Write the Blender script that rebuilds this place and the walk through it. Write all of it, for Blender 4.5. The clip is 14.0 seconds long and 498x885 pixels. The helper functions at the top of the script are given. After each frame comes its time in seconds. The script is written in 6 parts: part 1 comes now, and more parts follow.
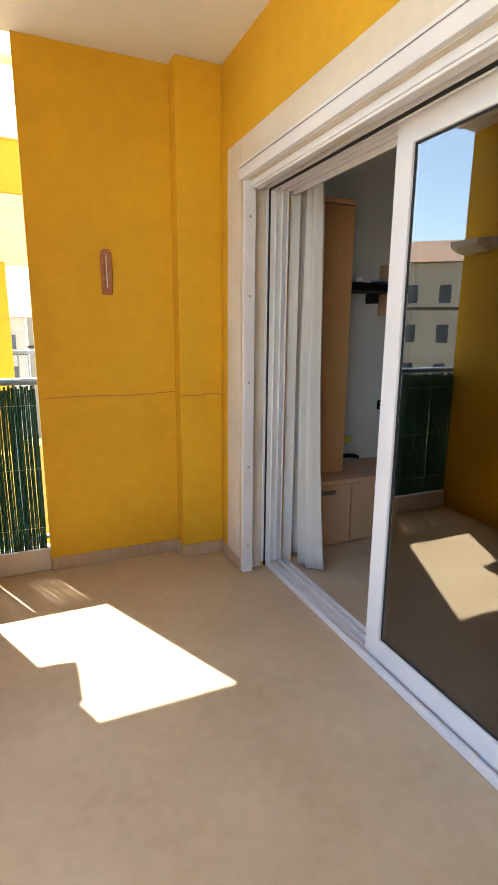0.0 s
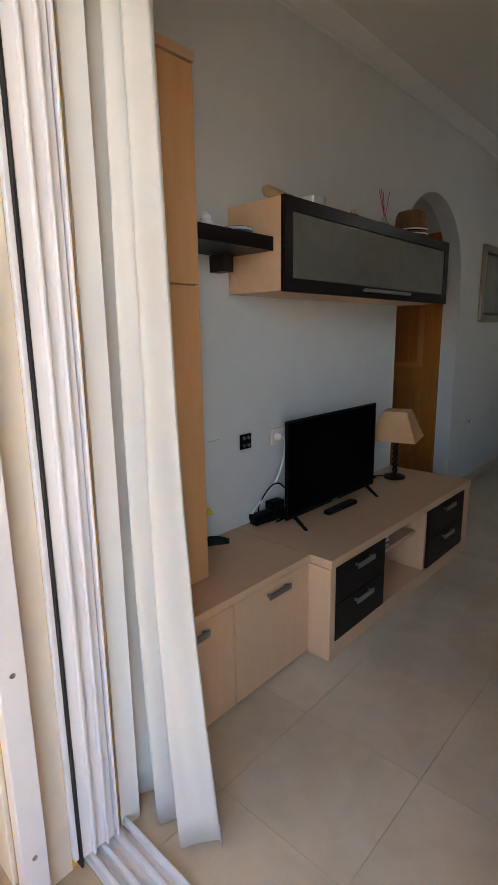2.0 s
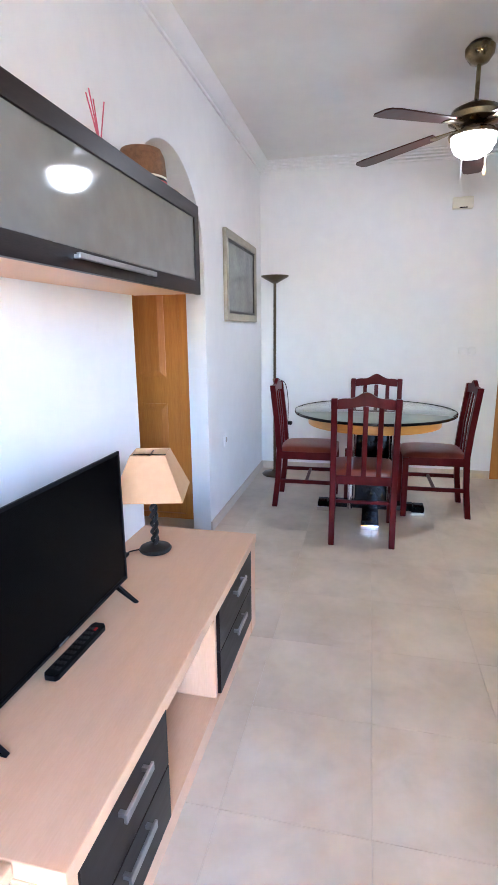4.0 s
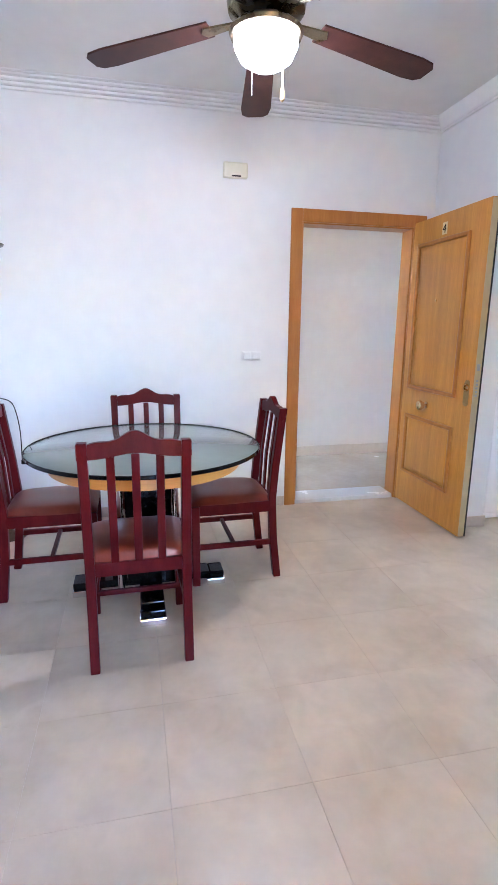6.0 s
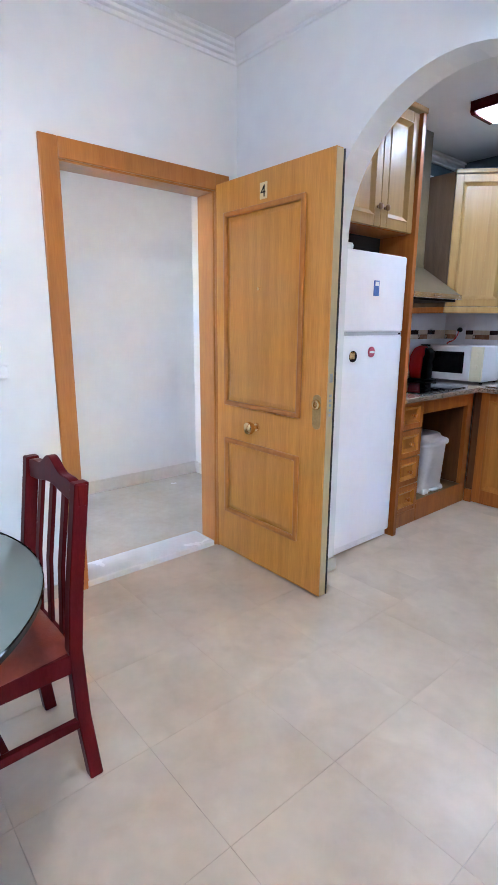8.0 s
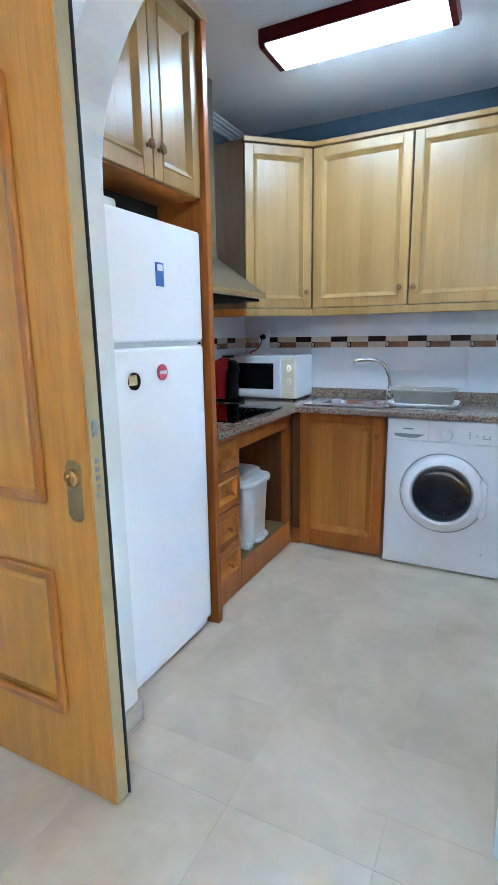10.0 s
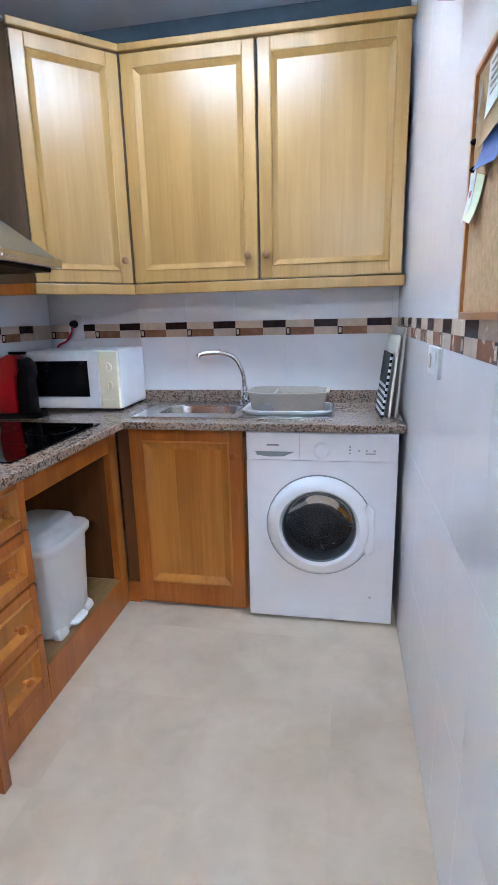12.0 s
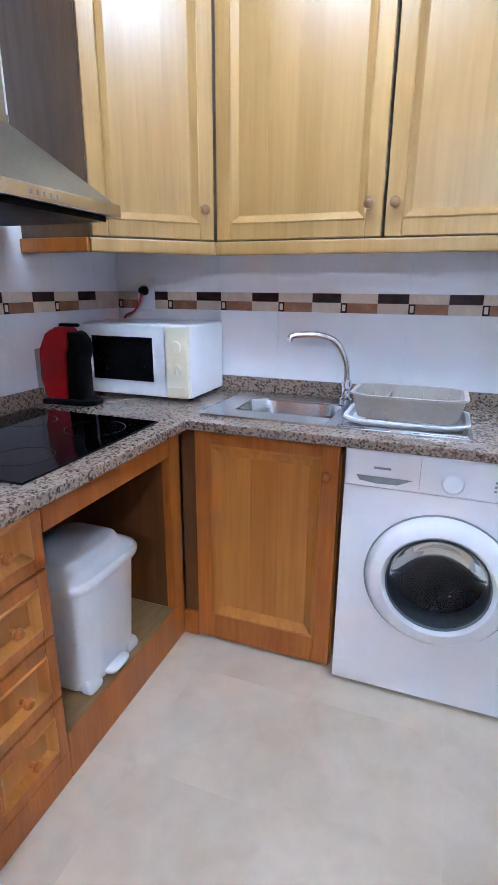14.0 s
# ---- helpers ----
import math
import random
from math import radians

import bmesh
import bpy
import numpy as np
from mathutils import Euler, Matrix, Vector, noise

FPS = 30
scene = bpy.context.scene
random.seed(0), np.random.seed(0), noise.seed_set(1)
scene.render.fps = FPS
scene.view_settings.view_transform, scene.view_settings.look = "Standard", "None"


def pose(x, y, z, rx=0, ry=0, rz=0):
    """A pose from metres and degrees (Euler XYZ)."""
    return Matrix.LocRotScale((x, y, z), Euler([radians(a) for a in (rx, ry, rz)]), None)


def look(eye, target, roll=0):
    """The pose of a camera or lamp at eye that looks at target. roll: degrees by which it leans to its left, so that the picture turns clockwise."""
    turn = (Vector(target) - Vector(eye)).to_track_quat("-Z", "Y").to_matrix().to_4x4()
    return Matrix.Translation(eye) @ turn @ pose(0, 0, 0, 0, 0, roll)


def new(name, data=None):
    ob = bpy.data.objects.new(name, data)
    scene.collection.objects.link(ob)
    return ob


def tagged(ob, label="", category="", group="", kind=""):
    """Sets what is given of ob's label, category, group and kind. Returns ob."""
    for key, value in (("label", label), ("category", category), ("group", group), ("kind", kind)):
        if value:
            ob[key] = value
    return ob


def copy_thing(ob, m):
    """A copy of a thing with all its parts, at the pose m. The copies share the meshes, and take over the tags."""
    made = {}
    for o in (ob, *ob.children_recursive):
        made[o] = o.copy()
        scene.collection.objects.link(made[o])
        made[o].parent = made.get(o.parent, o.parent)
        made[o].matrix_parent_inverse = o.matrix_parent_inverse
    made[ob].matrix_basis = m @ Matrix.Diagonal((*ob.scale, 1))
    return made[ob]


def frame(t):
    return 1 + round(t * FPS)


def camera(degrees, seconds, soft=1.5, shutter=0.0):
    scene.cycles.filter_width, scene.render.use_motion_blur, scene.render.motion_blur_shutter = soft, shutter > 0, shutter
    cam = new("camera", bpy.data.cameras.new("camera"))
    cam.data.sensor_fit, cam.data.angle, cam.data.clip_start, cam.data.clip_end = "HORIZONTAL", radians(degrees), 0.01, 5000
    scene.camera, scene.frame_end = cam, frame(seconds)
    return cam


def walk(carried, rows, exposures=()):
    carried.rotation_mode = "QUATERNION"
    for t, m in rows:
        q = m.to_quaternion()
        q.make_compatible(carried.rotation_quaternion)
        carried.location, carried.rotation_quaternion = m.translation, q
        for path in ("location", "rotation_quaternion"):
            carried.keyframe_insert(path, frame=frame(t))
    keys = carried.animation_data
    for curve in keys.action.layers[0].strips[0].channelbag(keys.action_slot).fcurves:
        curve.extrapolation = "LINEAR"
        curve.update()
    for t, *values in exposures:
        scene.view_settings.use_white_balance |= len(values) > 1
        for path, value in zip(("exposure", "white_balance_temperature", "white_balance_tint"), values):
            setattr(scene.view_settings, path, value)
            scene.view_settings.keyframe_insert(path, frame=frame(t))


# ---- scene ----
cam = camera(51.9, 14.0)
PATH = [
    (0, (-0.343, 0.174, 1.35), (0.437, 1.965, 0.922), 0.5),
    (0.5, (-0.185, 0.553, 1.354), (0.728, 2.276, 0.91), 0.8),
    (1, (-0.023, 1.001, 1.349), (1.033, 2.645, 0.924), 0.2),
    (1.5, (0.194, 1.376, 1.329), (1.433, 2.887, 0.899), -0.4),
    (2, (0.386, 1.666, 1.298), (1.825, 2.991, 0.883), -0.8),
    (2.5, (0.574, 1.93, 1.313), (2.191, 3.028, 0.888), -1.2),
    (3, (0.828, 2.071, 1.3), (2.557, 2.981, 0.875), -1.5),
    (3.5, (1.088, 2.143, 1.323), (2.917, 2.829, 0.898), -1.3),
    (4, (1.363, 2.222, 1.31), (3.265, 2.666, 0.88), -0.6),
    (6.5, (2.864, 2.221, 1.315), (4.701, 1.569, 0.869), 0.6),
    (7, (3.174, 2.13, 1.327), (4.912, 1.251, 0.875), 0.6),
    (7.5, (3.471, 2.08, 1.326), (5.085, 0.99, 0.872), 0.5),
    (10, (4.363, 1.135, 1.305), (5.248, -0.611, 0.894), -0.9),
    (10.5, (4.423, 0.884, 1.308), (5.118, -0.945, 0.895), -1.4),
    (11, (4.493, 0.672, 1.305), (5.009, -1.214, 0.881), -1.6),
    (11.5, (4.558, 0.502, 1.308), (4.917, -1.416, 0.87), -1.7),
    (12, (4.544, 0.318, 1.3), (4.905, -1.592, 0.827), -1.4),
    (12.5, (4.528, 0.136, 1.31), (4.931, -1.755, 0.8), -0.8),
    (13, (4.544, 0.007, 1.301), (5.003, -1.865, 0.766), -0.3),
    (13.5, (4.634, -0.134, 1.294), (5.165, -1.981, 0.74), 0.3),
    (14, (4.696, -0.207, 1.31), (5.365, -1.999, 0.727), 0.4),
]
EXPOSURES = [(0.0, 2.4, 6600, 3), (0.5, 2.65, 6550, 3), (1.0, 2.7, 6450, -1), (1.5, 3.0, 6500, 4), (2.0, 3.34, 6600, 6), (2.5, 4.36, 6250, 10), (3.0, 5.17, 5800, 9), (3.5, 5.8, 5700, 12), (4.0, 6.1, 5550, 15), (6.5, 6.47, 5240, 17), (7.5, 6.53, 5160, 14), (10.0, 6.68, 4650, 0), (10.5, 6.6, 4700, -6), (11.0, 6.66, 5000, 1), (11.5, 6.75, 5100, 4), (12.0, 6.84, 5020, 9), (12.5, 6.86, 4950, 11), (14.0, 7.04, 4850, 12)]
walk(cam, [(t, look(eye, target, roll)) for t, eye, target, roll in PATH], EXPOSURES)

# ---- world and light ----
world = bpy.data.worlds.new("world")
scene.world = world
world.use_nodes = True
wn = world.node_tree
sky = wn.nodes.new("ShaderNodeTexSky")
sky.sky_type, sky.sun_disc = "NISHITA", False
sky.sun_elevation, sky.sun_rotation = radians(61.6), radians(-25)
wn.links.new(sky.outputs[0], wn.nodes["Background"].inputs[0])
wn.nodes["Background"].inputs[1].default_value = 0.15
sun = new("sun", bpy.data.lights.new("sun", "SUN"))
sun.data.energy, sun.data.angle, sun.data.color = 5.0, radians(0.5), (1.0, 0.95, 0.87)
sun.matrix_world = look((-0.23 * 20, 0.49 * 20, 20), (0, 0, 0))


# ---- materials ----
def surface(name, c1, c2, scale=6.0, rough=0.5, metal=0.0, bump=0.0, bump_scale=80.0, stretch=(1, 1, 1), fine=0.35, vary=0.0, spec=0.5, coat=0.0, rough_var=0.08):
    """A node material with colour change at two scales, gloss change and fine relief, laid out in metres."""
    m = bpy.data.materials.new(name)
    m.use_nodes = True
    n, l = m.node_tree.nodes, m.node_tree.links
    b = n["Principled BSDF"]
    geo = n.new("ShaderNodeNewGeometry")
    mp = n.new("ShaderNodeMapping")
    mp.inputs["Scale"].default_value = stretch
    l.new(geo.outputs["Position"], mp.inputs["Vector"])
    src = mp.outputs[0]
    if vary:
        info = n.new("ShaderNodeObjectInfo")
        add = n.new("ShaderNodeVectorMath")
        add.operation = "MULTIPLY_ADD"
        l.new(info.outputs["Random"], add.inputs[0])
        add.inputs[1].default_value = (vary * 9, vary * 5, vary * 7)
        l.new(src, add.inputs[2])
        src = add.outputs[0]
    a = n.new("ShaderNodeTexNoise")
    a.inputs["Scale"].default_value, a.inputs["Detail"].default_value = scale, 5
    f = n.new("ShaderNodeTexNoise")
    f.inputs["Scale"].default_value, f.inputs["Detail"].default_value = scale * 9, 3
    l.new(src, a.inputs["Vector"])
    l.new(src, f.inputs["Vector"])
    mix = n.new("ShaderNodeMix")
    mix.inputs[0].default_value = fine
    l.new(a.outputs[0], mix.inputs[2])
    l.new(f.outputs[0], mix.inputs[3])
    ramp = n.new("ShaderNodeValToRGB")
    ramp.color_ramp.elements[0].position, ramp.color_ramp.elements[1].position = 0.34, 0.66
    ramp.color_ramp.elements[0].color, ramp.color_ramp.elements[1].color = (*c1, 1), (*c2, 1)
    l.new(mix.outputs[0], ramp.inputs[0])
    l.new(ramp.outputs[0], b.inputs["Base Color"])
    rr = n.new("ShaderNodeMapRange")
    rr.inputs["To Min"].default_value, rr.inputs["To Max"].default_value = max(0.02, rough - rough_var), min(1, rough + rough_var)
    l.new(a.outputs[0], rr.inputs[0])
    l.new(rr.outputs[0], b.inputs["Roughness"])
    b.inputs["Metallic"].default_value = metal
    b.inputs["Specular IOR Level"].default_value = spec
    b.inputs["Coat Weight"].default_value = coat
    b.inputs["Coat Roughness"].default_value = 0.28 if rough > 0.1 else 0.04
    if bump:
        t = n.new("ShaderNodeTexNoise")
        t.inputs["Scale"].default_value, t.inputs["Detail"].default_value = bump_scale, 4
        l.new(src, t.inputs["Vector"])
        bp = n.new("ShaderNodeBump")
        bp.inputs["Strength"].default_value, bp.inputs["Distance"].default_value = bump, 0.004
        l.new(t.outputs[0], bp.inputs["Height"])
        l.new(bp.outputs[0], b.inputs["Normal"])
    return m


def glowing(name, colour, strength):
    m = bpy.data.materials.new(name)
    m.use_nodes = True
    b = m.node_tree.nodes["Principled BSDF"]
    b.inputs["Base Color"].default_value = (0.9, 0.9, 0.9, 1)
    b.inputs["Emission Color"].default_value, b.inputs["Emission Strength"].default_value = (*colour, 1), strength
    return m


def pane_glass(name, tint, ior=2.3):
    """A clear pane: what lies behind it, with a mirror image that grows at a slant."""
    m = bpy.data.materials.new(name)
    m.use_nodes = True
    n, l = m.node_tree.nodes, m.node_tree.links
    n.remove(n["Principled BSDF"])
    tr, gl = n.new("ShaderNodeBsdfTransparent"), n.new("ShaderNodeBsdfGlossy")
    mx, fr = n.new("ShaderNodeMixShader"), n.new("ShaderNodeFresnel")
    tr.inputs[0].default_value, gl.inputs["Roughness"].default_value = (*tint, 1), 0.0
    fr.inputs[0].default_value = ior
    l.new(fr.outputs[0], mx.inputs[0])
    l.new(tr.outputs[0], mx.inputs[1])
    l.new(gl.outputs[0], mx.inputs[2])
    l.new(mx.outputs[0], n["Material Output"].inputs[0])
    return m


def voile(name):
    """Thin white curtain cloth that lets some of the light through."""
    m = surface(name, (0.74, 0.72, 0.71), (0.80, 0.78, 0.77), 5, 0.9, bump=0.06, bump_scale=900)
    n, l = m.node_tree.nodes, m.node_tree.links
    tr, mx = n.new("ShaderNodeBsdfTranslucent"), n.new("ShaderNodeMixShader")
    tr.inputs[0].default_value = (0.80, 0.78, 0.76, 1)
    mx.inputs[0].default_value = 0.35
    l.new(n["Principled BSDF"].outputs[0], mx.inputs[1])
    l.new(tr.outputs[0], mx.inputs[2])
    l.new(mx.outputs[0], n["Material Output"].inputs[0])
    return m


def granite(name):
    m = surface(name, (0.10, 0.075, 0.06), (0.24, 0.18, 0.135), 22, 0.16, spec=0.35)
    n, l = m.node_tree.nodes, m.node_tree.links
    geo, v = n.new("ShaderNodeNewGeometry"), n.new("ShaderNodeTexVoronoi")
    v.inputs["Scale"].default_value = 165
    l.new(geo.outputs["Position"], v.inputs["Vector"])
    r = n.new("ShaderNodeValToRGB")
    r.color_ramp.interpolation = "CONSTANT"
    e = r.color_ramp.elements
    e[0].color, e[1].color, e[1].position = (0.02, 0.016, 0.013, 1), (0.46, 0.32, 0.235, 1), 0.22
    for p, c in ((0.42, (0.18, 0.10, 0.06, 1)), (0.55, (0.36, 0.30, 0.23, 1)), (0.85, (0.12, 0.09, 0.075, 1))):
        k = e.new(p)
        k.color = c
    l.new(v.outputs["Color"], r.inputs[0])
    mx = n.new("ShaderNodeMix")
    mx.data_type = "RGBA"
    mx.inputs[0].default_value = 0.58
    ramp = [q for q in n if q.type == "VALTORGB" and q != r][0]
    l.new(ramp.outputs[0], mx.inputs[6])
    l.new(r.outputs[0], mx.inputs[7])
    l.new(mx.outputs[2], n["Principled BSDF"].inputs["Base Color"])
    return m


def marble(name, c1, c2, pale, scale, rough, vary):
    """Polished stone tile: soft clouds, with broken pale veins in them."""
    m = surface(name, c1, c2, scale, rough, vary=vary, fine=0.18, spec=0.5, rough_var=0.07)
    n, l = m.node_tree.nodes, m.node_tree.links
    geo, v, w = n.new("ShaderNodeNewGeometry"), n.new("ShaderNodeTexNoise"), n.new("ShaderNodeTexNoise")
    v.inputs["Scale"].default_value, v.inputs["Detail"].default_value, v.inputs["Distortion"].default_value = 7.0, 6, 0.8
    w.inputs["Scale"].default_value, w.inputs["Detail"].default_value = 2.1, 2
    l.new(geo.outputs["Position"], v.inputs["Vector"])
    l.new(geo.outputs["Position"], w.inputs["Vector"])
    q = n.new("ShaderNodeMath")
    q.operation, q.inputs[1].default_value = "MULTIPLY", 1.0
    l.new(v.outputs[0], q.inputs[0])
    mul, mx = n.new("ShaderNodeMath"), n.new("ShaderNodeMix")
    mul.operation, mx.data_type = "MULTIPLY", "RGBA"
    l.new(w.outputs[0], mul.inputs[0])
    l.new(q.outputs[0], mul.inputs[1])
    l.new(mul.outputs[0], mx.inputs[0])
    base = [o for o in n if o.type == "VALTORGB"][0]
    l.new(base.outputs[0], mx.inputs[6])
    mx.inputs[7].default_value = (*pale, 1)
    l.new(mx.outputs[2], n["Principled BSDF"].inputs["Base Color"])
    return m


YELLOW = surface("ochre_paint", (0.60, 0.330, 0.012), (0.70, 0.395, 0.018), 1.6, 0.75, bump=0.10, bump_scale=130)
PLASTER = surface("white_plaster", (0.74, 0.74, 0.76), (0.80, 0.80, 0.81), 1.2, 0.7, bump=0.04, bump_scale=160)
CREAM = surface("cream_render", (0.59, 0.52, 0.44), (0.68, 0.61, 0.53), 2.0, 0.8, bump=0.18, bump_scale=90)
CEIL = surface("ceiling_paint", (0.68, 0.67, 0.66), (0.74, 0.73, 0.72), 1.0, 0.85, bump=0.05, bump_scale=120)
FLOOR = marble("marble_tile", (0.44, 0.338, 0.228), (0.61, 0.49, 0.354), (0.82, 0.70, 0.56), 2.6, 0.35, 0.03)
GROUTW = surface("white_grout", (0.76, 0.75, 0.78), (0.81, 0.80, 0.83), 20, 0.8)
HALLP = surface("cream_hall_paint", (0.76, 0.68, 0.59), (0.81, 0.74, 0.65), 1.2, 0.7, bump=0.04, bump_scale=160)
GROUT = surface("grout", (0.38, 0.30, 0.22), (0.46, 0.37, 0.275), 20, 0.8)
TERRA = surface("terrace_tile", (0.44, 0.325, 0.205), (0.56, 0.435, 0.295), 2.2, 0.42, fine=0.3)
SKIRT = surface("skirting_stone", (0.50, 0.42, 0.35), (0.60, 0.52, 0.45), 4, 0.35)
ALU = surface("white_aluminium", (0.66, 0.65, 0.69), (0.72, 0.71, 0.745), 2, 0.32, fine=0.3)
SEAL = surface("black_rubber", (0.008, 0.008, 0.012), (0.016, 0.016, 0.02), 20, 0.6)
GLASS = pane_glass("window_glass", (0.84, 0.84, 0.78), 2.7)
CLOTH = voile("white_voile")
BEECH = surface("beech_laminate", (0.66, 0.39, 0.23), (0.71, 0.44, 0.27), 2.0, 0.42, stretch=(2, 14, 14), fine=0.45)
BEECH_V = surface("beech_laminate_upright", (0.66, 0.39, 0.23), (0.71, 0.44, 0.27), 2.0, 0.42, stretch=(14, 14, 1.5), fine=0.45)
BEECH_T = surface("amber_beech_laminate", (0.64, 0.33, 0.145), (0.69, 0.38, 0.178), 2.0, 0.42, stretch=(14, 14, 1.5), fine=0.45)
WENGE = surface("wenge_laminate", (0.007, 0.004, 0.0035), (0.018, 0.011, 0.009), 3, 0.36, stretch=(2, 18, 18), fine=0.5, spec=0.15)
BRUSHED = surface("brushed_metal", (0.28, 0.28, 0.29), (0.38, 0.38, 0.39), 12, 0.35, metal=0.9)
STEEL = surface("stainless_steel", (0.55, 0.55, 0.56), (0.68, 0.68, 0.69), 9, 0.24, metal=1.0)
CHROME = surface("chrome", (0.80, 0.80, 0.82), (0.86, 0.86, 0.88), 4, 0.07, metal=1.0, rough_var=0.03)
BRASS = surface("brass", (0.72, 0.52, 0.24), (0.82, 0.62, 0.32), 10, 0.2, metal=1.0)
BRONZE = surface("antique_brass", (0.17, 0.13, 0.075), (0.30, 0.24, 0.14), 14, 0.28, metal=1.0)
FROST = surface("smoked_frosted_glass", (0.13, 0.12, 0.105), (0.175, 0.163, 0.145), 1.5, 0.06, spec=0.75, rough_var=0.02)
SCREEN = surface("tv_screen", (0.0012, 0.0012, 0.0014), (0.002, 0.002, 0.0022), 2, 0.2, rough_var=0.03, spec=0.03)
BLACK = surface("black_plastic", (0.003, 0.003, 0.0035), (0.006, 0.006, 0.007), 14, 0.42, spec=0.09)
GLOSSBLACK = surface("black_lacquer", (0.003, 0.003, 0.0035), (0.006, 0.006, 0.0065), 5, 0.06, rough_var=0.03, spec=0.15)
WHITEPL = surface("white_plastic", (0.74, 0.74, 0.76), (0.80, 0.80, 0.82), 6, 0.35)
CREAMPL = surface("cream_plastic", (0.71, 0.68, 0.57), (0.77, 0.74, 0.64), 6, 0.4)
ENAMEL = surface("white_enamel", (0.87, 0.85, 0.88), (0.91, 0.89, 0.92), 3, 0.34, rough_var=0.04)
OAK = surface("varnished_oak", (0.46, 0.192, 0.023), (0.63, 0.295, 0.042), 1.6, 0.37, stretch=(16, 16, 0.8), fine=0.45, coat=0.15)
OAK_R = surface("reddish_oak", (0.50, 0.165, 0.024), (0.64, 0.245, 0.042), 1.6, 0.37, stretch=(16, 16, 0.8), fine=0.45)
OAK_D = surface("darker_oak_trim", (0.36, 0.125, 0.016), (0.46, 0.185, 0.027), 1.6, 0.33, stretch=(14, 14, 0.9), fine=0.4, coat=0.15)
OAK_H = surface("varnished_oak_crosswise", (0.50, 0.205, 0.032), (0.62, 0.285, 0.055), 1.6, 0.36, stretch=(1.0, 1.0, 16), fine=0.4, coat=0.25)
HONEY = surface("honey_ash_varnish", (0.33, 0.19, 0.050), (0.44, 0.27, 0.085), 1.5, 0.33, stretch=(9, 9, 0.5), fine=0.3, coat=0.15, rough_var=0.05, spec=0.4)
HONEY_B = surface("honey_ash_boards", (0.32, 0.185, 0.048), (0.43, 0.262, 0.080), 1.2, 0.34, stretch=(7, 7, 0.4), fine=0.3, coat=0.35, rough_var=0.05, vary=1.0, spec=0.4)
CHERRY = surface("reddish_wood_varnish", (0.32, 0.085, 0.010), (0.52, 0.168, 0.022), 1.4, 0.36, stretch=(10, 10, 0.6), fine=0.35, coat=0.18, spec=0.35)
CHERRY_B = surface("reddish_wood_boards", (0.42, 0.145, 0.017), (0.68, 0.28, 0.042), 1.0, 0.38, stretch=(6, 6, 0.3), fine=0.3, coat=0.12, spec=0.35, vary=1.0)
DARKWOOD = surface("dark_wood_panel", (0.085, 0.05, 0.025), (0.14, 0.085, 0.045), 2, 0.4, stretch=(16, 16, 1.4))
MAHOGANY = surface("mahogany_lacquer", (0.058, 0.004, 0.006), (0.092, 0.008, 0.009), 3, 0.30, stretch=(10, 10, 2), spec=0.06, rough_var=0.05)
LEATHER = surface("oxblood_leather", (0.15, 0.022, 0.011), (0.21, 0.036, 0.017), 9, 0.33, bump=0.15, bump_scale=220)
GREYGLASS = surface("grey_green_glass", (0.16, 0.19, 0.165), (0.19, 0.22, 0.19), 1, 0.05, spec=0.55, coat=0.15, rough_var=0.02)
GRANITE = granite("speckled_granite")
TILEW = surface("glazed_white_tile", (0.84, 0.825, 0.855), (0.88, 0.865, 0.89), 1.5, 0.03, rough_var=0.0, spec=1.0)
T_DARK = surface("dark_brown_tile", (0.020, 0.010, 0.010), (0.045, 0.024, 0.022), 25, 0.2, spec=0.25)
T_BEIGE = surface("beige_tile", (0.58, 0.45, 0.34), (0.70, 0.57, 0.45), 30, 0.25, spec=0.3)
T_BROWN = surface("brown_tile", (0.24, 0.115, 0.06), (0.36, 0.19, 0.11), 25, 0.25, spec=0.3)
REED = surface("green_reed", (0.006, 0.050, 0.034), (0.016, 0.095, 0.062), 40, 0.55, vary=0.6)
RAILM = surface("painted_rail", (0.16, 0.22, 0.34), (0.26, 0.32, 0.44), 10, 0.4)
SHADE = surface("tan_lampshade", (0.60, 0.335, 0.165), (0.66, 0.39, 0.20), 4, 0.8, bump=0.2, bump_scale=500)
IRON = surface("black_iron", (0.010, 0.009, 0.008), (0.018, 0.016, 0.014), 20, 0.45, spec=0.25)
CORK = surface("cork", (0.50, 0.33, 0.16), (0.66, 0.46, 0.25), 60, 0.9, bump=0.4, bump_scale=250)
PAPER = surface("paper", (0.78, 0.78, 0.78), (0.84, 0.84, 0.84), 8, 0.8)
BLUE = surface("blue_print", (0.05, 0.10, 0.36), (0.10, 0.20, 0.55), 12, 0.5)
RED = surface("red_plastic", (0.46, 0.008, 0.012), (0.54, 0.014, 0.018), 6, 0.2, coat=0.4)
PINKRED = surface("red_print", (0.45, 0.05, 0.10), (0.62, 0.12, 0.18), 60, 0.4)
GREYPL = surface("taupe_plastic", (0.36, 0.32, 0.28), (0.43, 0.39, 0.34), 6, 0.45)
STRAW = surface("straw_weave", (0.11, 0.052, 0.022), (0.20, 0.10, 0.045), 60, 0.8, bump=0.5, bump_scale=320)
GREEN = surface("dark_leaf", (0.004, 0.012, 0.008), (0.008, 0.022, 0.013), 20, 0.5, spec=0.15)
FLOWER = surface("yellow_petal", (0.75, 0.62, 0.02), (0.85, 0.75, 0.06), 30, 0.6)
PALEWOOD = surface("pale_wood", (0.45, 0.29, 0.13), (0.56, 0.38, 0.19), 6, 0.6, stretch=(3, 20, 20))
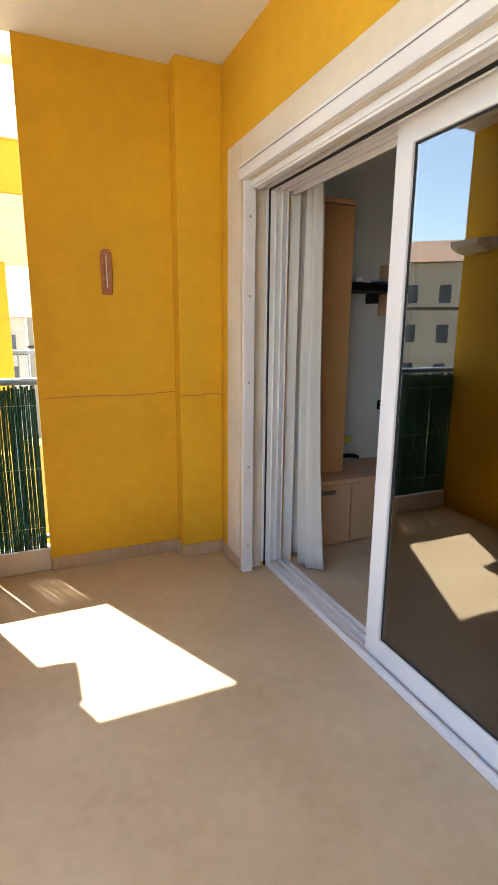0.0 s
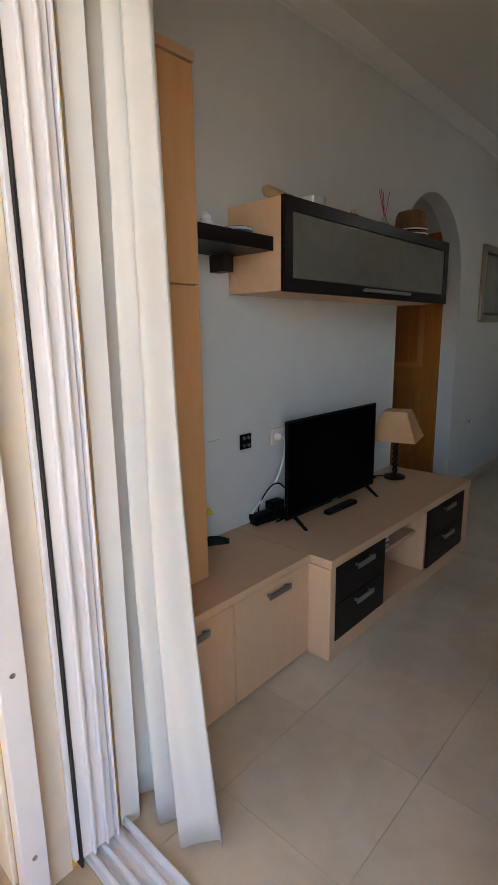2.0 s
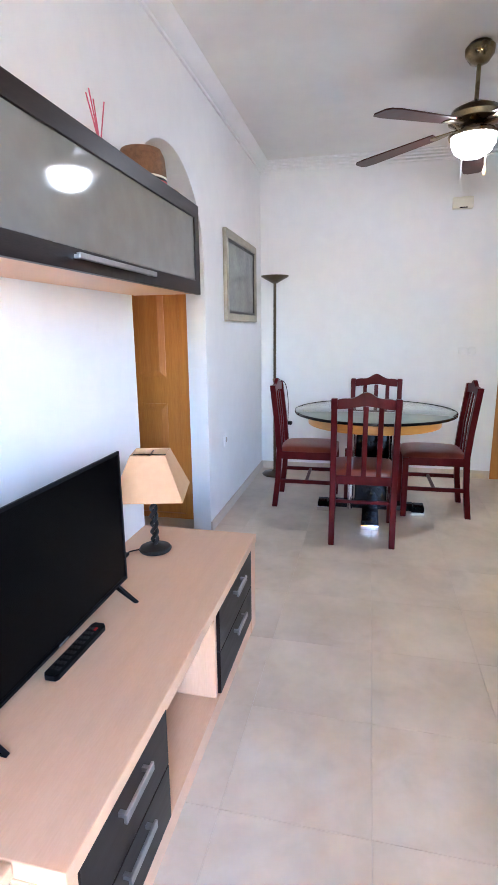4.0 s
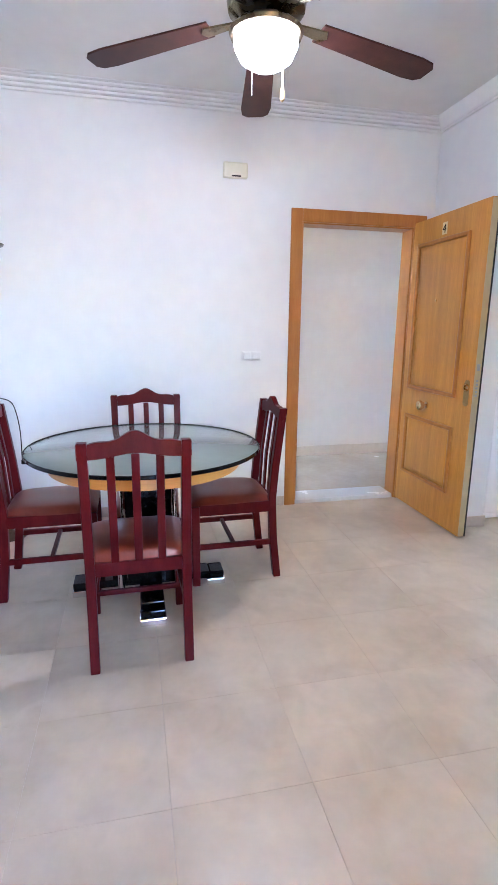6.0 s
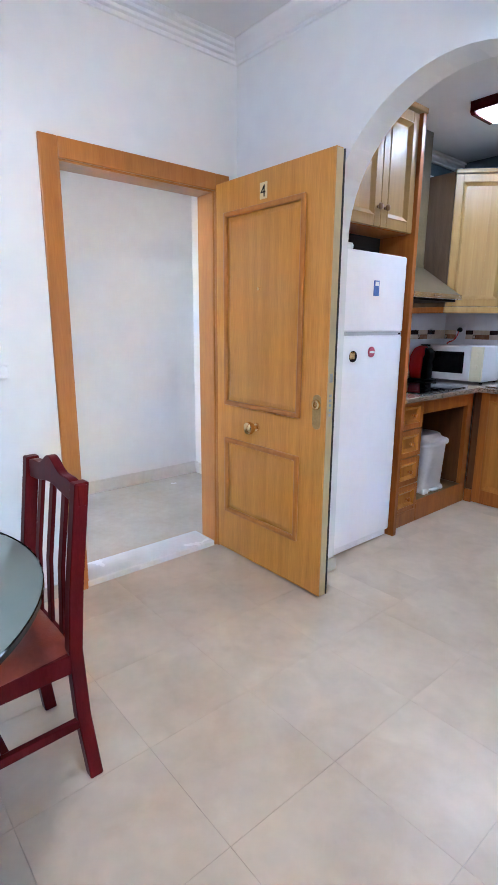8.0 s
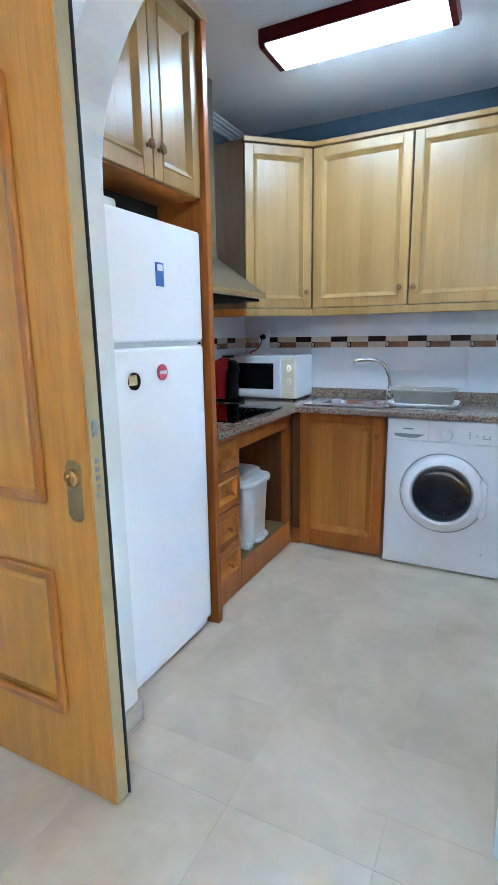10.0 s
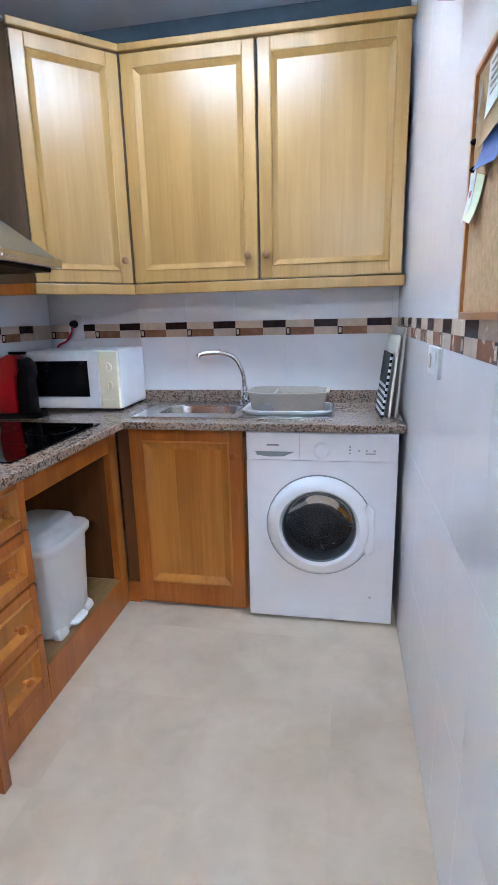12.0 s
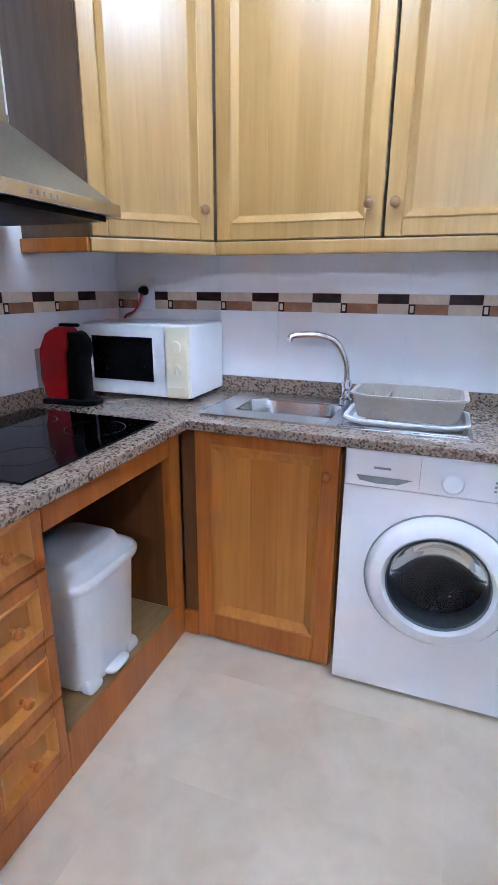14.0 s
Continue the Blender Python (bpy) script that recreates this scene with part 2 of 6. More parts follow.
CLEARISH = surface("pale_glassware", (0.45, 0.45, 0.44), (0.60, 0.60, 0.58), 20, 0.08, spec=0.8)
PICTURE = surface("grey_print_under_glass", (0.16, 0.18, 0.17), (0.26, 0.28, 0.26), 5, 0.08, spec=0.8, rough_var=0.03)
SILVERF = surface("silver_gilt_frame", (0.26, 0.24, 0.18), (0.38, 0.35, 0.28), 12, 0.38, metal=0.6)
TAN_FAR = surface("sandy_render", (0.52, 0.43, 0.31), (0.62, 0.53, 0.40), 0.4, 0.9)
ROOF = surface("clay_roof", (0.30, 0.17, 0.11), (0.40, 0.25, 0.17), 2, 0.9)
SHUT = surface("dark_window", (0.05, 0.055, 0.06), (0.10, 0.10, 0.11), 2, 0.3)
EARTH = surface("pale_ground", (0.22, 0.19, 0.15), (0.30, 0.26, 0.21), 0.2, 0.9)
BRICKRED = surface("terracotta_wood", (0.30, 0.11, 0.045), (0.42, 0.17, 0.075), 20, 0.6)
FANWOOD = surface("dark_fan_blade", (0.030, 0.010, 0.008), (0.060, 0.022, 0.016), 4, 0.35, stretch=(6, 6, 6), spec=0.15)
KNOBWOOD = surface("brown_turned_wood", (0.20, 0.095, 0.032), (0.28, 0.14, 0.05), 20, 0.3)
GREYB = surface("blue_grey_plastic", (0.24, 0.28, 0.30), (0.31, 0.35, 0.37), 8, 0.4)
PALEGREY = surface("pale_grey_plastic", (0.50, 0.50, 0.52), (0.56, 0.56, 0.58), 8, 0.4)
HSKIRT = surface("cream_hall_stone", (0.62, 0.52, 0.40), (0.70, 0.60, 0.48), 4, 0.35)
LAMPGLOBE = glowing("lit_opal_glass", (1.0, 0.98, 0.96), 1.55)
TUBE = glowing("lit_diffuser", (0.90, 0.97, 1.0), 0.34)
MWCREAM = surface("yellowed_cream_plastic", (0.84, 0.77, 0.58), (0.88, 0.82, 0.64), 6, 0.4)
# bay back board: the recess's shade is put into its near-black colour
BAYSHADE = surface("shade_darkened_board", (0.030, 0.016, 0.008), (0.055, 0.030, 0.014), 3, 0.5, stretch=(10, 10, 1))
# brown wood darkened to carry the shade of the bay and filler recess
BAYSIDE = surface("shade_darkened_brown_board", (0.10, 0.035, 0.009), (0.17, 0.062, 0.016), 2, 0.35, stretch=(12, 12, 0.8))
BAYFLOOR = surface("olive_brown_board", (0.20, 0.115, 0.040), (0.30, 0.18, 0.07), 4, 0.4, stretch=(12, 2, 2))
# near-black that paints the shade inside gaps
GAPSHADE = surface("painted_gap_shade", (0.010, 0.009, 0.008), (0.016, 0.014, 0.012), 5, 0.9)


# ---- mesh helpers ----
def part(name, bm, material, parent=None, label="", smooth=False):
    me = bpy.data.meshes.new(name)
    bm.normal_update()
    bm.to_mesh(me)
    bm.free()
    if smooth:
        me.shade_smooth()
        me.set_sharp_from_angle(angle=radians(38))
    me.materials.append(material)
    ob = new(name, me)
    if parent:
        ob.parent = parent
        if parent.type == "EMPTY":
            ob.matrix_parent_inverse = Matrix.Translation(-parent.location)
    return tagged(ob, label)


def thing(name, x, y, z, label, category, group="", kind=""):
    ob = new(name)
    ob.location = (x, y, z)
    ob.empty_display_size = 0.05
    return tagged(ob, label, category, group, kind)


def box(x0, x1, y0, y1, z0, z1, bevel=0.0, bm=None, seg=2):
    own = bmesh.new()
    bmesh.ops.create_cube(own, size=1, matrix=Matrix.LocRotScale(((x0 + x1) / 2, (y0 + y1) / 2, (z0 + z1) / 2), None, (x1 - x0, y1 - y0, z1 - z0)))
    if bevel:
        bmesh.ops.bevel(own, geom=own.edges[:], offset=bevel, segments=seg, affect="EDGES", profile=0.5)
    return merge(bm, own)


def merge(bm, own):
    if bm is None:
        return own
    me = bpy.data.meshes.new("tmp")
    own.to_mesh(me)
    own.free()
    bm.from_mesh(me)
    bpy.data.meshes.remove(me)
    return bm


def lathe(profile, x, y, z, n=28, bm=None, m=None):
    """Turns (radius, height) pairs round the z axis."""
    own = bmesh.new()
    rings = []
    for r, h in profile:
        if r < 1e-5:
            rings.append([own.verts.new((0, 0, h))])
        else:
            rings.append([own.verts.new((r * math.cos(2 * math.pi * k / n), r * math.sin(2 * math.pi * k / n), h)) for k in range(n)])
    for a, b in zip(rings, rings[1:]):
        for k in range(n):
            q = (k + 1) % n
            if len(a) == 1 and len(b) > 1:
                own.faces.new((a[0], b[q], b[k]))
            elif len(b) == 1 and len(a) > 1:
                own.faces.new((a[k], a[q], b[0]))
            elif len(a) > 1:
                own.faces.new((a[k], a[q], b[q], b[k]))
    own.transform(Matrix.Translation((x, y, z)) @ (m or Matrix.Identity(4)))
    bmesh.ops.recalc_face_normals(own, faces=own.faces[:])
    return merge(bm, own)


def pipe(points, radius, n=10, bm=None, radii=None):
    """A round tube along a line of points."""
    own = bmesh.new()
    pts = [Vector(p) for p in points]
    rings, side = [], None
    for i, p in enumerate(pts):
        d = (pts[min(i + 1, len(pts) - 1)] - pts[max(i - 1, 0)]).normalized()
        if side is None:
            side = d.orthogonal().normalized()
        side = (side - d * side.dot(d)).normalized()
        up = d.cross(side)
        r = radii[i] if radii else radius
        rings.append([own.verts.new(p + r * (math.cos(2 * math.pi * k / n) * side + math.sin(2 * math.pi * k / n) * up)) for k in range(n)])
    for a, b in zip(rings, rings[1:]):
        for k in range(n):
            own.faces.new((a[k], a[(k + 1) % n], b[(k + 1) % n], b[k]))
    own.faces.new(rings[0][::-1])
    own.faces.new(rings[-1])
    bmesh.ops.recalc_face_normals(own, faces=own.faces[:])
    return merge(bm, own)


def curve(p, n=24):
    """A smooth line through the points p."""
    out, p = [], [Vector(q) for q in p]
    for i in range(len(p) - 1):
        a, b, c, d = p[max(i - 1, 0)], p[i], p[i + 1], p[min(i + 2, len(p) - 1)]
        for k in range(n // (len(p) - 1)):
            t = k / (n // (len(p) - 1))
            out.append(0.5 * (2 * b + (c - a) * t + (2 * a - 5 * b + 4 * c - d) * t * t + (3 * b - a - 3 * c + d) * t ** 3))
    return out + [p[-1]]


def prism(outline, axis, a, b, bevel=0.0, bm=None):
    """A flat outline of (u, v) pairs given depth from a to b along an axis: x takes (y, z), y takes (x, z), z takes (x, y)."""
    own = bmesh.new()
    put = {"x": lambda u, v, w: (w, u, v), "y": lambda u, v, w: (u, w, v), "z": lambda u, v, w: (u, v, w)}[axis]
    lo, hi = [own.verts.new(put(u, v, a)) for u, v in outline], [own.verts.new(put(u, v, b)) for u, v in outline]
    own.faces.new(lo)
    own.faces.new(hi[::-1])
    for k in range(len(lo)):
        q = (k + 1) % len(lo)
        own.faces.new((lo[k], hi[k], hi[q], lo[q]))
    bmesh.ops.recalc_face_normals(own, faces=own.faces[:])
    if bevel:
        bmesh.ops.bevel(own, geom=own.edges[:], offset=bevel, segments=2, affect="EDGES", profile=0.5)
    return merge(bm, own)


def structure(name, bm, material, label, smooth=False):
    return tagged(part(name, bm, material, None, "", smooth), label, name.split("_")[0], "", "structure")


def raised_panel(u0, u1, v0, v1, axis, face, out, depth, inset, bm=None):
    """A door panel in the plane axis = face whose middle stands proud towards out (+1 or -1), with a sloped edge."""
    own = bmesh.new()
    put = {"x": lambda u, v, w: (face + out * w, u, v), "y": lambda u, v, w: (u, face + out * w, v)}[axis]
    rings = []
    for d, w in ((0, 0), (0, 0.25 * depth), (inset, depth), (inset * 1.15, depth)):
        rings.append([own.verts.new(put(*p, w)) for p in ((u0 + d, v0 + d), (u1 - d, v0 + d), (u1 - d, v1 - d), (u0 + d, v1 - d))])
    for a, b in zip(rings, rings[1:]):
        for k in range(4):
            own.faces.new((a[k], a[(k + 1) % 4], b[(k + 1) % 4], b[k]))
    own.faces.new(rings[-1])
    own.faces.new(rings[0][::-1])
    bmesh.ops.recalc_face_normals(own, faces=own.faces[:])
    return merge(bm, own)


def frame_bars(u0, u1, v0, v1, w, axis, a, b, bevel=0.002):
    """A rectangular frame with mitred corners, in one piece."""
    bm = bmesh.new()
    put = {"x": lambda u, v, d: (d, u, v), "y": lambda u, v, d: (u, d, v)}[axis]
    out, inn = ((u0, v0), (u1, v0), (u1, v1), (u0, v1)), ((u0 + w, v0 + w), (u1 - w, v0 + w), (u1 - w, v1 - w), (u0 + w, v1 - w))
    q = [[bm.verts.new(put(*o, a)), bm.verts.new(put(*n, a)), bm.verts.new(put(*n, b)), bm.verts.new(put(*o, b))] for o, n in zip(out, inn)]
    for p, r in zip(q, q[1:] + q[:1]):
        for k in range(4):
            bm.faces.new((p[k], p[(k + 1) % 4], r[(k + 1) % 4], r[k]))
    bmesh.ops.recalc_face_normals(bm, faces=bm.faces[:])
    if bevel:
        e = [g for g in bm.edges if len(g.link_faces) == 2 and g.calc_face_angle(0) > 0.5]
        bmesh.ops.bevel(bm, geom=e, offset=bevel, segments=2, affect="EDGES", profile=0.5)
    return bm


def chamfer_ring(u0, u1, v0, v1, w, axis, outer, inner):
    """A sloping moulding from the outer level down to the inner one."""
    bm = bmesh.new()
    put = {"x": lambda u, v, d: (d, u, v), "y": lambda u, v, d: (u, d, v)}[axis]
    q = []
    for a, b in ((0, 0), (1, 0), (1, 1), (0, 1)):
        u, v, su, sv = (u1 if a else u0), (v1 if b else v0), (-1 if a else 1), (-1 if b else 1)
        prof = ((0, outer), (w * 0.18, outer + (outer - inner) * 0.25), (w * 0.34, outer), (w * 0.8, inner + (outer - inner) * 0.25), (w, inner), (0, inner))
        q.append([bm.verts.new(put(u + su * d, v + sv * d, z)) for d, z in prof])
    for p, r in zip(q, q[1:] + q[:1]):
        for k in range(6):
            bm.faces.new((p[k], p[(k + 1) % 6], r[(k + 1) % 6], r[k]))
    bmesh.ops.recalc_face_normals(bm, faces=bm.faces[:])
    return bm


def arch_wall(x0, x1, y0, y1, ztop, cx, r, spring, bm=None, steps=28):
    """A wall along x with a round-headed opening through it."""
    bm = bm or bmesh.new()
    if cx - r > x0 + 1e-4:
        box(x0, cx - r, y0, y1, 0, ztop, 0, bm)
    if cx + r < x1 - 1e-4:
        box(cx + r, x1, y0, y1, 0, ztop, 0, bm)
    arc = [(cx - r * math.cos(math.pi * k / steps), spring + r * math.sin(math.pi * k / steps)) for k in range(steps + 1)]
    prism(arc + [(cx + r, ztop), (cx - r, ztop)], "y", y0, y1, 0, bm)
    return bm

# ---- structure ----
XW, XI, XE = 0.71, 1.02, 6.09          # terrace face and room face of the outer wall, entrance wall
YT, YA, YK, YB = 3.20, 0.08, -0.07, -2.23  # television wall, arch wall's two faces, kitchen back wall
HR, HT, HK = 2.707, 2.69, 2.59          # ceilings: room, terrace, kitchen

# outer wall with the sliding-door opening
structure("wall_terrace_north", box(XW, XI, 2.70, 3.32, 0, HR), YELLOW, "ochre painted terrace wall beside the sliding door")
structure("wall_terrace_head", box(XW, XI, 0.60, 2.70, 2.07, HR), YELLOW, "ochre painted terrace wall above the sliding door")
structure("wall_terrace_south", box(XW, XI, -2.6, 0.60, 0, HR), YELLOW, "ochre painted terrace wall beside the sliding door")
bm = bmesh.new()
box(XI, XI + 0.012, 2.70, YT, 0, HR, 0, bm)
box(XI, XI + 0.012, 0.60, 2.70, 2.10, HR, 0, bm)
box(XI, XI + 0.012, YA, 0.60, 0, HR, 0, bm)
structure("wall_west", bm, PLASTER, "white plastered room side of the terrace wall")
# cream painted band round the opening
bm = bmesh.new()
box(XW - 0.012, XW, 2.70, 2.875, 0.075, 2.255, 0.003, bm)
box(XW - 0.012, XW, 0.42, 2.70, 2.075, 2.255, 0.003, bm)
box(XW - 0.012, XW, 0.42, 0.60, 0.075, 2.075, 0.003, bm)
structure("trim_door_surround", bm, CREAM, "cream rendered band round the sliding door")
bm = bmesh.new()
box(XW + 0.001, 0.834, 2.694, 2.70, 0, 2.07, 0, bm)
box(XW + 0.001, 0.834, 0.606, 2.694, 2.064, 2.07, 0, bm)
structure("trim_inner_reveal", box(0.975, XI + 0.013, 2.690, 2.6995, 0, 2.064), PLASTER, "white plastered inner reveal of the sliding door")
structure("trim_inner_head", box(0.975, XI + 0.013, 0.606, 2.690, 2.064, 2.0995), PLASTER, "white plastered inner head of the sliding door")
structure("trim_reveal", bm, CREAM, "cream rendered reveal of the sliding door")

# end wall of the terrace, with its shallow pilaster
structure("wall_terrace_end", box(-0.29, XW, 3.10, 3.17, 0, HT), YELLOW, "ochre painted end wall with a fine crack")
structure("wall_pilaster", box(0.455, XW, 2.985, 3.10, 0, HT, 0.006), YELLOW, "shallow ochre painted pilaster")
bm = pipe(curve([(-0.27, 3.0995, 0.983), (-0.05, 3.0995, 0.99), (0.2, 3.0995, 0.985), (0.455, 3.0995, 0.998)], 30), 0.0022, 5)
pipe(curve([(0.458, 2.984, 0.985), (0.55, 2.984, 0.982), (0.66, 2.984, 0.99), (0.71, 2.984, 0.978)], 24), 0.0022, 5, bm)
structure("trim_crack", bm, BRICKRED, "hairline crack across the ochre paint")
# front of the terrace
bm = bmesh.new()
box(-1.12, -0.82, 2.05, 3.13, -0.2, HT, 0, bm)
box(-1.12, -0.82, -2.6, -1.6, -0.2, HT, 0, bm)
structure("wall_terrace_front", bm, YELLOW, "ochre painted pier at the terrace front")
structure("trim_pier_moulding", prism([(-0.82, 1.89), (-0.76, 1.90), (-0.69, 1.93), (-0.69, 1.97), (-0.82, 1.985)], "y", 2.89, 3.13), CREAM, "cream moulding at the pier's corner")
structure("trim_pier_band", box(-0.82, -0.80, 2.05, 2.889, 1.90, 1.975, 0.004), CREAM, "cream band along the pier")
structure("wall_terrace_back", box(-1.12, XI, -2.8, -2.6, 0, HT), YELLOW, "ochre painted far end of the terrace")
structure("ceiling_terrace", box(-1.13, XW, -2.8, 3.12, HT, HT + 0.3), CEIL, "white painted terrace ceiling")
structure("floor_terrace", box(-1.3, XI - 0.15, -2.8, 3.34, -0.25, -0.012), GROUT, "mortar bed of the terrace floor")
structure("trim_terrace_kerb", box(-0.82, -0.29, 3.10, 3.20, 0, 0.13, 0.008), SKIRT, "stone kerb under the railing")

# skirtings
bm = bmesh.new()
box(-0.285, 0.455, 3.088, 3.10, 0, 0.075, 0.003, bm)
box(0.443, 0.455, 2.985, 3.088, 0, 0.075, 0.003, bm)
box(0.443, XW, 2.973, 2.985, 0, 0.075, 0.003, bm)
box(XW - 0.012, XW, 2.70, 2.973, 0, 0.075, 0.003, bm)
box(XW, 0.77, 2.682, 2.694, 0, 0.075, 0.003, bm)
structure("baseboard_terrace", bm, surface("terrace_skirting_stone", (0.38, 0.27, 0.17), (0.50, 0.37, 0.25), 4, 0.4), "low beige stone skirting")
bm = bmesh.new()
box(4.42, XE, YT - 0.012, YT, 0, 0.07, 0.003, bm)
box(XE - 0.012, XE, 1.15, YT - 0.012, 0, 0.07, 0.003, bm)
box(5.42, XE - 0.03, YA, YA + 0.012, 0, 0.075, 0.003, bm)
box(5.408, 5.42, YK - 0.012, YA + 0.012, 0, 0.075, 0.003, bm)
box(XI + 0.012, 4.29, YA, YA + 0.012, 0, 0.07, 0.003, bm)
structure("baseboard_room", bm, SKIRT, "low beige stone skirting")

# living room walls
structure("wall_north", arch_wall(XI, XE, YT, 3.32, HR, 3.92, 0.50, 1.69), PLASTER, "white plastered wall with a round-arched opening")
structure("wall_south", arch_wall(XI, XE + 0.14, YK, YA, HR, 4.855, 0.565, 1.72), PLASTER, "white plastered wall with the kitchen arch")
bm = bmesh.new()
box(XE, XE + 0.14, 1.085, 3.32, 0, HR, 0, bm)
box(XE, XE + 0.14, YA, 0.215, 0, HR, 0, bm)
box(XE, XE + 0.14, 0.215, 1.085, 2.03, HR, 0, bm)
structure("wall_east", bm, PLASTER, "white plastered wall with the entrance door")
structure("ceiling_room", box(XI, XE + 0.14, YK, 3.32, HR, HR + 0.2), CEIL, "white painted ceiling")
structure("floor_room", box(XI - 0.15, XE + 0.14, YB - 0.1, 3.32, -0.25, -0.012), GROUT, "mortar bed of the tiled floor")


RIDGED = [(0.0, 0.080), (0.014, 0.080), (0.016, 0.066), (0.009, 0.060), (0.029, 0.058), (0.032, 0.046), (0.023, 0.040), (0.045, 0.038), (0.048, 0.027), (0.039, 0.021), (0.061, 0.019), (0.064, 0.010), (0.056, 0.005), (0.078, 0.004), (0.080, 0.0), (0.0, 0.0)]
SMOOTH = [(0.0, 0.080), (0.013, 0.080), (0.015, 0.067), (0.010, 0.062), (0.026, 0.056), (0.045, 0.040), (0.066, 0.016), (0.078, 0.005), (0.080, 0.0), (0.0, 0.0)]


def cornice(name, a, b, inward, steps, trim_a=1, trim_b=1):
    """A ridged plaster cornice from a to b along a wall, mitred where it meets another."""
    bm, d, n = bmesh.new(), (Vector(b) - Vector(a)).normalized(), Vector(inward)
    ends = [[bm.verts.new(Vector(p) + n * u + d * (u * s) + Vector((0, 0, HR - v))) for u, v in steps] for p, s in ((a, trim_a), (b, -trim_b))]
    for k in range(len(steps)):
        q = (k + 1) % len(steps)
        bm.faces.new((ends[0][k], ends[0][q], ends[1][q], ends[1][k]))
    bm.faces.new(ends[0])
    bm.faces.new(ends[1][::-1])
    bmesh.ops.recalc_face_normals(bm, faces=bm.faces[:])
    structure(name, bm, PLASTER, "white moulded plaster cornice")


cornice("trim_cornice_east", (XE, YA, 0), (XE, YT, 0), (-1, 0, 0), RIDGED)
cornice("trim_cornice_north", (XI + 0.012, YT, 0), (XE, YT, 0), (0, -1, 0), SMOOTH, 0, 1)
cornice("trim_cornice_south", (XI + 0.012, YA, 0), (XE, YA, 0), (0, 1, 0), SMOOTH, 0, 1)

# vestibule behind the small arch, with its door
bm = bmesh.new()
box(3.10, 3.22, 3.32, 4.5, 0, 2.6, 0, bm)
box(3.22, 4.64, 4.4, 4.5, 0, 2.6, 0, bm)
box(4.64, 4.76, 3.32, 3.36, 0, 2.6, 0, bm)
box(4.64, 4.76, 3.36, 4.4, 2.07, 2.6, 0, bm)
structure("wall_vestibule", bm, PLASTER, "white plastered vestibule wall")
structure("ceiling_vestibule", box(3.1, 4.76, 3.32, 4.5, 2.6, 2.7), CEIL, "white painted vestibule ceiling")
structure("floor_vestibule", box(3.1, 4.76, 3.32, 4.5, -0.2, -0.001), FLOOR, "beige marble-tiled vestibule floor")
vd = thing("door_vestibule", 4.64, 3.8, 0, "closed honey-brown oak door in the vestibule", "door", "", "structure")
part("door_frame", frame_bars(3.36, 4.39, -0.05, 2.07, 0.085, "x", 4.615, 4.70), OAK_R, vd)
part("door_leaf", box(4.640, 4.68, 3.445, 4.305, 0.01, 1.986, 0.003), OAK_R, vd)
part("raised_panel", raised_panel(3.56, 4.19, 1.0, 1.9, "x", 4.640, -1, 0.014, 0.04), OAK_R, vd)
part("raised_panel", raised_panel(3.56, 4.19, 0.2, 0.82, "x", 4.640, -1, 0.014, 0.04), OAK_R, vd)

# entrance hall, its unseen north end left open to the sky for light
structure("wall_hall_east", box(7.45, 7.57, -0.67, 5.0, 0, 2.7), HALLP, "cream plastered stair-hall wall")
structure("wall_hall_south", box(XE + 0.142, 7.449, -0.67, -0.55, 0, 2.7), HALLP, "cream plastered stair-hall end wall")
structure("wall_hall_west", box(XE + 0.02, XE + 0.14, 3.321, 5.0, 0, 2.7), HALLP, "cream plastered stair-hall wall")
# unseen wall, added to cut down the daylight from the open end
structure("wall_hall_parapet", box(XE + 0.142, 7.449, 4.88, 5.0, 0, 2.15), HALLP, "unseen cream wall added to limit the hall's daylight")
structure("baseboard_hall_end", box(XE + 0.142, 7.43, -0.55, -0.53, 0.02, 0.12, 0.004), HSKIRT, "beige stone hall skirting")
structure("ceiling_hall", box(XE + 0.14, 7.57, -0.67, 5.0, 2.701, 2.85), CEIL, "white stair-hall ceiling")
structure("floor_hall", box(XE + 0.141, 7.57, -0.67, 5.0, -0.25, 0.02), surface("polished_hall_stone", (0.45, 0.38, 0.28), (0.53, 0.455, 0.345), 3, 0.24), "polished beige stone hall floor")
structure("baseboard_hall", box(7.43, 7.45, -0.55, 4.88, 0.02, 0.12, 0.004), HSKIRT, "beige stone hall skirting")
structure("trim_threshold", box(XE - 0.005, XE + 0.2, 0.255, 1.06, 0, 0.035, 0.006), surface("white_marble", (0.66, 0.65, 0.63), (0.74, 0.73, 0.71), 5, 0.25), "white marble doorstep")

# kitchen shell
bm = bmesh.new()
box(4.15, 4.30, YB - 0.15, YK, 0, HK, 0, bm)
structure("wall_kitchen_west", bm, GROUTW, "mortar ground of the tiled kitchen wall")
structure("wall_kitchen_south", box(4.15, 6.22, YB - 0.15, YB - 0.006, 0, HK), GROUTW, "mortar ground of the tiled kitchen wall")
structure("wall_kitchen_east", box(6.086, 6.23, YB - 0.006, YK, 0, HK), GROUTW, "mortar ground of the tiled kitchen wall")
structure("ceiling_kitchen", box(4.15, 6.23, YB - 0.15, YK, HK, HK + 0.12), surface("cool_ceiling_paint", (0.68, 0.69, 0.70), (0.74, 0.75, 0.76), 1, 0.8), "cool pale grey kitchen ceiling")

# distance
structure("ground", box(-600, 600, -600, 600, -9.5, -9.0), EARTH, "pale sandy ground far below")

